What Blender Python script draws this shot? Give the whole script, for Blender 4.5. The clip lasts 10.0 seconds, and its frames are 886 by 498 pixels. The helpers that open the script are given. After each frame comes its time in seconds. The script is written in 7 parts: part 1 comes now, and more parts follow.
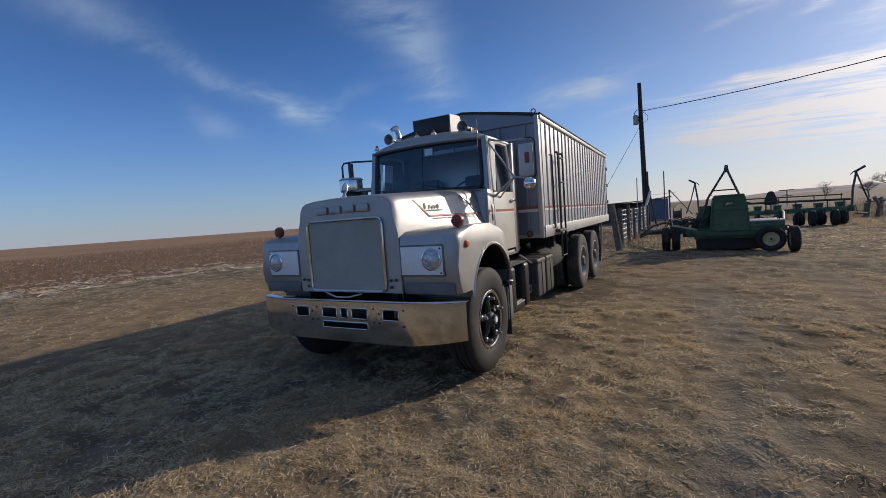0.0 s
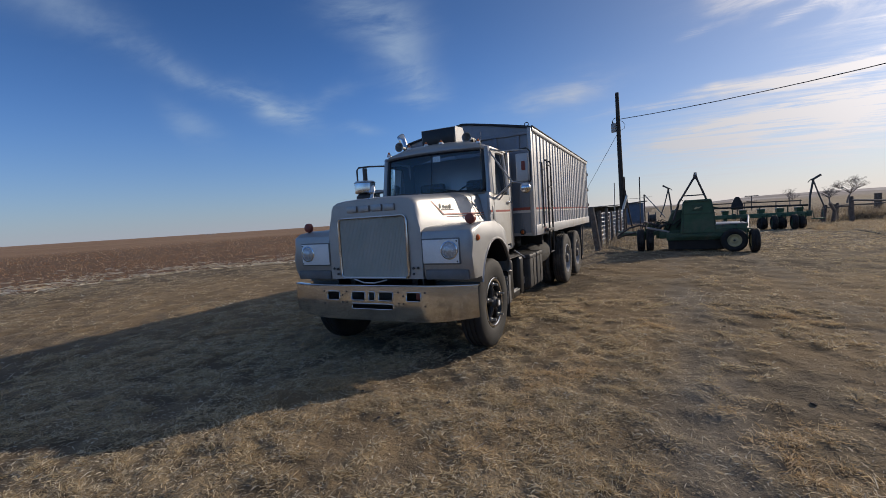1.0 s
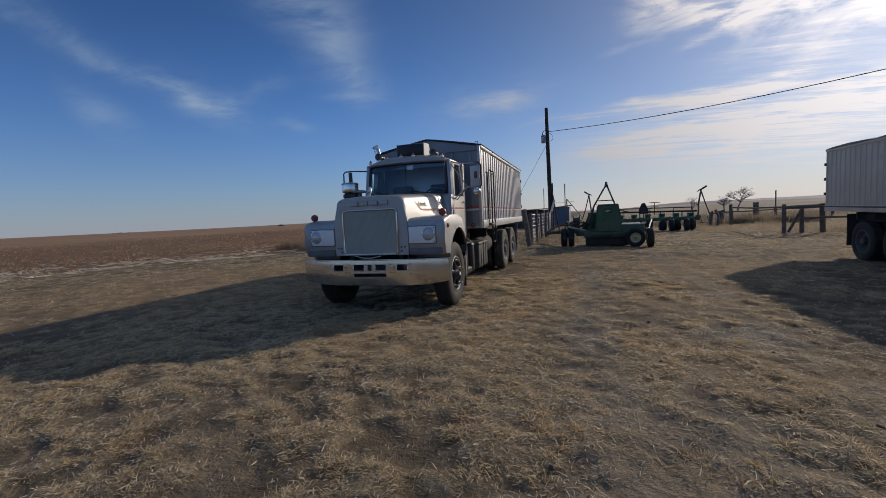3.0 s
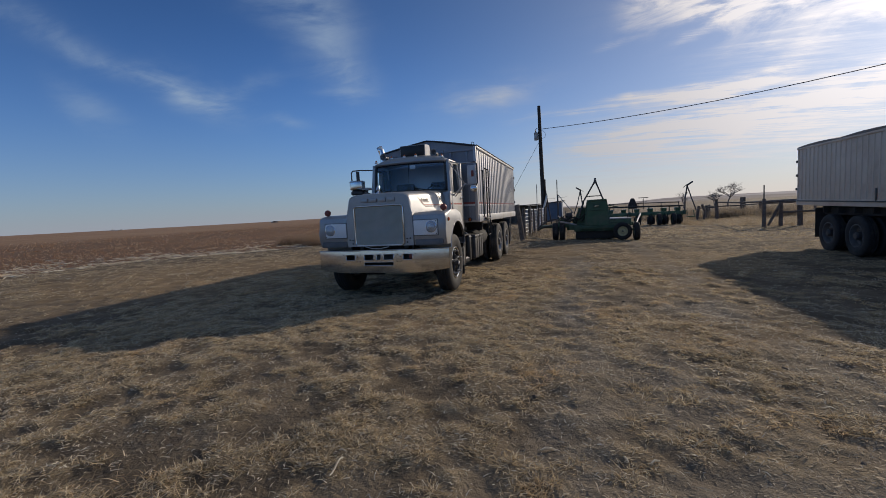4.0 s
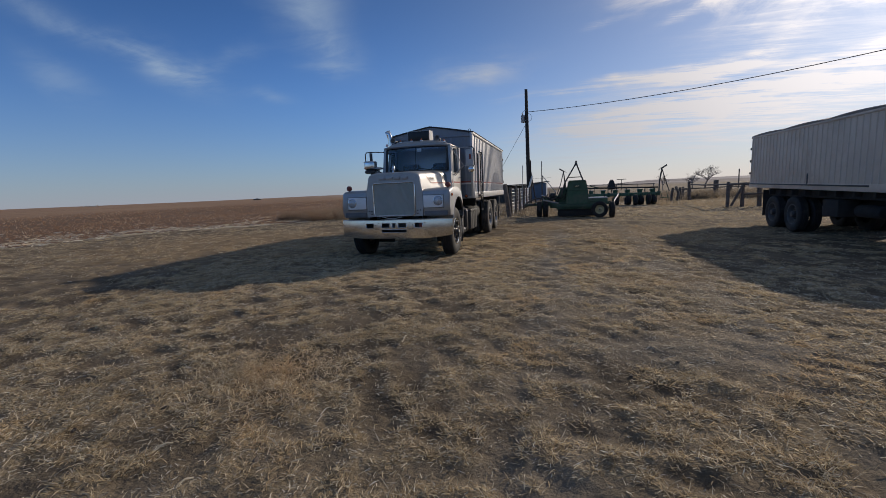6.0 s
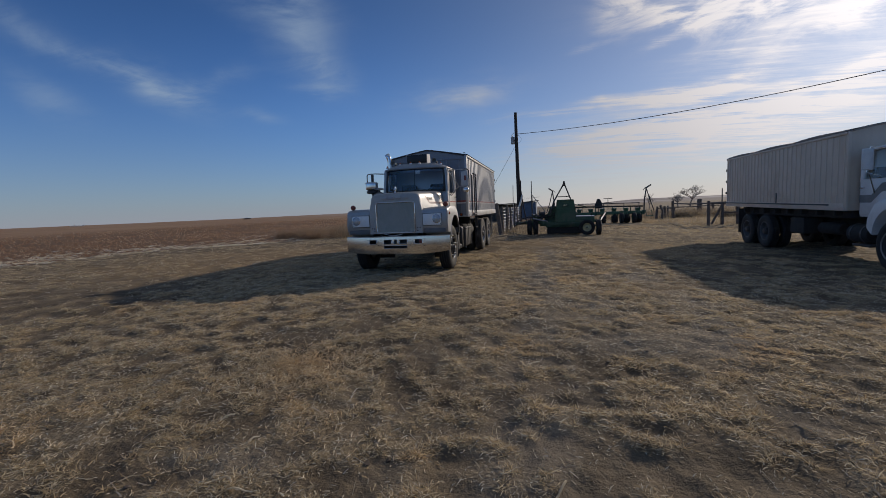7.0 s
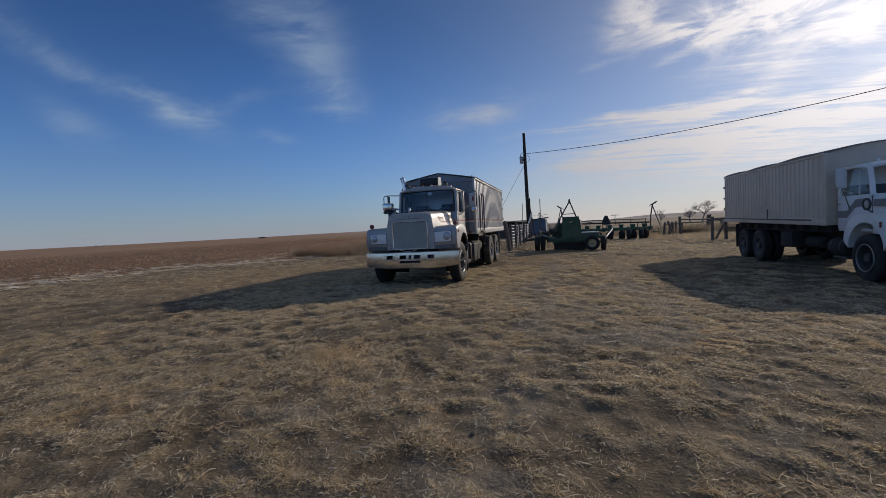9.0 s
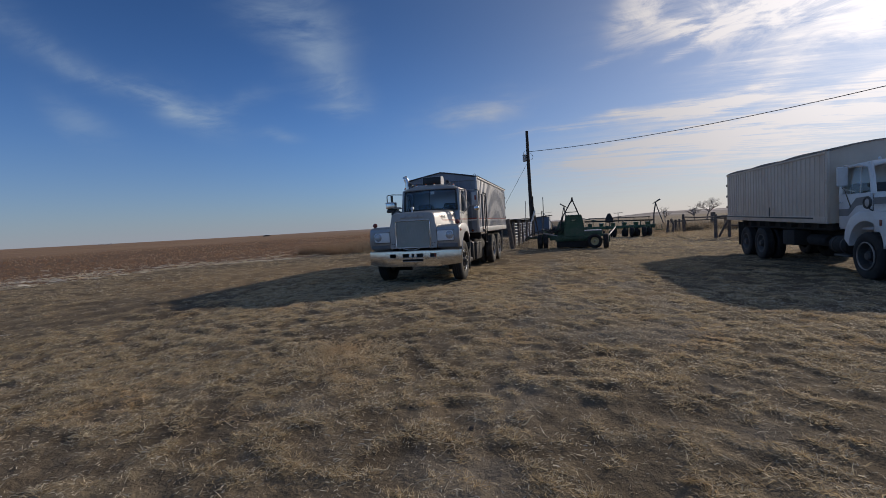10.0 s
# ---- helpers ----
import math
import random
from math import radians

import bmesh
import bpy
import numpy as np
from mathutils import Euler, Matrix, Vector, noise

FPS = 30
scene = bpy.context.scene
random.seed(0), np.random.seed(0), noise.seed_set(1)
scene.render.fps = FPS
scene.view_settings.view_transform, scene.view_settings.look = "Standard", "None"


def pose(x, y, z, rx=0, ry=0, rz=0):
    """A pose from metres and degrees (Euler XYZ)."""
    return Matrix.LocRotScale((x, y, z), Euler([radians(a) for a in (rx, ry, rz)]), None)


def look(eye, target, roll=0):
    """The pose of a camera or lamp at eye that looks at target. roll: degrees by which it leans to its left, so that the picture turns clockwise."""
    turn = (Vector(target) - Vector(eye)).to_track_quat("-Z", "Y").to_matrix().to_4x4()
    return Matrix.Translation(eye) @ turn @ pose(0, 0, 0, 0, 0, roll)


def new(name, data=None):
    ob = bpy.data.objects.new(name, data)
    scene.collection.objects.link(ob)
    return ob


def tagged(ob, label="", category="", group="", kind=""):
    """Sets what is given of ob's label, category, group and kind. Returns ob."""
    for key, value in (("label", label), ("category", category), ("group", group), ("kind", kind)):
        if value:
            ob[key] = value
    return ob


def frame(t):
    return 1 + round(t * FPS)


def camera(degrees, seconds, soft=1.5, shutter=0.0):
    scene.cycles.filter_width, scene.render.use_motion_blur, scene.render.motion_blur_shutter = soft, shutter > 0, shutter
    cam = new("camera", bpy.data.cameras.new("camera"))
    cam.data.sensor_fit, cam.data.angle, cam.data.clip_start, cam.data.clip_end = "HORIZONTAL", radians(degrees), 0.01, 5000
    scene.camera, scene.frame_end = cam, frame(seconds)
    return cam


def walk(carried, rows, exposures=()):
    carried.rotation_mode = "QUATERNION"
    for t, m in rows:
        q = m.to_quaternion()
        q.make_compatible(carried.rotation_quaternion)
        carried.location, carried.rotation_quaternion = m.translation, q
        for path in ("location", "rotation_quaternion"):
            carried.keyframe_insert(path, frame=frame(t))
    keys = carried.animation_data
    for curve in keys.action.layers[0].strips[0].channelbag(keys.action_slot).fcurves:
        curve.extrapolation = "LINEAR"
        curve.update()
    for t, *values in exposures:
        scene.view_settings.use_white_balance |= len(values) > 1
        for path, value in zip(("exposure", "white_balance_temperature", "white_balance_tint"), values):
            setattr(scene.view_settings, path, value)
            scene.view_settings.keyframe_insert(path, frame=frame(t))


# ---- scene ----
cam = camera(90.9, 10.0, 0.85)
PATH = [
    (0, (2.795, -3.175, 1.504), (1.815, -1.437, 1.363), -4.1),
    (0.5, (2.771, -3.535, 1.501), (1.79, -1.798, 1.356), -3.9),
    (1, (2.847, -4.009, 1.484), (1.947, -2.228, 1.347), -3.6),
    (1.5, (2.861, -4.524, 1.467), (2.004, -2.722, 1.329), -3.7),
    (2, (3.001, -5.003, 1.423), (2.216, -3.169, 1.281), -3.2),
    (2.5, (3.058, -5.51, 1.396), (2.418, -3.621, 1.255), -2.7),
    (2.7, (3.068, -5.69, 1.402), (2.432, -3.799, 1.259), -2.8),
    (3.8, (3.243, -6.64, 1.358), (2.63, -4.743, 1.202), -2.8),
    (4, (3.256, -6.769, 1.378), (2.647, -4.871, 1.213), -3.0),
    (4.5, (3.33, -7.101, 1.381), (2.731, -5.202, 1.192), -3.7),
    (5, (3.368, -7.534, 1.37), (2.774, -5.638, 1.142), -4.1),
    (5.5, (3.321, -7.98, 1.346), (2.757, -6.081, 1.069), -2.3),
    (5.7, (3.342, -8.167, 1.337), (2.787, -6.265, 1.062), -2.3),
    (6.8, (3.383, -8.986, 1.344), (2.876, -7.061, 1.151), -2.2),
    (7, (3.397, -9.117, 1.339), (2.895, -7.189, 1.162), -2.4),
    (7.5, (3.542, -9.394, 1.313), (3.046, -7.463, 1.163), -2.1),
    (8, (3.63, -9.664, 1.323), (3.118, -7.735, 1.19), -2.7),
    (8.5, (3.649, -9.931, 1.341), (3.11, -8.008, 1.23), -2.8),
    (9, (3.707, -10.076, 1.353), (3.152, -8.157, 1.258), -2.9),
    (9.5, (3.791, -10.164, 1.349), (3.224, -8.249, 1.258), -3.0),
    (10, (3.763, -10.177, 1.375), (3.192, -8.263, 1.271), -3.0),
]
SKY, SUN_POWER = 0.086, 2.95
EXPOSURES = [(0.0, 0.20, 6900, 12), (1.5, 0.06, 6900, 12), (2.5, -0.10, 6900, 12), (4.0, -0.08, 6900, 12), (5.0, 0.02, 6900, 12), (5.5, 0.03, 6900, 12), (7.0, -0.22, 6900, 12), (8.0, -0.15, 6900, 12), (10.0, -0.15, 6900, 12)]
walk(cam, [(t, look(eye, target, roll)) for t, eye, target, roll in PATH], EXPOSURES)
# world, sun, exposure
SUN = Vector((1.38, 1.87, 1.0)).normalized()
EL, AZ = math.asin(SUN.z), math.atan2(SUN.x, SUN.y)


class Net:
    """A small helper that wires shader nodes."""

    def __init__(self, tree):
        self.t, self.n, self.l = tree, tree.nodes, tree.links

    def put(self, kind, ins=None, operation=None, interpolation=None, attribute=None):
        nd = self.n.new(kind)
        if operation:
            nd.operation = operation
        if interpolation:
            nd.interpolation_type = interpolation
        if attribute:
            nd.attribute_name = attribute
        for k, v in (ins or {}).items():
            self.plug(nd, k, v)
        return nd

    def plug(self, nd, key, v):
        sock = nd.inputs[key]
        if isinstance(v, bpy.types.NodeSocket):
            self.l.new(v, sock)
        else:
            sock.default_value = v

    def m(self, op, a, b=0.0, c=0.0, clamp=False):
        nd = self.n.new("ShaderNodeMath")
        nd.operation, nd.use_clamp = op, clamp
        for i, v in enumerate((a, b, c)):
            self.plug(nd, i, v)
        return nd.outputs[0]

    def vm(self, op, a, b=(0, 0, 0)):
        nd = self.n.new("ShaderNodeVectorMath")
        nd.operation = op
        self.plug(nd, 0, a)
        self.plug(nd, 1, b)
        return nd.outputs["Value"] if op in ("DOT_PRODUCT", "LENGTH") else nd.outputs[0]

    def noise(self, vec, scale, detail=4.0, rough=0.55, dist=0.0):
        return self.put("ShaderNodeTexNoise", {"Vector": vec, "Scale": scale, "Detail": detail, "Roughness": rough, "Distortion": dist}).outputs["Fac"]

    def ramp(self, fac, a, b, lo=0.0, hi=1.0):
        return self.put("ShaderNodeMapRange", {"Value": fac, "From Min": a, "From Max": b, "To Min": lo, "To Max": hi}, interpolation="SMOOTHSTEP").outputs[0]

    def mix(self, fac, a, b):
        nd = self.n.new("ShaderNodeMix")
        nd.data_type = "RGBA"
        self.plug(nd, 0, fac)
        for i, v in ((6, a), (7, b)):
            self.plug(nd, i, v if isinstance(v, bpy.types.NodeSocket) else (*v, 1.0))
        return nd.outputs[2]


def heading(az, el):
    a, e = radians(az), radians(el)
    return Vector((math.sin(a) * math.cos(e), math.cos(a) * math.cos(e), math.sin(e)))


world = bpy.data.worlds.new("sky")
scene.world = world
world.use_nodes = True
world.node_tree.nodes.clear()
W = Net(world.node_tree)
sky = W.put("ShaderNodeTexSky")
sky.sky_type, sky.sun_disc = "NISHITA", False
sky.sun_elevation, sky.sun_rotation = EL, AZ
sky.air_density, sky.dust_density, sky.ozone_density = 1.0, 0.25, 3.0
way = W.put("ShaderNodeTexCoord").outputs["Generated"]
split = W.put("ShaderNodeSeparateXYZ", {0: way})
deep = W.m("ADD", W.m("MAXIMUM", split.outputs[2], 0.0), 0.12)
flat = W.put("ShaderNodeCombineXYZ", {0: W.m("DIVIDE", split.outputs[0], deep), 1: W.m("DIVIDE", split.outputs[1], deep)}).outputs[0]
# cirrus: wind-drawn fibres along one direction of a high layer
drawn = W.put("ShaderNodeMapping", {"Vector": flat, "Rotation": (0, 0, radians(25)), "Scale": (0.42, 1.9, 1.0)}).outputs[0]
fibre = W.noise(drawn, 2.3, 9.0, 0.64, 0.9)
puff = W.noise(flat, 1.9, 7.0, 0.60, 0.5)
# az, el, lean of the long axis, half length, half width (degrees), weight
SOFT = [(-67, 22.8, -22, 7, 2.2, 0.34), (-57.5, 18.3, -28, 4.2, 1.3, 0.36), (-51, 15.9, -17, 4.2, 0.9, 0.50), (-45.5, 14.2, -20, 4, 1.6, 0.58), (-44, 13.6, -15, 2.6, 0.7, 0.14), (-40, 15.6, 18, 4, 0.8, 0.30),
        (-34, 24.8, -15, 5.5, 2.8, 0.60), (-31.5, 20.5, -40, 4.0, 2.6, 0.42), (-28.5, 16.8, -30, 3.0, 2.0, 0.42), (-29, 15, 0, 2.4, 0.6, 0.28), (-36.5, 11.8, -8, 2.6, 0.7, 0.24), (-55.5, 12.2, -45, 2.8, 1.4, 0.28), (-11.5, 14.2, 8, 5.5, 1.5, 0.80), (-95, 28, -15, 14, 3, 0.3)]
CRISP = [(3, 11.7, 1, 9, 0.7, 1.0), (13.5, 11.6, 4, 6, 1.1, 1.1), (18.5, 12.4, 12, 5, 1.0, 0.9), (4.7, 18.2, 10, 2.4, 0.5, 0.7), (12.2, 17.0, 12, 2, 0.6, 0.9), (22, 15.4, 5, 8, 1.6, 0.7), (14, 8.4, 4, 11, 1.7, 0.95), (24, 9.2, 5, 10, 1.6, 1.15), (31, 11.8, 12, 6, 1.2, 0.8),
         (3, 7.0, 2, 9, 1.3, 0.75), (14, 4.8, 2, 24, 2.2, 0.7)]

HEAP = [(8.5, 22.5, 30, 3.6, 2.6, 1.0), (14, 19.2, -20, 3.6, 1.9, 1.0), (20, 20.5, 10, 8, 3.2, 0.95), (29, 17.5, 10, 9, 3.5, 0.95), (34, 26, 15, 12, 6, 0.85), (20, 25, 10, 9, 2.5, 0.5)]
SHEET = [(6, 7.6, 1, 9, 2.6, 0.36), (17, 7.8, 2, 12, 3.0, 0.42), (28, 9.4, 5, 11, 3.6, 0.45), (33, 18.5, 8, 8, 6, 0.40), (14, 20.5, -8, 8, 2.4, 0.20)]


def bank(patches):
    """Sum of soft elongated patches of cloud."""
    cover = 0.0
    for az, el, lean, hl, hw, weight in patches:
        c = heading(az, el)
        side = Vector((math.cos(radians(az)), -math.sin(radians(az)), 0))
        up = side.cross(c)
        a, b = radians(lean), radians(lean + 90)
        along, across = side * math.cos(a) + up * math.sin(a), side * math.cos(b) + up * math.sin(b)
        p = W.m("MULTIPLY", W.vm("DOT_PRODUCT", bent, tuple(along)), 1 / math.sin(radians(hl)))
        q = W.m("MULTIPLY", W.vm("DOT_PRODUCT", bent, tuple(across)), 1 / math.sin(radians(hw)))
        d2 = W.m("ADD", W.m("MULTIPLY", p, p), W.m("MULTIPLY", q, q))
        ahead = W.m("GREATER_THAN", W.vm("DOT_PRODUCT", way, tuple(c)), 0.2)
        cover = W.m("ADD", cover, W.m("MULTIPLY", W.m("MULTIPLY", W.m("POWER", 2.718, W.m("MULTIPLY", d2, -1.0)), ahead), weight))
    return cover


# the patches' outlines wander a little
stir = W.put("ShaderNodeTexNoise", {"Vector": way, "Scale": 9.0, "Detail": 3.0, "Roughness": 0.5}).outputs["Color"]
bent = W.vm("ADD", way, W.vm("MULTIPLY", W.vm("SUBTRACT", stir, (0.5, 0.5, 0.5)), (0.05, 0.05, 0.05)))
silk = W.m("MULTIPLY", bank(SOFT), W.m("ADD", W.m("MULTIPLY", W.ramp(puff, 0.34, 0.68), 0.80), W.m("MULTIPLY", W.ramp(fibre, 0.3, 0.7), 0.32)))
thread = W.noise(W.put("ShaderNodeMapping", {"Vector": flat, "Rotation": (0, 0, radians(21)), "Scale": (0.50, 3.2, 1.0)}).outputs[0], 2.6, 9.0, 0.70, 0.7)
wisp = W.m("ADD", W.m("MULTIPLY", W.ramp(fibre, 0.36, 0.68), 0.7), W.m("ADD", W.m("MULTIPLY", W.ramp(thread, 0.36, 0.66), 0.65), W.m("MULTIPLY", W.ramp(puff, 0.38, 0.64), 0.35)))
cloud = W.m("MULTIPLY", W.ramp(W.m("MULTIPLY", bank(CRISP), W.m("ADD", wisp, 0.06)), 0.0, 1.45), 0.84, clamp=True)
# a broad milky sheet low towards the sun, drawn into threads
milk = W.m("MULTIPLY", bank(SHEET), W.m("ADD", 0.06, W.m("ADD", W.m("MULTIPLY", W.ramp(thread, 0.38, 0.68), 0.80), W.m("MULTIPLY", W.ramp(puff, 0.36, 0.66), 0.50))))
fluff = W.noise(flat, 3.4, 9.0, 0.62, 0.8)
heap = W.m("MULTIPLY", W.ramp(W.m("MULTIPLY", bank(HEAP), W.m("ADD", W.m("MULTIPLY", W.ramp(fluff, 0.32, 0.62), 0.95), W.m("MULTIPLY", W.ramp(fibre, 0.36, 0.68), 0.45))), 0.0, 1.45), 0.82)
cloud = W.m("ADD", W.m("ADD", W.m("ADD", cloud, heap), silk), milk, clamp=True)
near_sun = W.m("MAXIMUM", W.vm("DOT_PRODUCT", way, tuple(SUN)), 0.0)
glow = W.m("POWER", near_sun, 16.0)
veil = W.m("MULTIPLY", W.m("POWER", near_sun, 5.0), 0.28)
bright = W.m("ADD", 5.6, W.m("ADD", W.m("MULTIPLY", glow, 7.0), W.m("MULTIPLY", W.m("POWER", near_sun, 6.0), 3.6)))
hue = W.mix(W.ramp(near_sun, 0.45, 0.95), (0.70, 0.94, 1.24), (0.95, 0.95, 1.01))
white = W.put("ShaderNodeVectorMath", {0: hue, "Scale": bright}, operation="SCALE").outputs[0]
tint = W.put("ShaderNodeMix", {0: 1.0})
tint.data_type, tint.blend_type = "RGBA", "MULTIPLY"
W.plug(tint, 6, sky.outputs[0])
W.plug(tint, 7, W.mix(W.ramp(near_sun, 0.35, 0.9), (0.45, 0.80, 1.30), (0.53, 0.76, 1.08)))
dome = W.ramp(split.outputs[2], 0.16, 0.50, 1.0, 0.75)
deepened = W.put("ShaderNodeVectorMath", {0: tint.outputs[2], "Scale": dome}, operation="SCALE").outputs[0]
haze = W.m("POWER", W.m("SUBTRACT", 1.0, W.m("MAXIMUM", split.outputs[2], 0.0)), W.ramp(near_sun, 0.55, 0.92, 11.0, 8.0))
mist = W.mix(W.ramp(near_sun, 0.35, 0.92), (4.0, 4.25, 5.2), (8.1, 7.5, 7.4))
low = W.mix(W.m("MULTIPLY", haze, W.ramp(near_sun, 0.4, 0.9, 0.78, 0.92)), deepened, mist)
# a thin sheet of cirrus overhead, out of view, added to whiten and lift shade
sheet = W.m("MULTIPLY", W.ramp(split.outputs[2], 0.44, 0.80), W.m("ADD", 0.15, W.m("MULTIPLY", puff, 0.36)))
body = W.mix(W.m("ADD", W.m("ADD", cloud, sheet), veil, clamp=True), low, white)
back = W.put("ShaderNodeBackground", {"Color": body, "Strength": SKY})
W.put("ShaderNodeOutputWorld", {0: back.outputs[0]})

sun = new("sun", bpy.data.lights.new("sun", "SUN"))
sun.data.energy, sun.data.angle, sun.data.color = SUN_POWER, radians(0.7), (1.0, 0.90, 0.76)
sun.matrix_world = look(SUN * 50, (0, 0, 0))


# ---- materials ----
def surface(name, a, b, scale=6.0, rough=0.6, metal=0.0, bump=0.05, grime=None, amount=0.4, fine=90.0, coat=0.0, spread=0.1, lo=0.35, hi=0.7):
    """Two colours mixed by coarse noise, fine grain, relief, and patches of grime with shapes of their own."""
    mt = bpy.data.materials.new(name)
    mt.use_nodes = True
    T = Net(mt.node_tree)
    bs = T.n["Principled BSDF"]
    at = T.put("ShaderNodeTexCoord").outputs["Object"]
    coarse, grain = T.noise(at, scale, 5.0, 0.6, 0.4), T.noise(at, fine, 3.0, 0.6)
    col = T.mix(T.ramp(coarse, lo, hi), a, b)
    col = T.mix(T.m("MULTIPLY", T.ramp(grain, 0.35, 0.7), 0.22), col, tuple(v * 0.62 for v in a))
    if grime:
        spot = T.m("MULTIPLY", T.ramp(T.noise(at, scale * 0.45, 7.0, 0.68, 0.8), 0.48, 0.72), amount)
        col = T.mix(spot, col, grime)
    T.plug(bs, "Base Color", col)
    T.plug(bs, "Roughness", T.m("ADD", rough - spread / 2, T.m("MULTIPLY", T.m("ADD", coarse, T.m("MULTIPLY", grain, 0.3)), spread)))
    bs.inputs["Metallic"].default_value = metal
    bs.inputs["Coat Weight"].default_value = coat
    if bump:
        T.plug(bs, "Normal", T.put("ShaderNodeBump", {"Height": T.m("ADD", T.m("MULTIPLY", coarse, 0.5), T.m("MULTIPLY", grain, 0.35)), "Strength": bump, "Distance": 0.02}).outputs[0])
    return mt


def strands(name, dark, light, mid, rough=0.8):
    """Dry stalks: each island takes its own shade."""
    mt = bpy.data.materials.new(name)
    mt.use_nodes = True
    T = Net(mt.node_tree)
    bs = T.n["Principled BSDF"]
    r = T.put("ShaderNodeNewGeometry").outputs["Random Per Island"]
    at = T.put("ShaderNodeTexCoord").outputs["Object"]
    col = T.mix(T.ramp(r, 0.0, 0.6), dark, mid)
    col = T.mix(T.ramp(r, 0.6, 1.0), col, light)
    col = T.mix(T.m("MULTIPLY", T.ramp(T.noise(at, 0.55, 4.0), 0.4, 0.65), 0.4), col, tuple(v * 0.65 for v in mid))
    # weathered grey in some patches, rusty orange in others
    col = T.mix(T.m("MULTIPLY", T.ramp(T.noise(at, 0.8, 3.0, 0.5, 0.4), 0.52, 0.68), 0.32), col, (mid[0] * 1.05, mid[1] * 0.84, mid[2] * 0.64))
    T.plug(bs, "Base Color", col)
    bs.inputs["Roughness"].default_value = rough
    bs.inputs["Specular IOR Level"].default_value = 0.25
    thin = T.put("ShaderNodeBsdfTranslucent", {"Color": col})
    both = T.put("ShaderNodeMixShader", {0: 0.55, 1: bs.outputs[0], 2: thin.outputs[0]})
    T.plug(T.n["Material Output"], 0, both.outputs[0])
    return mt


def pane(name, tint, gloss=0.06):
    mt = bpy.data.materials.new(name)
    mt.use_nodes = True
    T = Net(mt.node_tree)
    T.n.remove(T.n["Principled BSDF"])
    clear = T.put("ShaderNodeBsdfTransparent", {"Color": (*tint, 1)})
    shine = T.put("ShaderNodeBsdfGlossy", {"Color": (0.9, 0.93, 0.95, 1), "Roughness": gloss})
    fr = T.put("ShaderNodeFresnel", {"IOR": 1.5})
    both = T.put("ShaderNodeMixShader", {0: T.m("ADD", fr.outputs[0], 0.02), 1: clear.outputs[0], 2: shine.outputs[0]})
    T.plug(T.n["Material Output"], 0, both.outputs[0])
    return mt


SILVER = surface("silver_paint", (0.36, 0.36, 0.365), (0.42, 0.415, 0.41), 2.5, 0.44, 0.80, 0.025, (0.27, 0.24, 0.20), 0.4, coat=0.05)
CREAM = surface("pale_paint", (0.62, 0.60, 0.55), (0.68, 0.66, 0.61), 3.0, 0.38, 0.1, 0.02, (0.45, 0.40, 0.32), 0.3, coat=0.3)
GREYPLASTIC = surface("grey_valance", (0.13, 0.135, 0.14), (0.18, 0.18, 0.185), 6, 0.55, 0.2, 0.04, (0.24, 0.21, 0.17), 0.4)
CHROME = surface("chrome", (0.60, 0.595, 0.585), (0.68, 0.67, 0.66), 3, 0.11, 0.97, 0.02, (0.34, 0.30, 0.25), 0.55, spread=0.14)
BRIGHT = surface("polished_metal", (0.72, 0.72, 0.72), (0.78, 0.78, 0.78), 8, 0.14, 1.0, 0.01, (0.4, 0.36, 0.3), 0.3)
ALU = surface("aluminium_sheet", (0.47, 0.47, 0.475), (0.54, 0.54, 0.54), 1.6, 0.5, 0.25, 0.02, (0.36, 0.33, 0.29), 0.35)
ALUBAND = surface("dull_rail", (0.46, 0.46, 0.46), (0.54, 0.53, 0.52), 2.5, 0.48, 0.4, 0.03, (0.33, 0.28, 0.22), 0.5)
# front wall's shade and sky reflection sit in this darker, bluer grey
FRONTWALL = surface("shaded_front_sheet", (0.215, 0.24, 0.28), (0.27, 0.295, 0.33), 1.8, 0.5, 0.35, 0.03, (0.22, 0.2, 0.18), 0.4)
BLACK = surface("black_paint", (0.010, 0.010, 0.011), (0.017, 0.0165, 0.0165), 7, 0.38, 0.0, 0.04, (0.045, 0.040, 0.034), 0.25)
RUBBER = surface("tyre_rubber", (0.016, 0.016, 0.017), (0.030, 0.029, 0.028), 5, 0.75, 0.0, 0.08, (0.11, 0.095, 0.075), 0.45)
WORNRUBBER = surface("dusty_rubber", (0.05, 0.048, 0.045), (0.085, 0.078, 0.068), 4, 0.85, 0.0, 0.08, (0.22, 0.185, 0.14), 0.6)
STEELRIM = surface("painted_rim", (0.33, 0.33, 0.34), (0.42, 0.42, 0.42), 6, 0.5, 0.3, 0.04, (0.20, 0.15, 0.10), 0.6)
RED = surface("red_stripe", (0.33, 0.075, 0.055), (0.40, 0.10, 0.07), 5, 0.45, 0, 0.02)
WHITESTRIPE = surface("white_stripe", (0.68, 0.66, 0.62), (0.74, 0.72, 0.68), 5, 0.45, 0, 0.02)
DARKINK = surface("dark_lettering", (0.05, 0.045, 0.04), (0.09, 0.08, 0.07), 8, 0.5, 0, 0.02)
GRILLE = surface("grille_screen", (0.40, 0.435, 0.405), (0.47, 0.49, 0.465), 3, 0.62, 0.0, 0.05, (0.34, 0.31, 0.27), 0.35)
LAMPPANEL = surface("white_lamp_panel", (0.84, 0.85, 0.85), (0.90, 0.90, 0.89), 5, 0.42, 0, 0.02, (0.60, 0.57, 0.52), 0.25)
AMBER = surface("amber_lens", (0.58, 0.12, 0.025), (0.66, 0.16, 0.035), 20, 0.25, 0, 0.02)
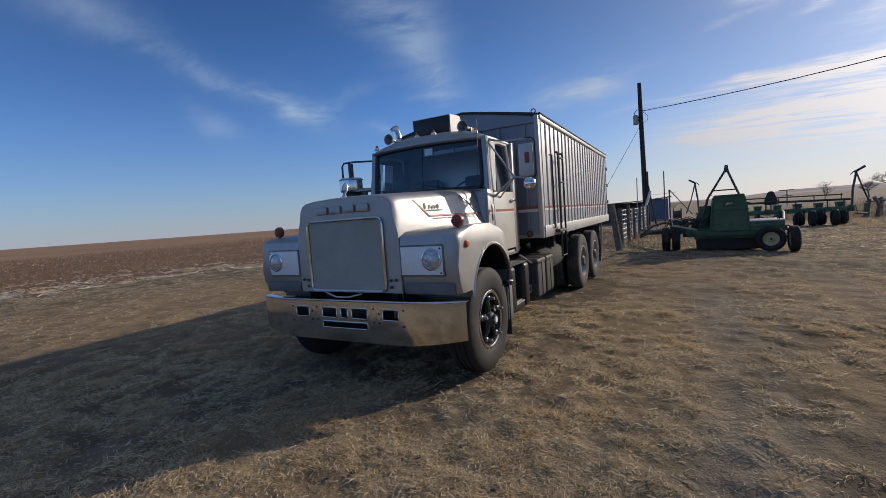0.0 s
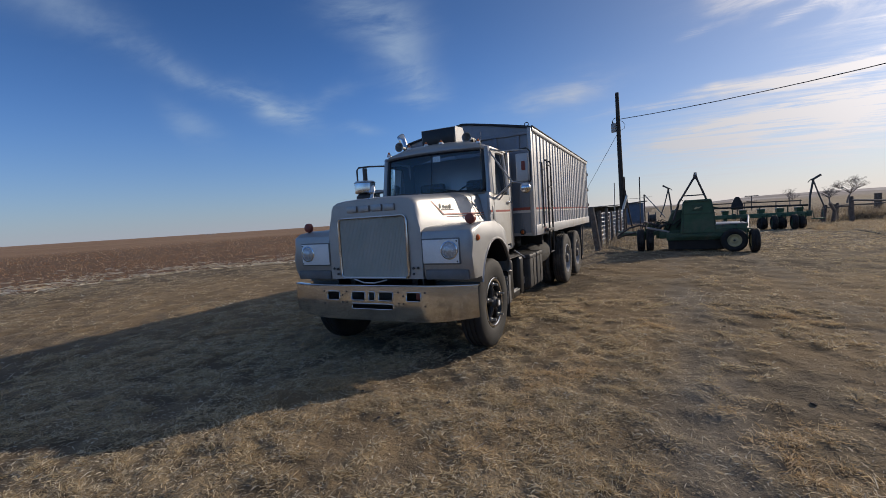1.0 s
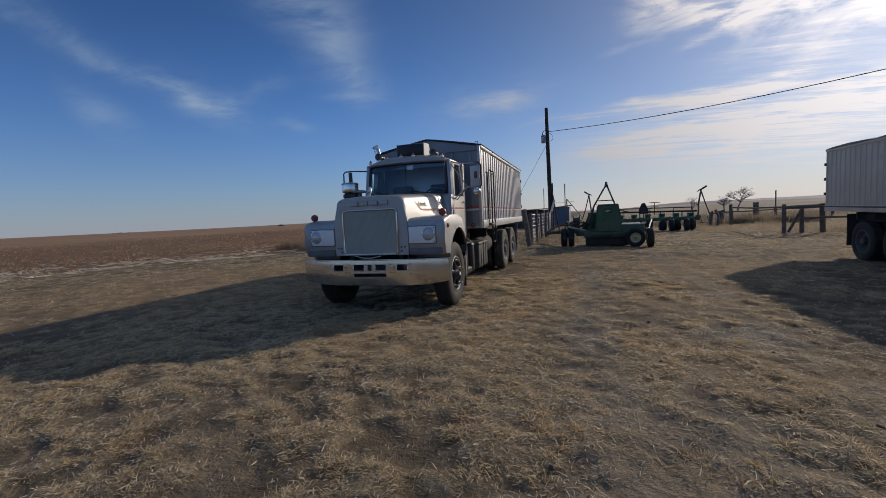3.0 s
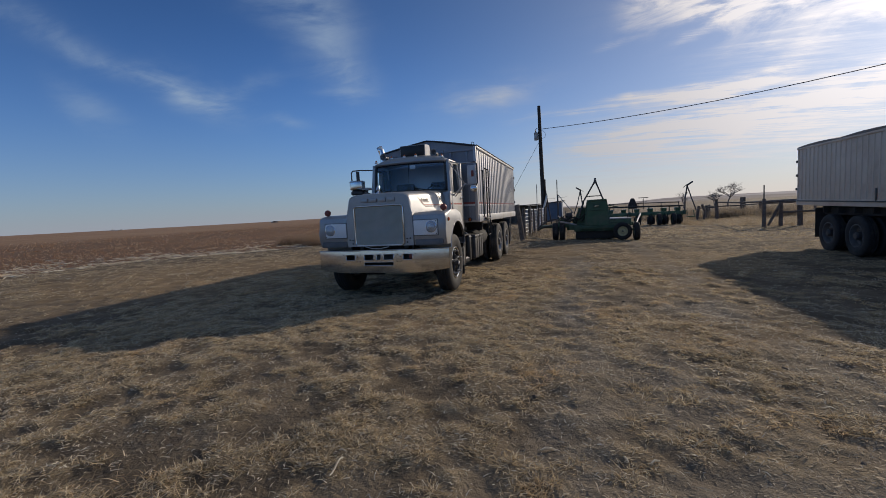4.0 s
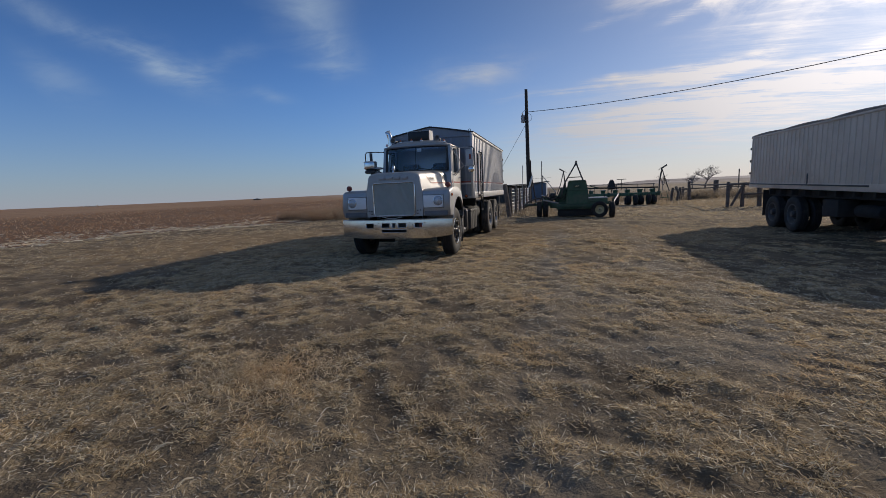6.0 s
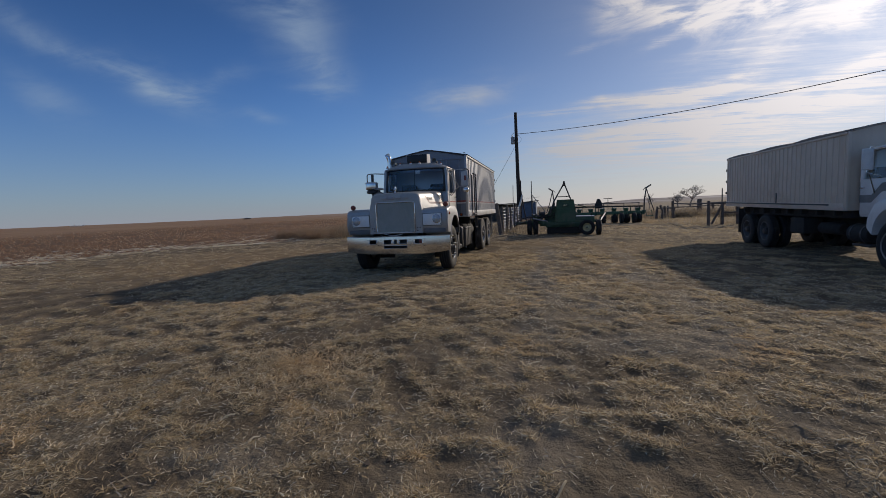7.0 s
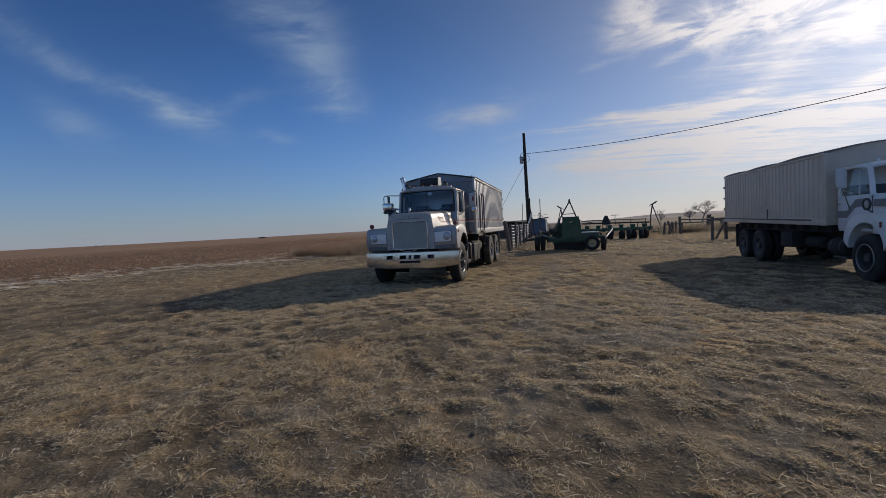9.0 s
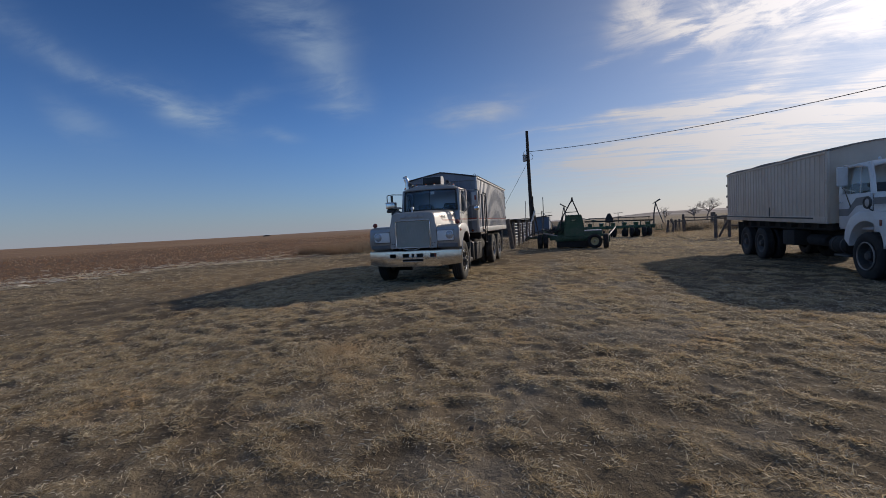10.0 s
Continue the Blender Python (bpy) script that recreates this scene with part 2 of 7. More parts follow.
REDLENS = surface("dull_red_lens", (0.22, 0.045, 0.03), (0.28, 0.06, 0.04), 20, 0.4, 0, 0.02)
LENS = surface("lamp_lens", (0.42, 0.44, 0.46), (0.62, 0.64, 0.66), 45, 0.25, 0.35, 0.25, coat=1.0)
SEAT = surface("dark_upholstery", (0.03, 0.03, 0.033), (0.055, 0.05, 0.05), 9, 0.85, 0, 0.06)
GLASS = pane("window_glass", (0.92, 0.96, 0.96))
# near door pane, darkened to stand for the shaded cab interior
DARKPANE = pane("darkened_glass", (0.14, 0.16, 0.17))
TARP = surface("dark_tarp", (0.035, 0.038, 0.045), (0.060, 0.060, 0.066), 2, 0.9, 0, 0.08)
TAN = surface("tan_corrugated_side", (0.70, 0.57, 0.45), (0.78, 0.645, 0.52), 1.2, 0.6, 0.0, 0.04, (0.46, 0.32, 0.22), 0.55)
TANTARP = surface("faded_brown_tarp", (0.27, 0.24, 0.22), (0.35, 0.31, 0.28), 1.5, 0.8, 0, 0.1, (0.20, 0.17, 0.14), 0.5)
WHITEPAINT = surface("white_cab_paint", (0.76, 0.75, 0.74), (0.83, 0.82, 0.80), 2.5, 0.4, 0, 0.03, (0.55, 0.48, 0.40), 0.4, coat=0.2)
GREYSTRIPE = surface("grey_cab_stripe", (0.20, 0.20, 0.20), (0.26, 0.25, 0.24), 4, 0.5, 0, 0.02)
GREEN = surface("faded_green_paint", (0.050, 0.120, 0.064), (0.075, 0.155, 0.086), 3, 0.6, 0, 0.05, (0.15, 0.155, 0.11), 0.6)
DARKGREEN = surface("dusty_green_frame", (0.034, 0.080, 0.046), (0.055, 0.108, 0.064), 4, 0.6, 0, 0.06, (0.15, 0.14, 0.105), 0.55)
YELLOW = surface("pale_yellow_hub", (0.52, 0.46, 0.24), (0.60, 0.54, 0.32), 6, 0.55, 0, 0.04, (0.30, 0.24, 0.15), 0.5)
STEEL = surface("bare_steel", (0.36, 0.36, 0.36), (0.46, 0.45, 0.44), 6, 0.45, 0.6, 0.05, (0.22, 0.15, 0.1), 0.5)
DARKSTEEL = surface("dark_steel", (0.06, 0.06, 0.062), (0.10, 0.095, 0.09), 6, 0.55, 0.3, 0.06, (0.15, 0.11, 0.07), 0.5)
WOOD = surface("weathered_post_wood", (0.11, 0.085, 0.068), (0.19, 0.155, 0.13), 7, 0.88, 0, 0.3, (0.26, 0.23, 0.20), 0.5)
PALEWOOD = surface("grey_weathered_wood", (0.34, 0.32, 0.29), (0.44, 0.41, 0.37), 7, 0.85, 0, 0.2)
BLEACHED = surface("bleached_timber", (0.60, 0.575, 0.53), (0.70, 0.67, 0.62), 7, 0.8, 0, 0.15, (0.42, 0.38, 0.33), 0.4)
POLEWOOD = surface("dark_pole_wood", (0.035, 0.03, 0.027), (0.065, 0.055, 0.047), 5, 0.85, 0, 0.3)
WIREMAT = surface("galvanised_wire", (0.50, 0.50, 0.50), (0.62, 0.61, 0.60), 12, 0.5, 0.3, 0.0)
CABLE = surface("black_cable", (0.03, 0.03, 0.033), (0.05, 0.05, 0.05), 12, 0.6, 0, 0.0)
BLUESHED = surface("blue_grey_sheet", (0.10, 0.14, 0.20), (0.14, 0.18, 0.24), 1.5, 0.6, 0.1, 0.04)
SHEDROOF = surface("shed_roof_sheet", (0.10, 0.09, 0.085), (0.15, 0.135, 0.12), 2, 0.6, 0.3, 0.05)
# matte underbody black, raised slightly so the colour carries veiling glare
MATTEBLACK = surface("matte_black_frame", (0.026, 0.0255, 0.025), (0.040, 0.038, 0.036), 6, 0.85, 0.0, 0.06, (0.05, 0.043, 0.035), 0.4)
DUSTBLACK = surface("dusty_black_steel", (0.032, 0.032, 0.032), (0.055, 0.053, 0.050), 5, 0.6, 0.0, 0.05, (0.11, 0.10, 0.085), 0.5)
DULLRIM = surface("dull_grey_rim", (0.11, 0.115, 0.12), (0.16, 0.16, 0.16), 6, 0.6, 0.2, 0.05, (0.10, 0.08, 0.06), 0.6)
PALESTEEL = surface("weathered_pale_steel", (0.42, 0.44, 0.42), (0.52, 0.53, 0.50), 5, 0.6, 0.2, 0.05, (0.28, 0.24, 0.18), 0.5)
CLODPIT = surface("dark_clod_and_pit", (0.075, 0.057, 0.043), (0.13, 0.102, 0.078), 14, 0.95, 0, 0.4)
# bark of the distant trees, paled to carry the haze in its colour
HAZEBARK = surface("hazed_far_bark", (0.52, 0.49, 0.48), (0.60, 0.57, 0.56), 0.5, 0.9, 0, 0.1)
GREYBARK = surface("grey_twig_bark", (0.22, 0.195, 0.18), (0.30, 0.27, 0.25), 3, 0.9, 0, 0.2)
BARK = surface("bare_bark", (0.09, 0.075, 0.065), (0.14, 0.12, 0.10), 3, 0.9, 0, 0.2)
DRYGRASS = strands("dry_grass_blades", (0.38, 0.29, 0.18), (0.92, 0.82, 0.63), (0.65, 0.52, 0.335))
RUSTGRASS = strands("rusty_grass", (0.40, 0.305, 0.20), (0.90, 0.80, 0.61), (0.66, 0.525, 0.345))
STRAWMAT = strands("loose_straw", (0.55, 0.47, 0.35), (0.93, 0.88, 0.76), (0.77, 0.68, 0.53))
STUBBLE = strands("crop_stubble_stalks", (0.26, 0.135, 0.08), (0.84, 0.68, 0.48), (0.50, 0.30, 0.175))
PALEGRASS = strands("pale_tall_grass", (0.33, 0.255, 0.165), (0.70, 0.59, 0.43), (0.49, 0.39, 0.265))
BRUSH = strands("brown_brush", (0.22, 0.145, 0.095), (0.58, 0.44, 0.31), (0.39, 0.27, 0.185))
WEED = strands("grey_weeds", (0.17, 0.135, 0.10), (0.46, 0.39, 0.29), (0.29, 0.235, 0.17))

# ground: soil, trampled straw, tyre dust, stubble field, far hills with haze painted in
gm = bpy.data.materials.new("yard_soil_and_field")
gm.use_nodes = True
G = Net(gm.node_tree)
gb = G.n["Principled BSDF"]
pos = G.put("ShaderNodeTexCoord").outputs["Object"]
big, mid, small, grit = G.noise(pos, 0.28, 5.0, 0.6, 0.5), G.noise(pos, 1.3, 6.0, 0.65, 0.8), G.noise(pos, 6.0, 6.0, 0.7, 0.0), G.noise(pos, 45.0, 4.0, 0.7)
soil = G.mix(G.ramp(mid, 0.35, 0.68), (0.096, 0.073, 0.049), (0.180, 0.139, 0.094))
soil = G.mix(G.m("MULTIPLY", G.ramp(small, 0.5, 0.72), 0.6), soil, (0.062, 0.046, 0.031))
straw = G.mix(G.ramp(small, 0.3, 0.7), (0.150, 0.110, 0.066), (0.265, 0.200, 0.118))
cover_mask = G.m("MULTIPLY", G.ramp(G.m("ADD", G.m("MULTIPLY", big, 0.5), G.m("MULTIPLY", mid, 0.5)), 0.40, 0.60), G.ramp(G.m("ADD", small, G.m("MULTIPLY", grit, 0.5)), 0.62, 0.86))
grown = G.put("ShaderNodeAttribute", attribute="tuft").outputs["Fac"]
matted = G.ramp(G.m("ADD", grown, G.m("ADD", G.m("MULTIPLY", G.m("SUBTRACT", small, 0.5), 0.30), G.m("MULTIPLY", G.m("SUBTRACT", mid, 0.5), 0.35))), 0.43, 0.57)
near_col = G.mix(G.m("MULTIPLY", matted, G.m("ADD", 0.35, G.m("MULTIPLY", cover_mask, 0.65))), soil, straw)
# trodden straw litter: short fibres lying every way
litter = 0.0
for turn_, wide, slim in ((12, 26, 170), (58, 30, 200), (101, 24, 150), (149, 34, 210)):
    lay = G.put("ShaderNodeMapping", {"Vector": pos, "Rotation": (0, 0, radians(turn_)), "Scale": (wide, slim, 1.0)}).outputs[0]
    litter = G.m("MAXIMUM", litter, G.ramp(G.noise(lay, 1.0, 1.5, 0.5, 0.9), 0.60, 0.66))
near_col = G.mix(G.m("MULTIPLY", litter, G.m("ADD", 0.10, G.m("MULTIPLY", matted, 0.65))), near_col, (0.37, 0.295, 0.20))
# sun-bleached tan patches and pale dust worn bare
def blot(spots, soft=0.9):
    got = 0.0
    for px, py, rx, ry in spots:
        u = G.m("MULTIPLY", G.m("SUBTRACT", sx.outputs[0], px), 1 / rx)
        v = G.m("MULTIPLY", G.m("SUBTRACT", sx.outputs[1], py), 1 / ry)
        d = G.m("SQRT", G.m("ADD", G.m("MULTIPLY", u, u), G.m("MULTIPLY", v, v)))
        got = G.m("MAXIMUM", got, G.ramp(G.m("ADD", d, G.m("MULTIPLY", G.m("SUBTRACT", mid, 0.5), 2.2)), 1.0 - soft / 2, 1.0 + soft / 2, 1.0, 0.0))
    return got


sx = G.put("ShaderNodeSeparateXYZ", {0: pos})
near_col = G.mix(G.m("MULTIPLY", blot([(4.5, -1.5, 0.9, 0.6), (2.3, 2.6, 0.8, 2.6), (4.6, 1.6, 0.9, 1.2), (5.6, 5.2, 1.8, 2.0), (1.0, -1.4, 1.3, 0.7), (2.5, 7.5, 1.2, 1.5), (-6.0, 3.0, 4.5, 4.0)]), 0.38), near_col, (0.33, 0.225, 0.12))
near_col = G.mix(G.m("MULTIPLY", blot([(4.30, -4.5, 0.8, 0.32), (4.7, -0.5, 0.5, 0.5), (3.1, -0.6, 0.3, 0.9), (3.9, -3.2, 0.4, 0.8), (5.2, -4.1, 0.5, 0.5), (3.1, 3.6, 0.35, 1.4), (3.0, -7.7, 0.35, 0.2), (1.4, -7.0, 0.4, 0.16)]), 0.42), near_col, (0.19, 0.165, 0.135))
# packed dust in the wheel ruts that run past the truck
wob = G.m("ADD", sx.outputs[0], G.m("MULTIPLY", G.m("SUBTRACT", big, 0.5), 1.2))
rut = 0.0
for centre in (3.15, 5.05):
    off = G.m("ABSOLUTE", G.m("SUBTRACT", wob, centre))
    rut = G.m("MAXIMUM", rut, G.ramp(off, 0.10, 0.42, 1.0, 0.0))
rut = G.m("MULTIPLY", rut, G.ramp(mid, 0.38, 0.60))
tread = 0.0
for px, py, half in ((5.22, -2.85, 0.8), (3.10, 0.35, 0.9)):
    across = G.m("ABSOLUTE", G.m("SUBTRACT", sx.outputs[0], px))
    along = G.m("ABSOLUTE", G.m("SUBTRACT", sx.outputs[1], py))
    here = G.m("MULTIPLY", G.ramp(across, 0.10, 0.17, 1.0, 0.0), G.ramp(along, half * 0.6, half, 1.0, 0.0))
    wave = G.m("SINE", G.m("ADD", G.m("MULTIPLY", sx.outputs[1], 95.0), G.m("MULTIPLY", across, 70.0)))
    tread = G.m("ADD", tread, G.m("MULTIPLY", here, wave))
    rut = G.m("MAXIMUM", rut, G.m("MULTIPLY", here, 0.8))
near_col = G.mix(G.m("MULTIPLY", rut, 0.42), near_col, (0.19, 0.165, 0.135))
near_col = G.mix(G.m("MULTIPLY", G.ramp(G.noise(pos, 2.6, 3.0, 0.5), 0.66, 0.74), 0.7), near_col, (0.06, 0.046, 0.036))
stub = G.mix(G.ramp(mid, 0.3, 0.7), (0.19, 0.112, 0.068), (0.33, 0.208, 0.125))
stub = G.mix(G.m("MULTIPLY", G.ramp(G.noise(pos, 0.02, 4.0), 0.42, 0.6), 0.5), stub, (0.33, 0.22, 0.135))
stub = G.mix(G.m("MULTIPLY", G.ramp(small, 0.5, 0.75), 0.5), stub, (0.08, 0.05, 0.035))
sxy = G.put("ShaderNodeSeparateXYZ", {0: pos}).outputs[0]
stub = G.mix(G.ramp(sxy, -95.0, -45.0, 0.0, 0.6), stub, (0.075, 0.042, 0.027))
field = G.put("ShaderNodeAttribute", attribute="field").outputs["Fac"]
meadow = G.put("ShaderNodeAttribute", attribute="meadow").outputs["Fac"]
hill_haze = G.put("ShaderNodeAttribute", attribute="hill_haze").outputs["Fac"]
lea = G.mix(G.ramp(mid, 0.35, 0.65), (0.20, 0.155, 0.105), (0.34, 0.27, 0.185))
# distance haze is put into this paler, greyer far colour
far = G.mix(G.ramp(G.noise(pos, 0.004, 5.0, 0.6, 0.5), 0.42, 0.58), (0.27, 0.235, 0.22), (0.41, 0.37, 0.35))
col = G.mix(G.ramp(G.m("ADD", meadow, G.m("MULTIPLY", G.m("SUBTRACT", small, 0.5), 0.8)), 0.35, 0.65), near_col, lea)
col = G.mix(G.ramp(G.m("ADD", field, G.m("MULTIPLY", G.m("SUBTRACT", mid, 0.5), 0.8)), 0.35, 0.65), col, stub)
col = G.mix(hill_haze, col, far)
G.plug(gb, "Base Color", col)
gb.inputs["Roughness"].default_value = 0.95
gb.inputs["Specular IOR Level"].default_value = 0.15
clod = G.noise(pos, 16.0, 3.0, 0.6, 0.0)
relief = G.m("ADD", G.m("ADD", G.m("MULTIPLY", small, 0.5), G.m("MULTIPLY", grit, 0.22)), G.m("ADD", G.m("MULTIPLY", clod, 0.45), G.m("MULTIPLY", tread, 0.035)))
G.plug(gb, "Normal", G.put("ShaderNodeBump", {"Height": relief, "Strength": 1.0, "Distance": 0.05}).outputs[0])


# ---- mesh helpers ----
def part(name, bm, material, parent=None, label="", smooth=35, loc=None):
    me = bpy.data.meshes.new(name)
    bmesh.ops.recalc_face_normals(bm, faces=bm.faces)
    bm.to_mesh(me)
    bm.free()
    me.materials.append(material)
    if smooth:
        me.polygons.foreach_set("use_smooth", [True] * len(me.polygons))
        me.set_sharp_from_angle(angle=radians(smooth))
    ob = new(name, me)
    ob.parent = parent
    if loc:
        ob.location = loc
    if label:
        ob["label"] = label
    return ob


def again(ob, loc, turn=None):
    """A further piece on the same mesh, under the same parent."""
    o = new(ob.name.split(".")[0], ob.data)
    o.parent = ob.parent
    o.location = loc
    if turn:
        o.rotation_euler = turn
    if "label" in ob:
        o["label"] = ob["label"]
    return o


def outward(ob, inside):
    """Turns the faces of a pane away from the point inside."""
    me = ob.data
    if sum((p.center - Vector(inside)).dot(p.normal) * p.area for p in me.polygons) < 0:
        me.flip_normals()
    return ob


def thing(name, label, category, m=None, group="", kind=""):
    ob = new(name)
    ob.empty_display_size = 0.2
    if m is not None:
        ob.matrix_basis = m
    return tagged(ob, label, category, group, kind)


def box(bm, x0, x1, y0, y1, z0, z1, bev=0.0, seg=2, turn=None):
    r = bmesh.ops.create_cube(bm, size=1.0)
    c = Vector(((x0 + x1) / 2, (y0 + y1) / 2, (z0 + z1) / 2))
    s = (abs(x1 - x0), abs(y1 - y0), abs(z1 - z0))
    for v in r["verts"]:
        v.co = Vector((v.co.x * s[0], v.co.y * s[1], v.co.z * s[2]))
        if turn:
            v.co = turn @ v.co
        v.co += c
    if bev:
        es = list({e for v in r["verts"] for e in v.link_edges})
        bmesh.ops.bevel(bm, geom=es, offset=bev, segments=seg, affect="EDGES", profile=0.5)
    return bm


def cube(x0, x1, y0, y1, z0, z1, bev=0.0, seg=2):
    return box(bmesh.new(), x0, x1, y0, y1, z0, z1, bev, seg)


def tube(bm, pts, r, seg=8, cap=True):
    """A round bar along a line of points; r may be one radius or one for each point."""
    pts = [Vector(p) for p in pts]
    rs = r if isinstance(r, (list, tuple)) else [r] * len(pts)
    rings = []
    ref = Vector((0.123, 0.77, 0.31)).normalized()
    for i, p in enumerate(pts):
        d = (pts[min(i + 1, len(pts) - 1)] - pts[max(i - 1, 0)]).normalized()
        u = d.cross(ref).normalized()
        w = d.cross(u)
        rings.append([bm.verts.new(p + (u * math.cos(k * 2 * math.pi / seg) + w * math.sin(k * 2 * math.pi / seg)) * rs[i]) for k in range(seg)])
    for a, b in zip(rings, rings[1:]):
        for k in range(seg):
            bm.faces.new((a[k], a[(k + 1) % seg], b[(k + 1) % seg], b[k]))
    if cap:
        bm.faces.new(rings[0])
        bm.faces.new(rings[-1])
    return bm


def bar(pts, r, seg=8):
    return tube(bmesh.new(), pts, r, seg)


def lathe(bm, prof, axis="x", at=(0, 0, 0), seg=32):
    """Turns (radius, along) pairs round an axis; closed where the radius is nought."""
    rings = []
    for r, h in prof:
        ring = []
        for k in range(seg if r > 1e-6 else 1):
            a = k * 2 * math.pi / seg
            c, s = r * math.cos(a), r * math.sin(a)
            p = {"x": (h, c, s), "y": (c, h, s), "z": (c, s, h)}[axis]
            ring.append(bm.verts.new(Vector(p) + Vector(at)))
        rings.append(ring)
    for a, b in zip(rings, rings[1:]):
        if len(a) == 1 and len(b) == 1:
            continue
        for k in range(seg):
            j = (k + 1) % seg
            if len(a) == 1:
                bm.faces.new((a[0], b[j], b[k]))
            elif len(b) == 1:
                bm.faces.new((a[k], a[j], b[0]))
            else:
                bm.faces.new((a[k], a[j], b[j], b[k]))
    return bm


def prism(bm, outline, axis, a0, a1, bev=0.0, seg=2):
    """An outline in the other two axes, drawn out along axis from a0 to a1."""
    def place(p, h):
        return {"x": (h, p[0], p[1]), "y": (p[0], h, p[1]), "z": (p[0], p[1], h)}[axis]
    lo = [bm.verts.new(place(p, a0)) for p in outline]
    hi = [bm.verts.new(place(p, a1)) for p in outline]
    n = len(outline)
    fs = [bm.faces.new(lo), bm.faces.new(list(reversed(hi)))]
    for k in range(n):
        fs.append(bm.faces.new((lo[k], lo[(k + 1) % n], hi[(k + 1) % n], hi[k])))
    if bev:
        es = [e for e in fs[0].edges] + [e for e in fs[1].edges]
        bmesh.ops.bevel(bm, geom=es, offset=bev, segments=seg, affect="EDGES", profile=0.5, clamp_overlap=True)
    return bm


def loft(bm, rows, ends=True, ring=False):
    vs = [[bm.verts.new(p) for p in row] for row in rows]
    n = len(vs[0])
    for a, b in zip(vs, vs[1:]):
        for k in range(n if ring else n - 1):
            bm.faces.new((a[k], a[(k + 1) % n], b[(k + 1) % n], b[k]))
    if ends:
        bm.faces.new(vs[0])
        bm.faces.new(vs[-1])
    return bm


def smoothstep(a, b, v):
    t = np.clip((np.asarray(v, float) - a) / (b - a), 0, 1)
    return t * t * (3 - 2 * t)


def many(name, verts, faces, material, label, category, kind="stuff"):
    me = bpy.data.meshes.new(name)
    me.from_pydata(verts, [], faces)
    me.materials.append(material)
    return tagged(new(name, me), label, category, "", kind)


# ---- ground: one sheet out to the horizon ----
def field_edge(y):
    return -15.2 + 5.2 * smoothstep(6.0, 13.5, y)


def ground_z(x, y):
    x, y = np.asarray(x, float), np.asarray(y, float)
    z = -0.25 * np.exp(-((x - 10.8) ** 2 / (2 * 3.4 ** 2) + (y - 4.2) ** 2 / (2 * 6.5 ** 2)))
    z = z - 0.14 * smoothstep(-2.5, -8.0, y) * (1 - smoothstep(30, 90, np.hypot(x, y)))
    r = np.hypot(x, y)
    az = np.degrees(np.arctan2(x, y))
    ridge = smoothstep(2, 11, az) * (1 - smoothstep(120, 160, az))
    z = z + ridge * (9.0 * smoothstep(500, 1150, r) + 4.0 * smoothstep(1200, 2300, r))
    z = z + 6.5 * smoothstep(900, 2400, r) * smoothstep(-52, -22, az) * (1 - smoothstep(-10, 0, az))
    return z


def patchy(x, y, size, seed):
    """Smooth values between nought and one, in patches of about that size."""
    g = np.random.default_rng(seed).random((64, 64))
    u, v = np.asarray(x, float) / size + 500, np.asarray(y, float) / size + 500
    i, j = np.floor(u).astype(int), np.floor(v).astype(int)
    fu, fv = u - i, v - j
    fu, fv = fu * fu * (3 - 2 * fu), fv * fv * (3 - 2 * fv)
    return g[i % 64, j % 64] * (1 - fu) * (1 - fv) + g[(i + 1) % 64, j % 64] * fu * (1 - fv) + g[i % 64, (j + 1) % 64] * (1 - fu) * fv + g[(i + 1) % 64, (j + 1) % 64] * fu * fv


def lump(x, y):
    x, y = np.asarray(x, float), np.asarray(y, float)
    rough = 0.012 * (patchy(x, y, 0.60, 51) - 0.5) + 0.028 * (patchy(x, y, 0.28, 52) - 0.5) + 0.038 * (patchy(x, y, 0.16, 53) - 0.5) + 0.022 * (patchy(x, y, 0.10, 54) - 0.5)
    swell = 0.008 * np.sin(2.3 * x + 0.7 * y) * np.sin(1.9 * y - 0.6 * x) + 0.006 * np.sin(5.1 * x - 2.2 * y + 1.0) * np.sin(4.3 * y + 1.7 * x)
    return (1 - smoothstep(16.0, 20.0, np.hypot(x - 2.0, y + 4.0))) * (rough + swell)


def tuft(x, y):
    """How thickly the dry grass stands: more on the humps."""
    return 0.02 + 0.16 * patchy(x, y, 2.2, 3) + 0.14 * patchy(x, y, 0.60, 51) + 0.24 * patchy(x, y, 0.28, 52) + 0.30 * patchy(x, y, 0.16, 53) + 0.12 * patchy(x, y, 0.10, 54)


rad = list(np.arange(0.0, 8.0, 0.05)) + list(np.arange(8.0, 14.0, 0.07)) + list(np.arange(14.0, 20.0, 0.10))
while rad[-1] < 4700:
    rad.append(rad[-1] * 1.036 + 0.05)
SEGS = 720
gv, gf, fattr, mattr, hattr, tattr = [(2.0, -4.0, float(ground_z(2.0, -4.0)))], [], [0.0], [0.0], [0.0], [0.5]
ang = np.arange(SEGS) * 2 * np.pi / SEGS
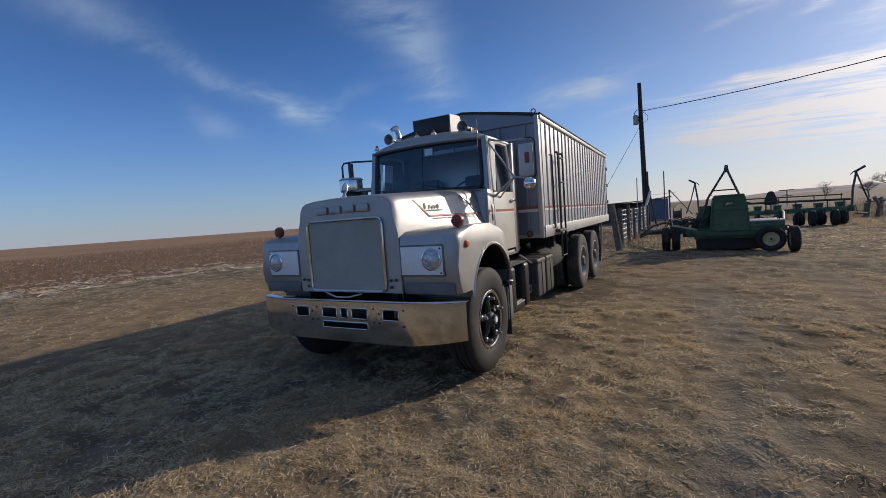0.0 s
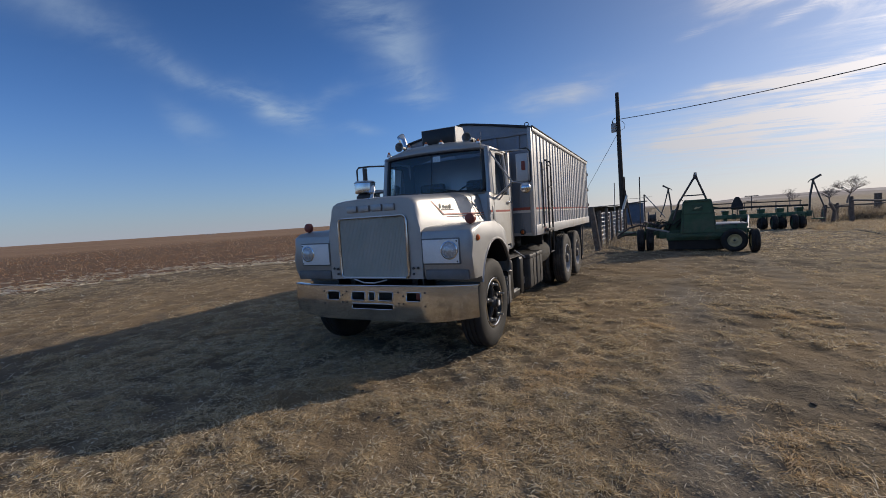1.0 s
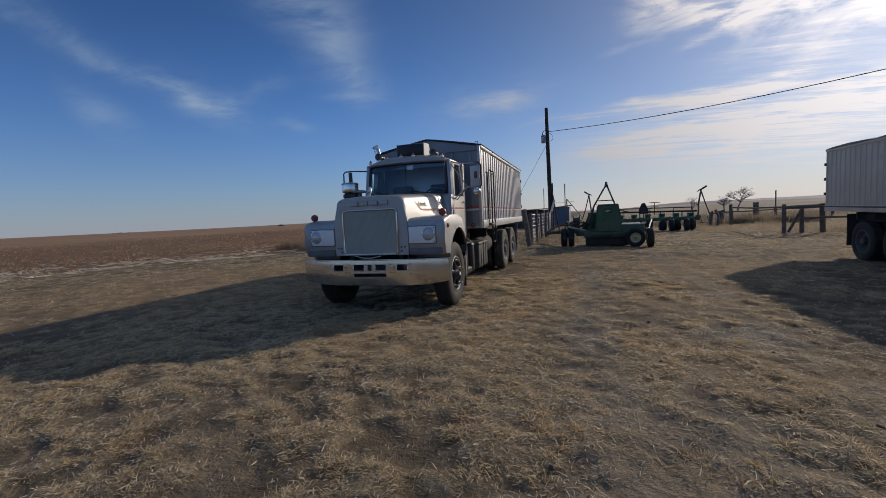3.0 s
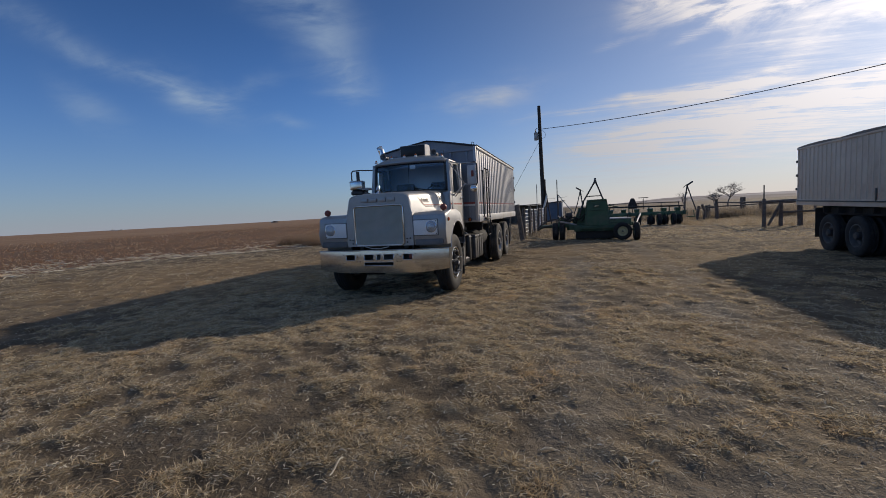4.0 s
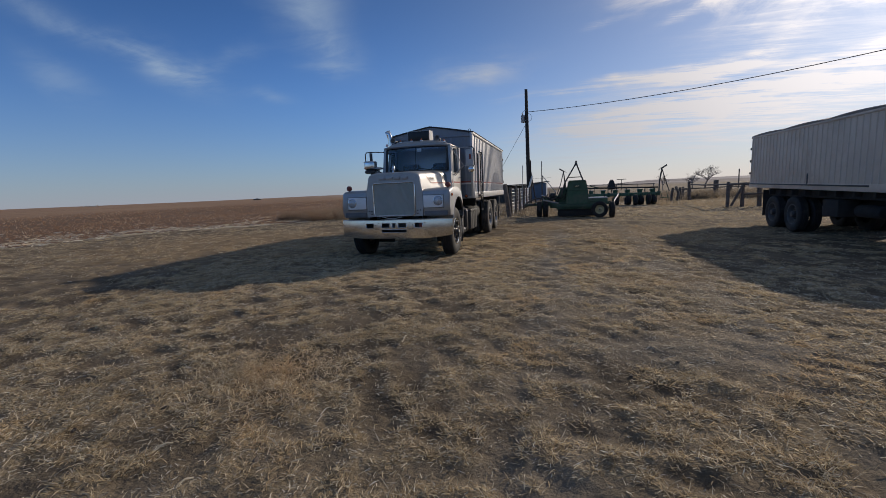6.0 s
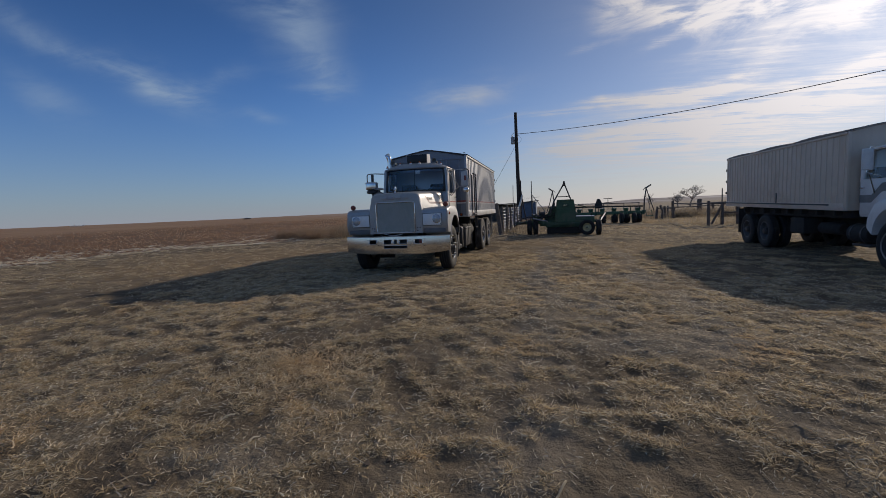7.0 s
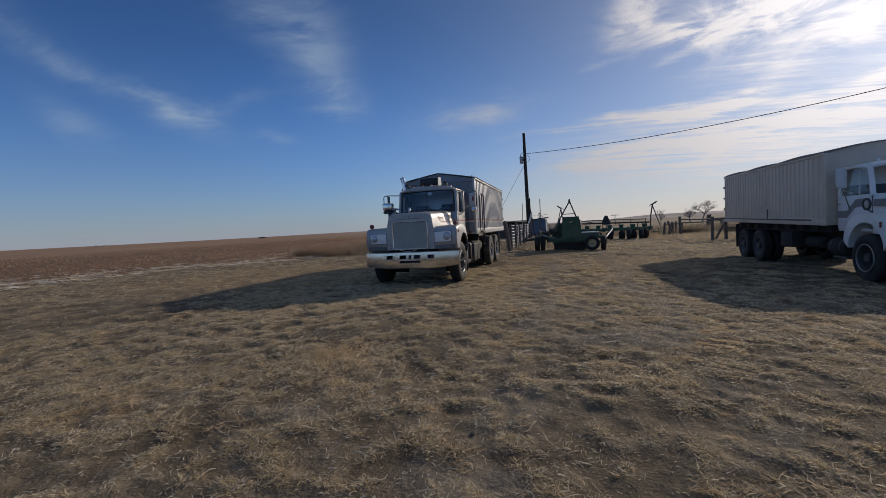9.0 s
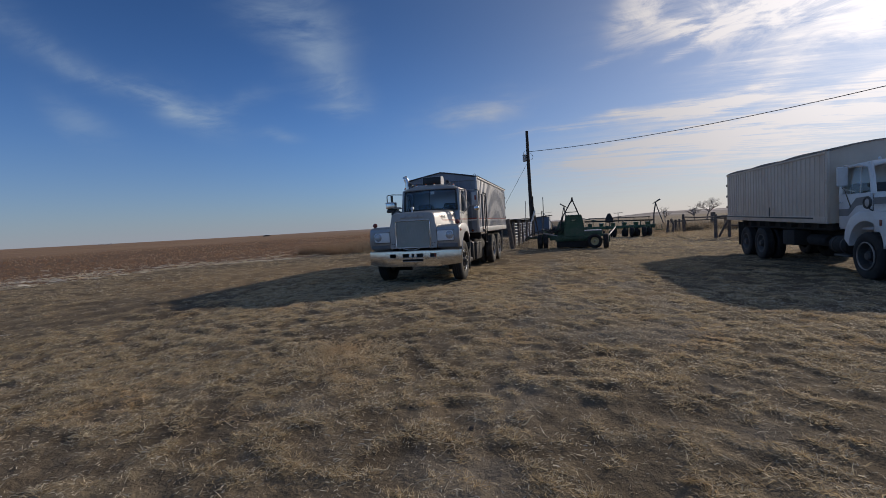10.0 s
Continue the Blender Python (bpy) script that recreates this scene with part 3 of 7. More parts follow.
for r in rad[1:]:
    X, Y = 2.0 + r * np.sin(ang), -4.0 + r * np.cos(ang)
    Z = ground_z(X, Y) + lump(X, Y)
    gv += list(zip(X.tolist(), Y.tolist(), Z.tolist()))
    fattr += list(1 - smoothstep(-0.5, 0.5, X - field_edge(Y)))
    tattr += list(tuft(X, Y) if r < 20.5 else np.full(SEGS, 0.44))
    mattr += list(smoothstep(-1.2, 1.2, np.where(X > 0, Y - 19.5 + 0.55 * np.maximum(X - 9, 0), -9)))
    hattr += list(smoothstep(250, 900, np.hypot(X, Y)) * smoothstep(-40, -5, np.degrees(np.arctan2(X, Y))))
for k in range(SEGS):
    gf.append((0, 1 + (k + 1) % SEGS, 1 + k))
for i in range(len(rad) - 2):
    a, b = 1 + i * SEGS, 1 + (i + 1) * SEGS
    for k in range(SEGS):
        j = (k + 1) % SEGS
        gf.append((a + k, a + j, b + j, b + k))
gme = bpy.data.meshes.new("ground")
gme.from_pydata(gv, [], gf)
for nm, vals in (("field", fattr), ("meadow", mattr), ("hill_haze", hattr), ("tuft", tattr)):
    gme.attributes.new(nm, "FLOAT", "POINT").data.foreach_set("value", np.array(vals, dtype=np.float32))
gme.polygons.foreach_set("use_smooth", [True] * len(gme.polygons))
gme.materials.append(gm)
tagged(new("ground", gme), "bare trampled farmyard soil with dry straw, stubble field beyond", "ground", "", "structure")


# ---- wheels ----
def tyre_mesh(r, w, rim, lugs=False):
    """A tyre about the x axis, outer face towards +x, with a grooved tread."""
    bm = bmesh.new()
    h = w / 2
    prof = [(rim, -h * 0.72), (rim + 0.02, -h * 0.86), ((r + rim) / 2, -h), (r - 0.05, -h * 0.93), (r - 0.012, -h * 0.80), (r, -h * 0.66)]
    for g in (-0.38, 0.0, 0.38):
        prof += [(r, h * g - 0.010), (r - 0.014, h * g - 0.007), (r - 0.014, h * g + 0.007), (r, h * g + 0.010)]
    prof += [(r, h * 0.66), (r - 0.012, h * 0.80), (r - 0.05, h * 0.93), (r - 0.09, h * 0.99), ((r + rim) / 2, h), (rim + 0.045, h * 0.95), (rim + 0.02, h * 0.86), (rim, h * 0.72)]
    lathe(bm, prof, "x", seg=48)
    if lugs:
        for k in range(36):
            a = k * 2 * math.pi / 36
            for s in (-1, 1):
                m = Matrix.Rotation(a, 3, "X")
                n0 = len(bm.verts)
                box(bm, min(s * h * 0.5, s * h * 0.97), max(s * h * 0.5, s * h * 0.97), -0.014, 0.014, r - 0.02, r + 0.006)
                bm.verts.ensure_lookup_table()
                for v in bm.verts[n0:]:
                    v.co = m @ v.co
    return bm


def spoke_wheel(parent, at, side=1, r=0.5, w=0.27, rim=0.275):
    """Front wheel: tyre, demountable rim, five-spoke cast hub and lug wedges."""
    wh = part("wheel", tyre_mesh(r, w, rim), RUBBER, parent, "worn black rubber tyre", 40, at)
    s = side
    bm = lathe(bmesh.new(), [(rim + 0.004, s * w * 0.30), (rim + 0.012, s * w * 0.43), (rim - 0.01, s * w * 0.44), (rim - 0.03, s * w * 0.36), (rim - 0.04, s * w * 0.10), (rim - 0.005, -s * w * 0.2), (rim - 0.005, -s * w * 0.4)], seg=40)
    part("rim", bm, BLACK, wh, "black demountable rim")
    part("rim_lip", lathe(bmesh.new(), [(rim + 0.008, s * w * 0.42), (rim + 0.013, s * w * 0.435), (rim + 0.004, s * w * 0.45), (rim - 0.010, s * w * 0.448), (rim - 0.020, s * w * 0.425)], seg=40), BRIGHT, wh, "bright worn rim edge")
    bm = bmesh.new()
    for k in range(5):
        a = k * 2 * math.pi / 5 + 0.35
        c, n = math.cos(a), math.sin(a)
        tube(bm, [(s * 0.07, 0.05 * c, 0.05 * n), (s * 0.085, 0.13 * c, 0.13 * n), (s * 0.055, (rim - 0.035) * c, (rim - 0.035) * n)], [0.050, 0.034, 0.030], 8)
    part("spoke_hub", bm, BLACK, wh, "black cast spokes")
    part("hub_cap", lathe(bmesh.new(), [(0.075, s * 0.02), (0.075, s * 0.11), (0.062, s * 0.135), (0.05, s * 0.145), (0.046, s * 0.17), (0, s * 0.172)], seg=24), DARKSTEEL, wh, "dark hub cap")
    part("hub_badge", lathe(bmesh.new(), [(0.03, s * 0.170), (0.028, s * 0.176), (0, s * 0.177)], seg=16), LAMPPANEL, wh, "small pale hub disc")
    part("brake_drum", lathe(bmesh.new(), [(0, -s * 0.03), (rim - 0.05, -s * 0.03), (rim - 0.05, -s * 0.12), (0, -s * 0.12)], seg=24), BLACK, wh)
    for k in range(5):
        a = k * 2 * math.pi / 5 + 0.35
        bm = lathe(bmesh.new(), [(0, 0), (0.024, 0), (0.024, s * 0.022), (0.014, s * 0.028), (0.014, s * 0.075), (0, s * 0.078)], seg=8)
        part("lug_wedge", bm, STEEL, wh, "", 35, (s * 0.095, (rim - 0.065) * math.cos(a), (rim - 0.065) * math.sin(a)))
    return wh


def disc_wheel(parent, at, side=1, r=0.51, w=0.25, rim=0.285, dual=True, paint=None, rubber=None):
    """Rear wheel: one or two tyres and a dished disc with hand holes."""
    s = side
    wh = part("wheel", tyre_mesh(r, w, rim), rubber or WORNRUBBER, parent, "dusty black rubber tyre", 40, at)
    if dual:
        part("inner_tyre", tyre_mesh(r, w, rim), rubber or WORNRUBBER, wh, "", 40, (-s * (w + 0.06), 0, 0))
    prof = [(rim + 0.004, s * w * 0.2), (rim + 0.012, s * w * 0.44), (rim - 0.008, s * w * 0.45), (rim - 0.02, s * w * 0.35), (rim - 0.035, -s * w * 0.05), (rim - 0.08, -s * w * 0.12), (0.14, -s * w * 0.04), (0.12, s * w * 0.05), (0, s * w * 0.05)]
    part("rim", lathe(bmesh.new(), prof, seg=36), paint or STEELRIM, wh, "painted steel disc rim")
    part("hub", lathe(bmesh.new(), [(0.10, 0), (0.10, s * 0.10), (0.075, s * 0.13), (0, s * 0.13)], seg=20), DARKSTEEL, wh)
    for k in range(10):
        a = k * 2 * math.pi / 10
        bm = lathe(bmesh.new(), [(0, s * 0.0), (0.013, s * 0.0), (0.013, s * 0.03), (0, s * 0.035)], seg=6)
        part("wheel_nut", bm, DARKSTEEL, wh, "", 35, (s * w * 0.02, 0.13 * math.cos(a), 0.13 * math.sin(a)))
    return wh


# ---- silver grain truck ----
def build_bumper(t):
    def front_y(x):
        k = max(0.0, abs(x) - 0.62) / 0.56
        return -0.125 + 0.115 * k * k
    def bulge(z):
        return 0.007 * math.sin(max(0.0, min(1.0, (z - 0.425) / 0.375)) * math.pi)
    def low(x):
        return 0.425 + 0.055 * max(0.0, (abs(x) - 0.55) / 0.63) ** 1.6
    xs = sorted({round(v, 3) for v in (-0.61, -0.44, -0.27, -0.09, -0.04, 0.04, 0.09, 0.27, 0.44, 0.61)} | {round(-1.20 + k * 0.08, 3) for k in range(31)})
    zs = [0.0, 0.08, 0.33, 0.49, 0.585, 0.84, 0.95, 1.0]
    holes = [(-0.61, -0.44, 3.5, 5.0), (0.44, 0.61, 3.5, 5.0), (-0.27, -0.09, 3.5, 5.0), (-0.04, 0.04, 3.5, 5.0), (0.09, 0.27, 3.5, 5.0), (-0.27, 0.27, 1.5, 2.5)]
    bm = bmesh.new()
    grid = {}
    for i, x in enumerate(xs):
        for j, f in enumerate(zs):
            z = low(x) + (0.80 - low(x)) * f
            grid[i, j] = bm.verts.new((x, front_y(x) - 0.007 * math.sin(f * math.pi), z))
        y = front_y(x)
        grid[i, 8] = bm.verts.new((x, y + 0.015, 0.812))
        grid[i, 9] = bm.verts.new((x, y + 0.06, 0.812))
    for i in range(len(xs) - 1):
        for j in range(9):
            xm, jm = (xs[i] + xs[i + 1]) / 2, j + 0.5
            if any(a < xm < b and (jm > 1.9 and jm < 3.1 if h0 == 1.5 else jm > 3.9 and jm < 5.1) for a, b, h0, h1 in holes):
                continue
            bm.faces.new((grid[i, j], grid[i + 1, j], grid[i + 1, j + 1], grid[i, j + 1]))
    b = part("bumper", bm, CHROME, t, "dulled chrome bumper with cut-out slots", 30)
    so = b.modifiers.new("thick", "SOLIDIFY")
    so.thickness, so.offset = 0.007, -1.0
    b.modifiers.new("crisp", "EDGE_SPLIT").split_angle = radians(35)
    for x0, x1, h0, h1 in ((-0.27, -0.09, 0.585, 0.84), (-0.04, 0.04, 0.585, 0.84), (0.09, 0.27, 0.585, 0.84), (-0.27, 0.27, 0.33, 0.49), (-0.61, -0.44, 0.585, 0.84), (0.44, 0.61, 0.585, 0.84)):
        z0, z1 = 0.425 + 0.375 * h0, 0.425 + 0.375 * h1
        c = 0.012
        ring = [(x, front_y(0) - bulge(z) - 0.002, z) for x, z in ((x0 + c, z0), (x1 - c, z0), (x1, z0 + c), (x1, z1 - c), (x1 - c, z1), (x0 + c, z1), (x0, z1 - c), (x0, z0 + c))]
        part("slot_rim", bar(ring + ring[:2], 0.007, 6), BRIGHT, b, "rolled bright slot edge")
    part("top_edge", bar([(x, front_y(x) - 0.004, 0.806) for x in np.linspace(-1.2, 1.2, 31)], 0.009, 6), BRIGHT, b, "bright rolled upper edge")
    part("crossmember", cube(-0.85, 0.85, 0.02, 0.12, 0.50, 0.76, 0.01), BLACK, t)
    for sx in (-1, 1):
        bolt = lathe(bmesh.new(), [(0, -0.004), (0.010, -0.003), (0.012, 0.002), (0, 0.002)], "y", seg=10)
        first = part("bolt", bolt, DARKSTEEL, b, "", 35, (sx * 0.40, front_y(0.40) - bulge(0.70) - 0.001, 0.70))
        for x, z in ((0.34, 0.62), (0.34, 0.74), (0.40, 0.62), (0.66, 0.74), (0.66, 0.60)):
            again(first, (sx * x, front_y(x) - bulge(z) - 0.001, z))
    part("fog_lamp", cube(0.53, 0.60, -0.09, 0.0, 0.655, 0.73, 0.008), REDLENS, b, "small red-tinted lamp")


def build_hood(t):
    bm = bmesh.new()
    rows = []
    for k in range(19):
        f = (k / 18) ** 1.6
        y = -0.035 + 1.47 * f
        nose = min(1.0, math.sqrt(max(0.0, 1 - (1 - min(1.0, f * 12)) ** 2)) * 0.04 + 0.96)
        zt = (1.755 + 0.075 * f) + (nose - 1) * 0.55
        w = (0.575 + 0.165 * f) * nose
        wb = 0.605 + 0.215 * f
        half = [(0.0, zt + 0.012), (w * 0.35, zt + 0.009), (w * 0.68, zt + 0.0), (w * 0.84, zt - 0.012), (w * 0.93, zt - 0.038), (w * 0.975, zt - 0.08), (w, zt - 0.15), (w * 0.5 + wb * 0.5, 1.50), (wb, 1.40), (wb, 0.87)]
        rows.append([(-x, y, z) for x, z in reversed(half[1:])] + [(x, y, z) for x, z in half])
    loft(bm, rows)
    hood = part("hood", bm, SILVER, t, "silver painted moulded hood", 38)
    # grille in its bright frame
    fr = []
    X0, X1, Z0, Z1, c = -0.445, 0.445, 0.885, 1.55, 0.05
    for cx, cz, a0 in ((X1 - c, Z1 - c, 0), (X0 + c, Z1 - c, 90), (X0 + c, Z0 + c, 180), (X1 - c, Z0 + c, 270)):
        for s in range(5):
            a = radians(a0 + s * 22.5)
            fr.append((cx + c * math.cos(a), -0.052, cz + c * math.sin(a)))
    part("grille_frame", bar(fr + [fr[0], fr[1]], 0.013, 6), BRIGHT, hood, "bright rounded grille surround")
    bm = bmesh.new()
    n = 46
    pts = []
    for k in range(n * 2 + 1):
        x = X0 + 0.012 + (X1 - X0 - 0.024) * k / (n * 2)
        pts.append((x, -0.050 if k % 2 else -0.041))
    lo = [bm.verts.new((x, y, Z0 + 0.01)) for x, y in pts]
    hi = [bm.verts.new((x, y, Z1 - 0.01)) for x, y in pts]
    for k in range(len(pts) - 1):
        bm.faces.new((lo[k], lo[k + 1], hi[k + 1], hi[k]))
    part("grille", bm, GRILLE, hood, "grey-green finely ribbed grille", 20)
    bm = bmesh.new()
    x = -0.31
    for wd in (0.135, 0.13, 0.13, 0.13):
        box(bm, x, x + wd, -0.058, -0.03, 1.615, 1.685, 0.006)
        x += wd + 0.033
    part("name_plate", bm, SILVER, hood, "raised silver brand shapes")
    part("hose", bar([(-0.28, -0.05, 0.87), (-0.12, -0.09, 0.835), (0.02, -0.09, 0.832), (0.16, -0.05, 0.86)], 0.008, 6), WIREMAT, hood, "pale loose hose")
    bm = lathe(bmesh.new(), [(0.05, 0), (0.045, 0.012), (0.02, 0.02), (0.016, 0.05), (0.035, 0.075), (0.03, 0.12), (0.015, 0.15), (0, 0.155)], "z", (-0.01, 0.02, 1.752), 16)
    for v in bm.verts:
        v.co.y += (v.co.z - 1.752) * 0.25
    part("hood_ornament", bm, BRIGHT, hood, "small polished metal ornament")
    for s in (-1, 1):
        # pale panel and red pinstripe on the hood flank
        def flank(y, z):
            f = (y + 0.035) / 1.47
            w, wb = 0.575 + 0.165 * f, 0.605 + 0.215 * f
            zt = 1.755 + 0.075 * f
            k = (z - 1.40) / (zt - 0.15 - 1.40)
            return s * ((wb + (w - wb) * min(k, 1.0)) + 0.006 - max(0.0, k - 1.0) * 0.055)
        bm = bmesh.new()
        a = [bm.verts.new((flank(y, z), y, z)) for y, z in ((0.27, 1.70), (0.46, 1.545), (0.95, 1.545), (1.40, 1.545), (1.40, 1.53), (0.95, 1.53), (0.45, 1.53), (0.25, 1.69))]
        for k in range(3):
            bm.faces.new((a[k], a[k + 1], a[6 - k], a[7 - k]))
        part("pinstripe", bm, RED, hood, "red pinstripe")
        bm = bmesh.new()
        a = [bm.verts.new((flank(y, z), y, z)) for y, z in ((0.50, 1.515), (0.95, 1.515), (1.40, 1.515), (1.40, 1.508), (0.95, 1.508), (0.50, 1.508))]
        for k in range(2):
            bm.faces.new((a[k], a[k + 1], a[4 - k], a[5 - k]))
        part("thin_stripe", bm, RED, hood, "thin red pinstripe")
        bm = bmesh.new()
        for k, (y, h) in enumerate(((0.40, 0.06), (0.47, 0.045), (0.52, 0.035), (0.56, 0.035), (0.61, 0.05))):
            q = [bm.verts.new((flank(yy, zz) + s * 0.002, yy, zz)) for yy, zz in ((y, 1.605), (y + 0.028, 1.605), (y + 0.036, 1.605 + h), (y + 0.008, 1.605 + h))]
            bm.faces.new(q)
        q = [bm.verts.new((flank(yy, zz) + s * 0.002, yy, zz)) for yy, zz in ((0.41, 1.587), (0.69, 1.587), (0.69, 1.596), (0.41, 1.596))]
        bm.faces.new(q)
        part("side_emblem", bm, DARKINK, hood, "dark plain emblem bars")
        part("hood_latch", bar([(flank(1.05, 1.72), 1.05, 1.735), (flank(1.18, 1.66) + s * 0.006, 1.18, 1.66), (flank(1.28, 1.52) + s * 0.008, 1.28, 1.52), (flank(1.30, 1.46) + s * 0.01, 1.30, 1.46)], 0.006, 6), BLACK, hood, "black rubber hood latch")
        build_fender(t, s)
    return hood


def build_fender(t, s):
    out = [(-0.012, 0.96), (-0.035, 1.10), (-0.035, 1.30), (-0.02, 1.365), (0.05, 1.405), (0.32, 1.428), (0.70, 1.43), (0.92, 1.405), (1.06, 1.345), (1.13, 1.25), (1.165, 1.08), (1.175, 0.80), (1.12, 0.80)]
    arch = [(0.72 + 0.50 * math.cos(radians(a)), 0.72 + 0.515 * math.sin(radians(a))) for a in range(8, 176, 12)]
    outline = out + arch[0:] + [(0.225, 0.80), (0.20, 0.87), (0.0, 0.87)]
    bm = prism(bmesh.new(), outline, "x", 0.612 * s, 1.17 * s)
    edge = [e for e in bm.edges if all(abs(abs(v.co.x) - 1.17) < 1e-4 for v in e.verts) and max(v.co.z for v in e.verts) > 0.95 and not all((v.co.y - 0.72) ** 2 + (v.co.z - 0.72) ** 2 < 0.55 ** 2 for v in e.verts)]
    bmesh.ops.bevel(bm, geom=edge, offset=0.055, segments=4, affect="EDGES", profile=0.5)
    fd = part("fender", bm, SILVER, t, "silver moulded front fender", 42)
    part("arch_lip", tube(bmesh.new(), [(1.165 * s, y, z) for y, z in [(1.105, 0.80)] + arch + [(0.222, 0.80)]], 0.016, 6), SILVER, fd)
    part("liner", prism(bmesh.new(), [(0.72 + 0.505 * math.cos(radians(a)), 0.72 + 0.52 * math.sin(radians(a))) for a in range(5, 180, 10)] + [(0.72 + 0.49 * math.cos(radians(a)), 0.72 + 0.505 * math.sin(radians(a))) for a in range(175, 4, -10)], "x", 0.62 * s, 1.14 * s), BLACK, fd, "dark wheel well liner")
    part("valance", cube(0.63 * s, 1.12 * s, -0.030, 0.02, 0.862, 0.965, 0.012), GREYPLASTIC, fd, "dark grey lower valance")
    # headlamp panel in a recess frame
    x0, x1 = (0.622, 1.032) if s > 0 else (-1.032, -0.622)
    bz = part("headlamp_frame", box(bmesh.new(), x0 - 0.014, x1 + 0.014, -0.044, -0.02, 1.020, 1.292, 0.012, 3), GREYPLASTIC, fd, "recessed dark lamp surround")
    part("headlamp_panel", cube(x0, x1, -0.051, -0.03, 1.034, 1.278, 0.008), LAMPPANEL, bz, "white painted lamp panel")
    hx = 0.93 * s
    part("headlamp_ring", lathe(bmesh.new(), [(0.078, -0.052), (0.084, -0.064), (0.094, -0.060), (0.097, -0.050)], "y", (hx, 0, 1.166), 28), BRIGHT, bz, "bright ring")
    part("headlamp", lathe(bmesh.new(), [(0.082, -0.054), (0.07, -0.066), (0.045, -0.076), (0.02, -0.081), (0, -0.082)], "y", (hx, 0, 1.166), 28), LENS, bz, "round glass headlamp")
    sc = part("screw", lathe(bmesh.new(), [(0, -0.006), (0.008, -0.005), (0.009, 0), (0, 0)], "y", seg=8), DARKSTEEL, bz, "", 35, (s * 1.015, -0.051, 1.258))
    again(sc, (s * 1.015, -0.051, 1.052))
    # red round lamp on its stalk, amber side marker
    rl = part("turn_lamp", lathe(bmesh.new(), [(0, -0.04), (0.03, -0.038), (0.05, -0.028), (0.056, -0.012), (0.056, 0.015), (0.03, 0.03), (0, 0.03)], "y", (1.09 * s, 0.17, 1.475), 20), REDLENS, fd, "dull red round lamp")
    part("lamp_stalk", bar([(1.09 * s, 0.17, 1.38), (1.09 * s, 0.17, 1.44)], 0.012, 8), BLACK, rl)
    part("side_marker", lathe(bmesh.new(), [(0.032, 0.0), (0.032, s * 0.012), (0.02, s * 0.026), (0, s * 0.03)], "x", (1.168 * s, 0.13, 1.275), 16), AMBER, fd, "round amber marker lamp")
    tb = part("tie_bolt", lathe(bmesh.new(), [(0, -0.012), (0.013, -0.010), (0.015, 0), (0, 0)], "y", seg=8), DARKSTEEL, fd, "", 35, (0.50 * s, -0.046, 0.985))
    again(tb, (0.555 * s, -0.046, 0.99))
    again(tb, (0.50 * s, -0.046, 0.925))


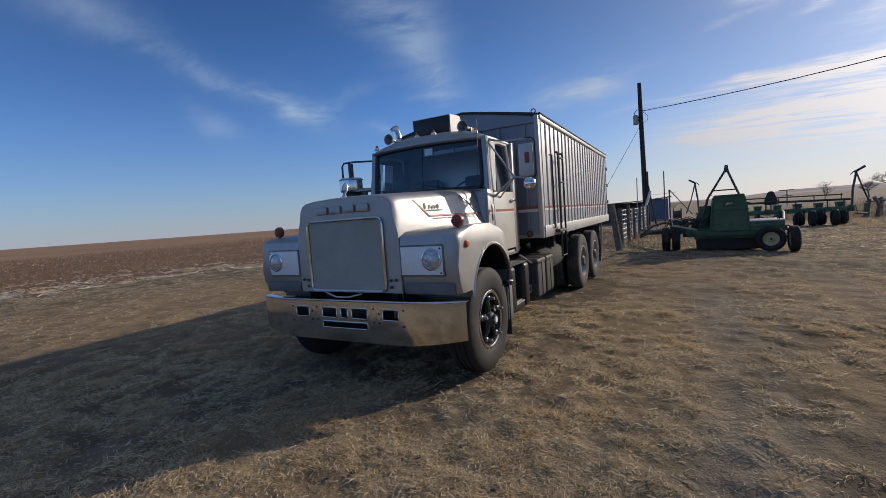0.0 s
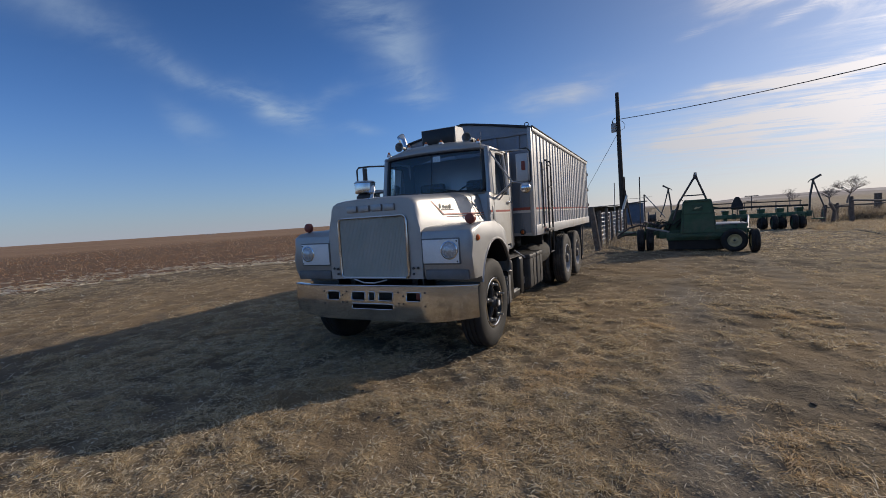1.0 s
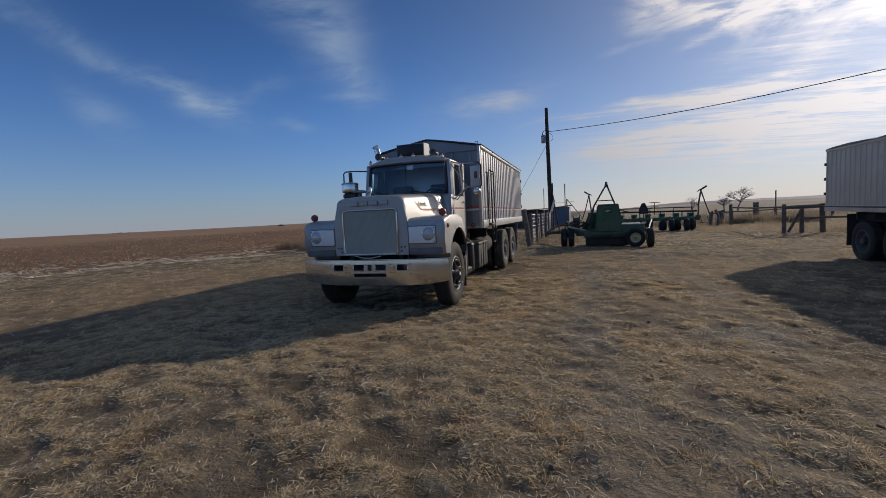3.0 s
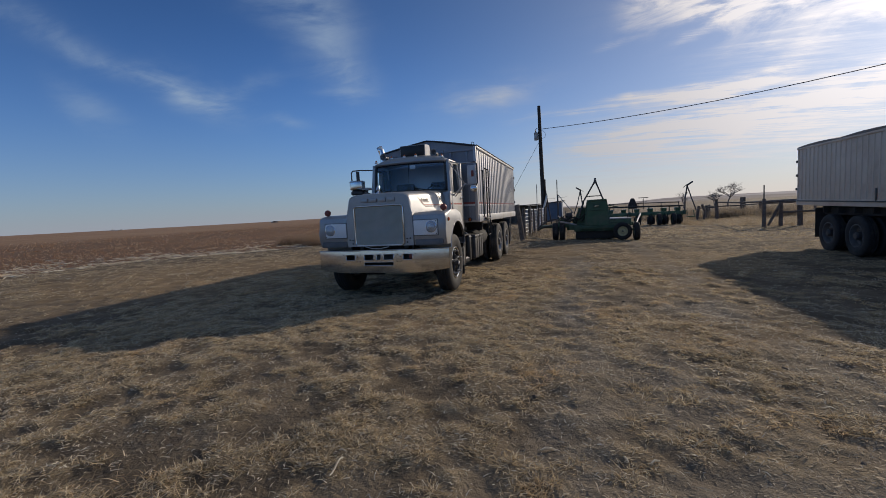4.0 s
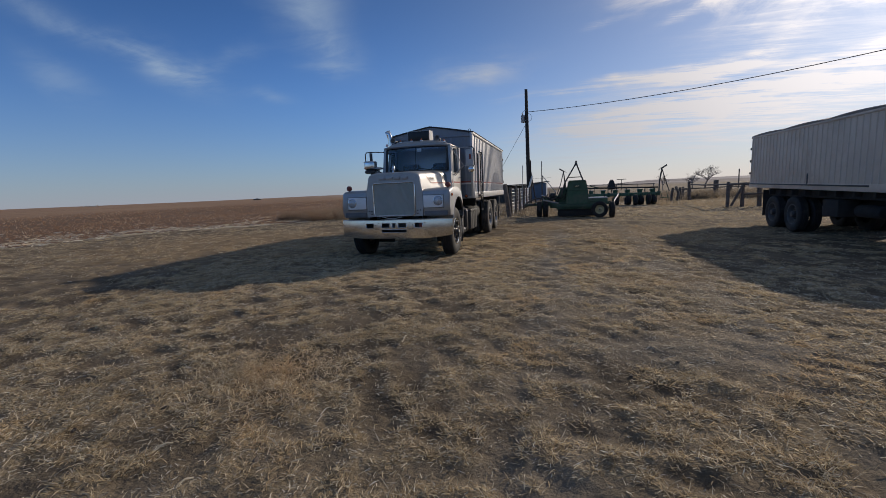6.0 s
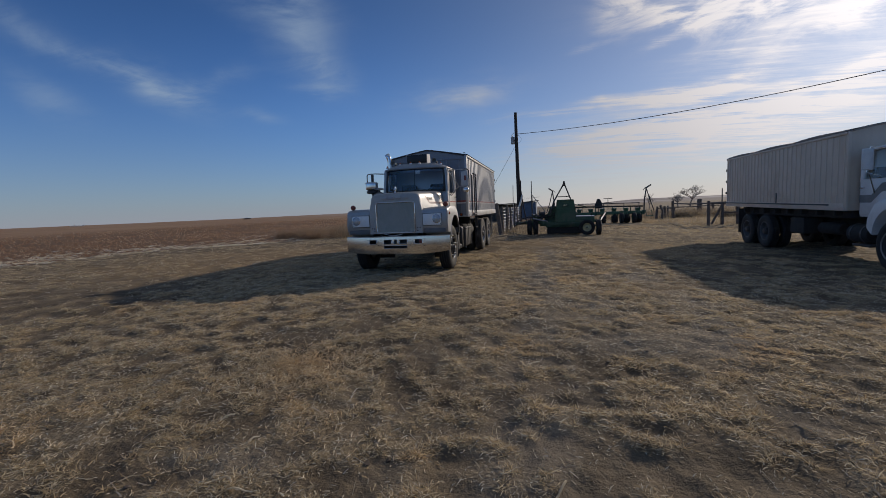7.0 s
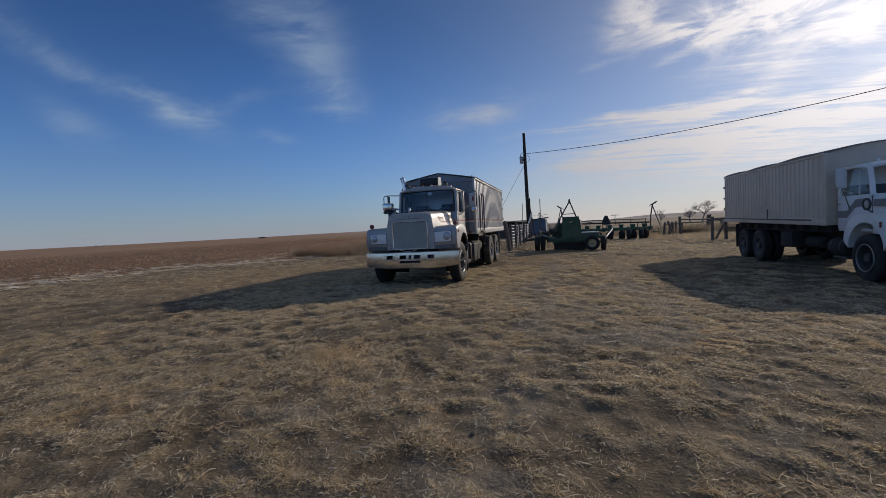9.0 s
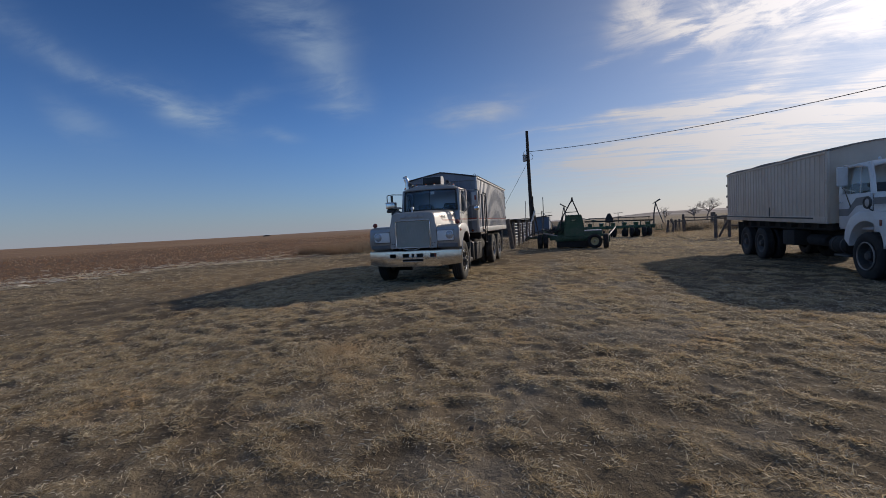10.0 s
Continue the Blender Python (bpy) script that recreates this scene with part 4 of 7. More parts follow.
def build_cab(t):
    yf, yr, wb = 1.43, 2.47, 0.865
    # lower shell: cowl, floor sides, back wall
    bm = bmesh.new()
    box(bm, -wb + 0.03, wb - 0.03, yf, yf + 0.06, 1.0, 1.80, 0.015)
    box(bm, -wb, wb, yr - 0.05, yr, 1.0, 2.42, 0.03)
    box(bm, -wb + 0.02, wb - 0.02, yf, yr - 0.02, 0.97, 1.03, 0.01)
    cab = part("cab_shell", bm, SILVER, t, "silver painted cab shell")
    for s in (-1, 1):
        part("cowl_side", prism(bmesh.new(), [(yf, 1.0), (1.60, 1.0), (1.60, 1.795), (yf, 1.80)], "x", s * (wb - 0.05), s * wb, 0.012), SILVER, cab)
        part("cowl_stripe", cube(min(s * (wb + 0.002), s * (wb + 0.006)), max(s * (wb + 0.002), s * (wb + 0.006)), 1.445, 1.595, 1.535, 1.562), RED, cab, "faded red stripe")
        part("cowl_stripe", cube(min(s * (wb + 0.002), s * (wb + 0.006)), max(s * (wb + 0.002), s * (wb + 0.006)), 1.445, 1.595, 1.512, 1.530), WHITESTRIPE, cab, "white stripe")
        part("rear_corner", prism(bmesh.new(), [(2.30, 1.0), (yr - 0.03, 1.0), (yr - 0.03, 2.42), (2.34, 2.42)], "x", s * (wb - 0.06), s * (wb - 0.002), 0.012), SILVER, cab)
    # scuttle under the glass
    part("scuttle", loft(bmesh.new(), [[(-0.80, 1.40, 1.79), (0, 1.36, 1.832), (0.80, 1.40, 1.79)], [(-0.82, 1.52, 1.815), (0, 1.50, 1.85), (0.82, 1.52, 1.815)], [(-0.82, 1.52, 1.70), (0, 1.50, 1.70), (0.82, 1.52, 1.70)], [(-0.80, 1.40, 1.70), (0, 1.36, 1.70), (0.80, 1.40, 1.70)]], ring=False), SILVER, cab)
    # windscreen pillars and roof with its lip
    for s in (-1, 1):
        part("pillar", bar([(s * 0.825, 1.545, 1.78), (s * 0.805, 1.585, 2.10), (s * 0.785, 1.62, 2.42)], [0.045, 0.042, 0.045], 10), SILVER, cab)
    bm = bmesh.new()
    rows = []
    for f, y in ((0, 1.49), (0.02, 1.475), (0.10, 1.50), (0.3, 1.68), (0.6, 2.0), (0.9, 2.40), (1.0, 2.49)):
        ww = 0.835 if y > 1.5 else 0.815
        zc = 2.44 + 0.135 * math.sin(min(1.0, f * 2.2 + 0.05) * math.pi / 2) - 0.05 * max(0, f - 0.8) / 0.2
        edge = 2.415
        if y < 1.495:
            zc, edge = (2.398, 2.375) if f == 0 else (2.432, 2.398)
        rows.append([(x * ww, y + 0.10 * x * x * (1 if f < 0.2 else 0), zc - (zc - edge) * abs(x) ** 3.2) for x in np.linspace(-1, 1, 17)])
    loft(bm, rows, ends=False)
    rf = part("roof", bm, SILVER, cab, "silver domed cab roof with rolled edge", 50)
    so = rf.modifiers.new("thick", "SOLIDIFY")
    so.thickness, so.offset = 0.045, -1.0
    # glass in two halves behind a black rubber seal
    def wind(u, v):
        x = u * (0.765 - 0.02 * v)
        return (x, 1.468 + 0.055 * v + 0.075 * u * u, 1.838 + 0.568 * v - 0.012 * u * u)
    for a, b in ((-0.985, -0.012), (0.012, 0.985)):
        bm = bmesh.new()
        loft(bm, [[wind(a + (b - a) * i / 8, v) for i in range(9)] for v in (0.03, 0.5, 0.97)], ends=False)
        g = outward(part("windscreen", bm, GLASS, cab, "flat dark windscreen glass", 60), (0, 2.0, 2.0))
        g.visible_shadow = False
    loop = [wind(u, 0.0) for u in np.linspace(-0.93, 0.93, 9)] + [wind(0.99, 0.06), wind(1.0, 0.5), wind(0.99, 0.94)] + [wind(u, 1.0) for u in np.linspace(0.93, -0.93, 9)] + [wind(-0.99, 0.94), wind(-1.0, 0.5), wind(-0.99, 0.06)]
    part("window_seal", bar(loop + [loop[0], loop[1]], 0.027, 8), BLACK, cab, "black rubber windscreen seal")
    part("divider", bar([wind(0, 0), wind(0, 0.5), wind(0, 1)], 0.006, 6), BLACK, cab)
    part("sticker", loft(bmesh.new(), [[(0.03, 1.513, 2.28), (0.14, 1.516, 2.28)], [(0.03, 1.520, 2.36), (0.14, 1.523, 2.36)]], ends=False), LAMPPANEL, cab, "faded paper sticker")
    for x0, x1 in ((0.10, 0.55), (-0.62, -0.18)):
        part("wiper", bar([(x1, 1.43, 1.825), (x0 + 0.1, 1.445, 1.885), (x0, 1.45, 1.90)], 0.007, 6), BLACK, cab, "thin wiper arm")
    # doors
    for s in (-1, 1):
        X = s * wb
        dr = part("door", prism(bmesh.new(), [(1.61, 1.06), (2.29, 1.06), (2.29, 1.78), (1.60, 1.77)], "x", X - s * 0.05, X + s * 0.006, 0.012), CREAM if s > 0 else SILVER, cab, "pale grey lower door")
        bm = bmesh.new()
        for pl in ([(1.61, 1.79, 1.785), (1.63, 2.10, 2.10), (1.69, 2.35, 2.36)], [(1.69, 2.35, 2.36), (2.0, 2.385, 2.385), (2.25, 2.375, 2.375)], [(2.25, 2.375, 2.375), (2.285, 2.1, 2.1), (2.285, 1.79, 1.79)]):
            tube(bm, [(X - s * (0.02 + 0.05 * (z - 1.78) / 0.6), y, z) for y, z, _ in pl], 0.03, 8)
        part("window_frame", bm, SILVER, dr)
        bm = bmesh.new()
        q = [bm.verts.new((X - s * (0.022 + 0.05 * (z - 1.78) / 0.6), y, z)) for y, z in ((1.80, 1.78), (2.27, 1.78), (2.25, 2.36), (1.84, 2.37))]
        if s < 0:
            part("trim_panel", prism(bmesh.new(), [(2.06, 1.10), (2.42, 1.10), (2.42, 2.38), (1.62, 2.38), (1.63, 2.29), (2.06, 2.29)], "x", -0.80, -0.785), SEAT, cab, "dark inner trim")
        bm.faces.new(q)
        g = outward(part("door_glass", bm, DARKPANE if s > 0 else GLASS, dr, "", 0), (0, 2.0, 2.0))
        g.visible_shadow = False
        part("vent_window", prism(bmesh.new(), [(1.635, 1.79), (1.79, 1.79), (1.83, 2.36), (1.70, 2.34)], "x", X - s * 0.045, X - s * 0.035), CREAM if s > 0 else GLASS, dr, "closed quarter light")
        part("door_handle", box(bmesh.new(), min(X, X + s * 0.045), max(X, X + s * 0.045), 2.14, 2.26, 1.655, 1.685, 0.01), BRIGHT, dr, "bright lever handle")
        bm = bmesh.new()
        box(bm, X + s * 0.004, X + s * 0.0095, 1.63, 2.28, 1.535, 1.562)
        part("red_stripe", bm, RED, dr, "faded red stripe")
        bm = bmesh.new()
        box(bm, X + s * 0.004, X + s * 0.0095, 1.63, 2.28, 1.512, 1.530)
        part("white_stripe", bm, WHITESTRIPE, dr, "white stripe")
        part("hinge", box(bmesh.new(), min(X, X + s * 0.012), max(X, X + s * 0.012), 1.52, 1.57, 1.44, 1.62, 0.005), SILVER, cab, "oval side hatch")
    # inside
    part("dashboard", cube(-0.78, 0.78, 1.55, 1.78, 1.55, 1.80, 0.04), SEAT, cab)
    st = part("seat", cube(-0.62, -0.18, 1.95, 2.38, 1.10, 1.45, 0.05), SEAT, cab, "dark worn seat")
    part("seat", cube(0.18, 0.62, 1.95, 2.38, 1.10, 1.45, 0.05), SEAT, cab)
    for x in (-0.40, 0.40):
        part("seat_back", cube(x - 0.21, x + 0.21, 2.24, 2.38, 1.45, 2.05, 0.05), SEAT, cab)
    ring = [(0.42 + 0.21 * math.cos(a), 1.86 + 0.10 * math.sin(a), 1.80 + 0.16 * math.sin(a)) for a in np.linspace(0, 2 * math.pi, 25)]
    part("steering_wheel", bar(ring, 0.014, 6), BLACK, cab)
    # air conditioner on the roof
    bm = bmesh.new()
    rows = [[(-0.27, 1.80, 2.565), (0.27, 1.80, 2.565), (0.275, 1.79, 2.795), (-0.275, 1.79, 2.795)], [(-0.28, 2.05, 2.57), (0.28, 2.05, 2.57), (0.28, 2.05, 2.81), (-0.28, 2.05, 2.81)], [(-0.24, 2.36, 2.55), (0.24, 2.36, 2.55), (0.22, 2.34, 2.64), (-0.22, 2.34, 2.64)]]
    loft(bm, rows, ring=True)
    ac = part("roof_cooler", bm, ALU, t, "pale metal roof air conditioner")
    part("cooler_screen", cube(-0.262, 0.262, 1.775, 1.80, 2.575, 2.787, 0.01), BLACK, ac, "black mesh intake")
    for x, ln in ((0.47, 0.34), (-0.63, 0.30)):
        hn = part("air_horn", lathe(bmesh.new(), [(0.0, 0.30), (0.02, 0.30), (0.022, 0.12), (0.035, 0.05), (0.068, 0.004), (0.072, 0.0), (0.060, 0.004), (0.02, 0.10), (0, 0.11)], "y", (x, 1.72, 2.60), 24), STEEL, t, "dull metal air horn")
        part("horn_foot", cube(x - 0.03, x + 0.03, 1.90, 1.98, 2.50, 2.615, 0.006), BLACK, hn)
    for x, y in ((-0.74, 1.60), (-0.40, 1.62), (-0.12, 1.62), (0.12, 1.62), (0.66, 1.66)):
        z = 2.44 + 0.11 * (1 - abs(x / 0.835) ** 3.2)
        cl = part("clearance_lamp", lathe(bmesh.new(), [(0.024, 0.008), (0.020, 0.022), (0.013, 0.040), (0.006, 0.048), (0, 0.05)], "z", (x, y, z), 14), AMBER, t, "small amber roof lamp")
        part("lamp_base", lathe(bmesh.new(), [(0.036, -0.02), (0.034, 0.004), (0.026, 0.012), (0, 0.012)], "z", (x, y, z), 14), LAMPPANEL, cl, "white lamp base")
    part("aerial", bar([(0.74, 1.42, 1.80), (0.75, 1.47, 2.05), (0.755, 1.50, 2.60)], 0.004, 5), DARKSTEEL, t, "thin whip aerial")


def build_mirrors(t):
    # far side: tall arm with a square chrome head, round air cleaner beneath
    mr = part("intake_drum", lathe(bmesh.new(), [(0, 1.945), (0.140, 1.945), (0.155, 1.96), (0.158, 1.98), (0.158, 2.10), (0.154, 2.12), (0.138, 2.133), (0, 2.138)], "z", (-1.175, 1.54, 0), 36), BRIGHT, t, "round chrome air intake drum")
    part("drum_band", lathe(bmesh.new(), [(0.158, 2.098), (0.163, 2.102), (0.163, 2.112), (0.157, 2.116)], "z", (-1.175, 1.54, 0), 36), STEEL, mr)
    part("drum_base", lathe(bmesh.new(), [(0, 1.84), (0.12, 1.84), (0.14, 1.86), (0.14, 1.90), (0.10, 1.945), (0, 1.95)], "z", (-1.175, 1.54, 0), 28), DARKSTEEL, mr, "dark intake neck")
    bm = bmesh.new()
    tube(bm, [(-0.80, 1.62, 2.33), (-1.08, 1.54, 2.345), (-1.24, 1.50, 2.34), (-1.275, 1.50, 2.30), (-1.275, 1.50, 2.12)], 0.013, 8)
    tube(bm, [(-0.84, 1.55, 1.80), (-1.10, 1.53, 1.98)], 0.010, 8)
    tube(bm, [(-1.13, 1.50, 1.72), (-1.13, 1.50, 2.32)], 0.035, 10)
    part("mirror_arm", bm, DARKSTEEL, mr, "dark tubular mirror arm")
    ac = part("air_cleaner", lathe(bmesh.new(), [(0, 1.15), (0.17, 1.15), (0.175, 1.20), (0.175, 1.75), (0.16, 1.80), (0.12, 1.86), (0.05, 1.88), (0.05, 1.93), (0.15, 1.94), (0.15, 1.955), (0.10, 1.985), (0, 1.99)], "z", (-1.03, 1.62, 0), 28), SILVER, t, "round silver air cleaner")
    # near side: pale tall plate with a red lamp, convex mirror under it
    mr = part("mirror", cube(1.155, 1.325, 1.70, 1.73, 1.915, 2.285, 0.018, 3), ALUBAND, t, "tall pale grey mirror back plate")
    part("mirror_glass", cube(1.165, 1.315, 1.73, 1.736, 1.93, 2.27, 0.002), LENS, mr)
    part("mirror_lamp", cube(1.235, 1.285, 1.68, 1.702, 2.06, 2.18, 0.008), REDLENS, mr, "dark red marker lens")
    part("convex_mirror", lathe(bmesh.new(), [(0, -0.055), (0.035, -0.05), (0.065, -0.03), (0.072, 0.0), (0, 0.006)], "y", (1.27, 1.72, 1.83), 24), BRIGHT, mr, "round chrome convex mirror")
    bm = bmesh.new()
    tube(bm, [(0.80, 1.64, 2.38), (1.05, 1.68, 2.335), (1.30, 1.72, 2.335), (1.345, 1.72, 2.30), (1.345, 1.72, 1.92), (1.31, 1.72, 1.89), (1.20, 1.72, 1.89)], 0.011, 8)
    tube(bm, [(0.82, 1.62, 2.36), (1.10, 1.69, 1.92)], 0.011, 8)
    tube(bm, [(0.87, 1.62, 1.71), (1.10, 1.69, 1.92), (1.24, 1.72, 1.90)], 0.012, 8)
    tube(bm, [(0.87, 1.80, 1.70), (1.10, 1.69, 1.915)], 0.010, 8)
    part("mirror_arm", bm, STEEL, mr, "tubular steel mirror bracket")
    part("mirror_loop", bar([(1.05, 1.705, 2.325), (1.31, 1.715, 2.345), (1.352, 1.715, 2.30), (1.352, 1.715, 1.93), (1.32, 1.715, 1.895)], 0.012, 8), BLACK, mr, "dark tube loop round the plate")


def build_grain_box(t, y0, y1, w, zb, zt, side_paint, front_paint, ribs, stripe=True, crown=0.21):
    """A ribbed grain body: floor, side walls with ribs and rails, front and rear walls."""
    gb_ = part("grain_box", cube(-w, w, y0, y1, zb, zb + 0.10, 0.01), ALUBAND if stripe else side_paint, t, "ribbed sheet-metal grain body")
    for s in (-1, 1):
        X = s * w
        sw = part("side_wall", cube(min(X, X - s * 0.03), max(X, X - s * 0.03), y0 + 0.02, y1 - 0.02, zb + 0.10, zt, 0.004), side_paint, gb_)
        rail = part("bottom_rail", cube(min(X - s * 0.04, X + s * 0.03), max(X - s * 0.04, X + s * 0.03), y0, y1, zb, zb + 0.165, 0.008), ALUBAND if stripe else side_paint, gb_, "plain bottom rail")
        part("top_rail", cube(min(X - s * 0.05, X + s * 0.032), max(X - s * 0.05, X + s * 0.032), y0, y1, zt - 0.05, zt + 0.01, 0.012), ALUBAND if stripe else side_paint, gb_)
        step = (y1 - y0 - 0.14) / ribs
        rb = prism(bmesh.new(), [(0.0, -0.016), (s * 0.020, -0.010), (s * 0.020, 0.010), (0.0, 0.016)] if stripe else [(0.0, -0.028), (s * 0.022, -0.016), (s * 0.022, 0.016), (0.0, 0.028)], "z", 0.0, zt - 0.06 - zb - 0.17)
        first = part("rib", rb, side_paint, gb_, "", 20, (X - s * 0.002, y0 + 0.07, zb + 0.165))
        for k in range(1, ribs + 1):
            again(first, (X - s * 0.002, y0 + 0.07 + k * step, zb + 0.165))
        if stripe:
            part("red_band", cube(min(X, X + s * 0.006), max(X, X + s * 0.006), y0 + 0.03, y1 - 0.03, 1.545, 1.575), RED, gb_, "faded red stripe")
            part("white_band", cube(min(X, X + s * 0.006), max(X, X + s * 0.006), y0 + 0.03, y1 - 0.03, 1.510, 1.540), WHITESTRIPE, gb_, "white stripe")
            fr_ = part("red_chip", cube(min(X + s * 0.0182, X + s * 0.0205), max(X + s * 0.0182, X + s * 0.0205), y0 + 0.060, y0 + 0.080, 1.545, 1.575), RED, gb_)
            fw_ = part("white_chip", cube(min(X + s * 0.0182, X + s * 0.0205), max(X + s * 0.0182, X + s * 0.0205), y0 + 0.060, y0 + 0.080, 1.510, 1.540), WHITESTRIPE, gb_)
            for k in range(1, ribs + 1):
                again(fr_, (0, k * step, 0))
                again(fw_, (0, k * step, 0))
        for k in range(3):
            part("hinge", cube(min(X, X + s * 0.035), max(X, X + s * 0.035), y1 - 0.02, y1 + 0.05, zb + 0.45 + k * 0.42, zb + 0.53 + k * 0.42, 0.006), BLACK, gb_, "black tailgate hinge")
    # front wall rises to a shallow gable
    bow = 1.12 if stripe else 1.7
    prof = [(-w, zb + 0.05), (w, zb + 0.05), (w, zt)] + [(w * x, zt + crown * (1 - abs(x) ** bow)) for x in np.linspace(0.92, -0.92, 13)] + [(-w, zt)]
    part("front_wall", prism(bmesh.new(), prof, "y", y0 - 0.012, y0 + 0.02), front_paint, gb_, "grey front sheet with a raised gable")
    part("rear_wall", prism(bmesh.new(), [(x, z) for x, z in prof], "y", y1 - 0.02, y1 + 0.012), side_paint, gb_)
    cap = [(w * x, y0 - 0.03, zt + crown * (1 - abs(x) ** bow)) for x in np.linspace(-1, 1, 17)]
    part("gable_trim", bar(cap, 0.016, 6), TARP if stripe else TANTARP, gb_, "dark rolled trim")
    for x in np.linspace(-0.82, 0.82, 6) if stripe else ():
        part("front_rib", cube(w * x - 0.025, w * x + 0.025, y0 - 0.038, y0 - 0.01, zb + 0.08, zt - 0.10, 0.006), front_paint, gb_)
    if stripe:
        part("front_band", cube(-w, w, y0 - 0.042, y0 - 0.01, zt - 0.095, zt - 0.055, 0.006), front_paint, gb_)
    if stripe:
        part("red_band", cube(-w, w - 0.05, y0 - 0.043, y0 - 0.039, 1.545, 1.585), RED, gb_, "faded red stripe")
        part("white_band", cube(-w, w - 0.05, y0 - 0.043, y0 - 0.039, 1.500, 1.540), WHITESTRIPE, gb_, "white stripe")
    part("corner_post", cube(w - 0.05, w + 0.012, y0 - 0.045, y0 + 0.05, zb, zt + 0.01, 0.012), ALUBAND if stripe else side_paint, gb_)
    part("corner_post", cube(-w - 0.012, -w + 0.05, y0 - 0.045, y0 + 0.05, zb, zt + 0.01, 0.012), ALUBAND if stripe else side_paint, gb_)
    return gb_


def build_tarp(parent, y0, y1, w, zt, crown, paint, bows, sag, label, bow=1.8, lift=0.0):
    n = bows * 8
    rows = []
    for k in range(n + 1):
        f = k / n
        dip = sag * abs(math.sin(f * bows * math.pi))
        y = y0 + (y1 - y0) * f
        rows.append([(w * 1.012 * x, y, zt + 0.02 + lift * abs(math.sin(f * bows * math.pi)) ** 0.7 + (crown - dip) * (1 - abs(x) ** bow)) for x in np.linspace(-1, 1, 15)])
        rows[-1] = [(-w * 1.016, y, zt - 0.015)] + rows[-1] + [(w * 1.016, y, zt - 0.015)]
    bm = bmesh.new()
    loft(bm, rows, ends=False)
    tp = part("roll_tarp", bm, paint, parent, label, 60)
    so = tp.modifiers.new("thick", "SOLIDIFY")
    so.thickness, so.offset = 0.012, 1.0
    part("tarp_edge", bar([(w + 0.024, y0 + (y1 - y0) * k / 24, zt + 0.02 + 0.8 * lift * abs(math.sin(k / 24 * bows * math.pi)) ** 0.7) for k in range(25)], 0.028 if lift else 0.018, 8), paint, tp, "rolled dark tarp edge")
    return tp


def chassis(t, y0, y1, black):
    for s in (-1, 1):
        part("frame_rail", cube(s * 0.42 - 0.04, s * 0.42 + 0.04, y0, y1, 0.72, 0.98, 0.01), black, t, "black steel chassis rail")
    for y in np.linspace(y0 + 0.2, y1 - 0.2, 6):
        part("cross_brace", cube(-0.38, 0.38, y - 0.05, y + 0.05, 0.76, 0.94, 0.01), black, t)


silver = thing("grain_truck", "silver conventional grain truck with ribbed aluminium box", "truck", pose(-0.006, -0.03, 0.0, 0, 0, 0.8))
build_bumper(silver)
build_hood(silver)
build_cab(silver)
build_mirrors(silver)
chassis(silver, 0.10, 8.6, BLACK)
BOX0, BOX1, BW, BZ0, BZ1 = 2.76, 8.88, 1.115, 1.135, 2.80
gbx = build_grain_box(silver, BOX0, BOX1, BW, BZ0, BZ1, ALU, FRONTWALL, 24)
build_tarp(gbx, BOX0, BOX1, BW, BZ1, 0.20, TARP, 5, 0.04, "dark tarp rolled over the box", 1.12)
part("bow_ring", bar([(1.06 + 0.03 * math.cos(a), BOX0 - 0.01, BZ1 + 0.06 + 0.03 * math.sin(a)) for a in np.linspace(0, 6.28, 13)], 0.007, 6), DARKSTEEL, gbx)
part("box_lamp", lathe(bmesh.new(), [(0.028, -0.055), (0.022, -0.06), (0.015, -0.068), (0, -0.07)], "y", (0.93, BOX0, 1.20), 16), AMBER, gbx, "round amber clearance lamp")
part("box_lamp_ring", lathe(bmesh.new(), [(0.027, -0.05), (0.030, -0.064), (0.045, -0.06), (0.047, -0.04)], "y", (0.93, BOX0, 1.20), 16), DARKSTEEL, gbx)
# ladder on the near side
bm = bmesh.new()
for y in (3.42, 3.70):
    tube(bm, [(1.16, y, 2.36), (1.19, y, 2.36), (1.20, y, 2.32), (1.20, y, 0.80)], 0.016, 8)
lad = part("ladder", bm, BLACK, gbx, "black tubular side ladder")
rung = part("rung", bar([(1.20, 3.42, 0), (1.20, 3.70, 0)], 0.013, 8), BLACK, lad, "", 40, (0, 0, 0.81))
for z in (1.20, 1.55, 1.92, 2.28):
    again(rung, (0, 0, z))
part("ladder_step", cube(1.06, 1.22, 3.28, 3.72, 1.175, 1.22, 0.008), DARKSTEEL, lad, "rusty ladder bracket")
part("grab_rail", bar([(1.13, 3.18, 2.30), (1.17, 3.18, 2.30), (1.17, 3.18, 1.25), (1.13, 3.18, 1.25)], 0.013, 8), BLACK, gbx, "black grab rail")
part("light_plate", cube(1.13, 1.142, 3.12, 3.22, 1.16, 1.27, 0.004), STEEL, gbx)
part("reflector", cube(1.145, 1.155, 3.28, 3.40, 1.18, 1.25, 0.004), REDLENS, gbx, "small red reflector")
# wheels, axles, mudflaps
for s in (-1, 1):
    spoke_wheel(silver, (s * 0.99, 0.72, 0.485), s, 0.51)
    for y in (5.32, 6.62):
        disc_wheel(silver, (s * 1.03, y, 0.51), s)
    part("mudflap", cube(s * 1.12, s * 0.55, 7.45, 7.465, 0.25, 1.08, 0.003), BLACK, silver, "black rubber mudflap")
    part("flap_brace", bar([(s * 1.10, 7.90, 1.13), (s * 1.12, 7.48, 0.35)], 0.018, 6), DARKSTEEL, silver)
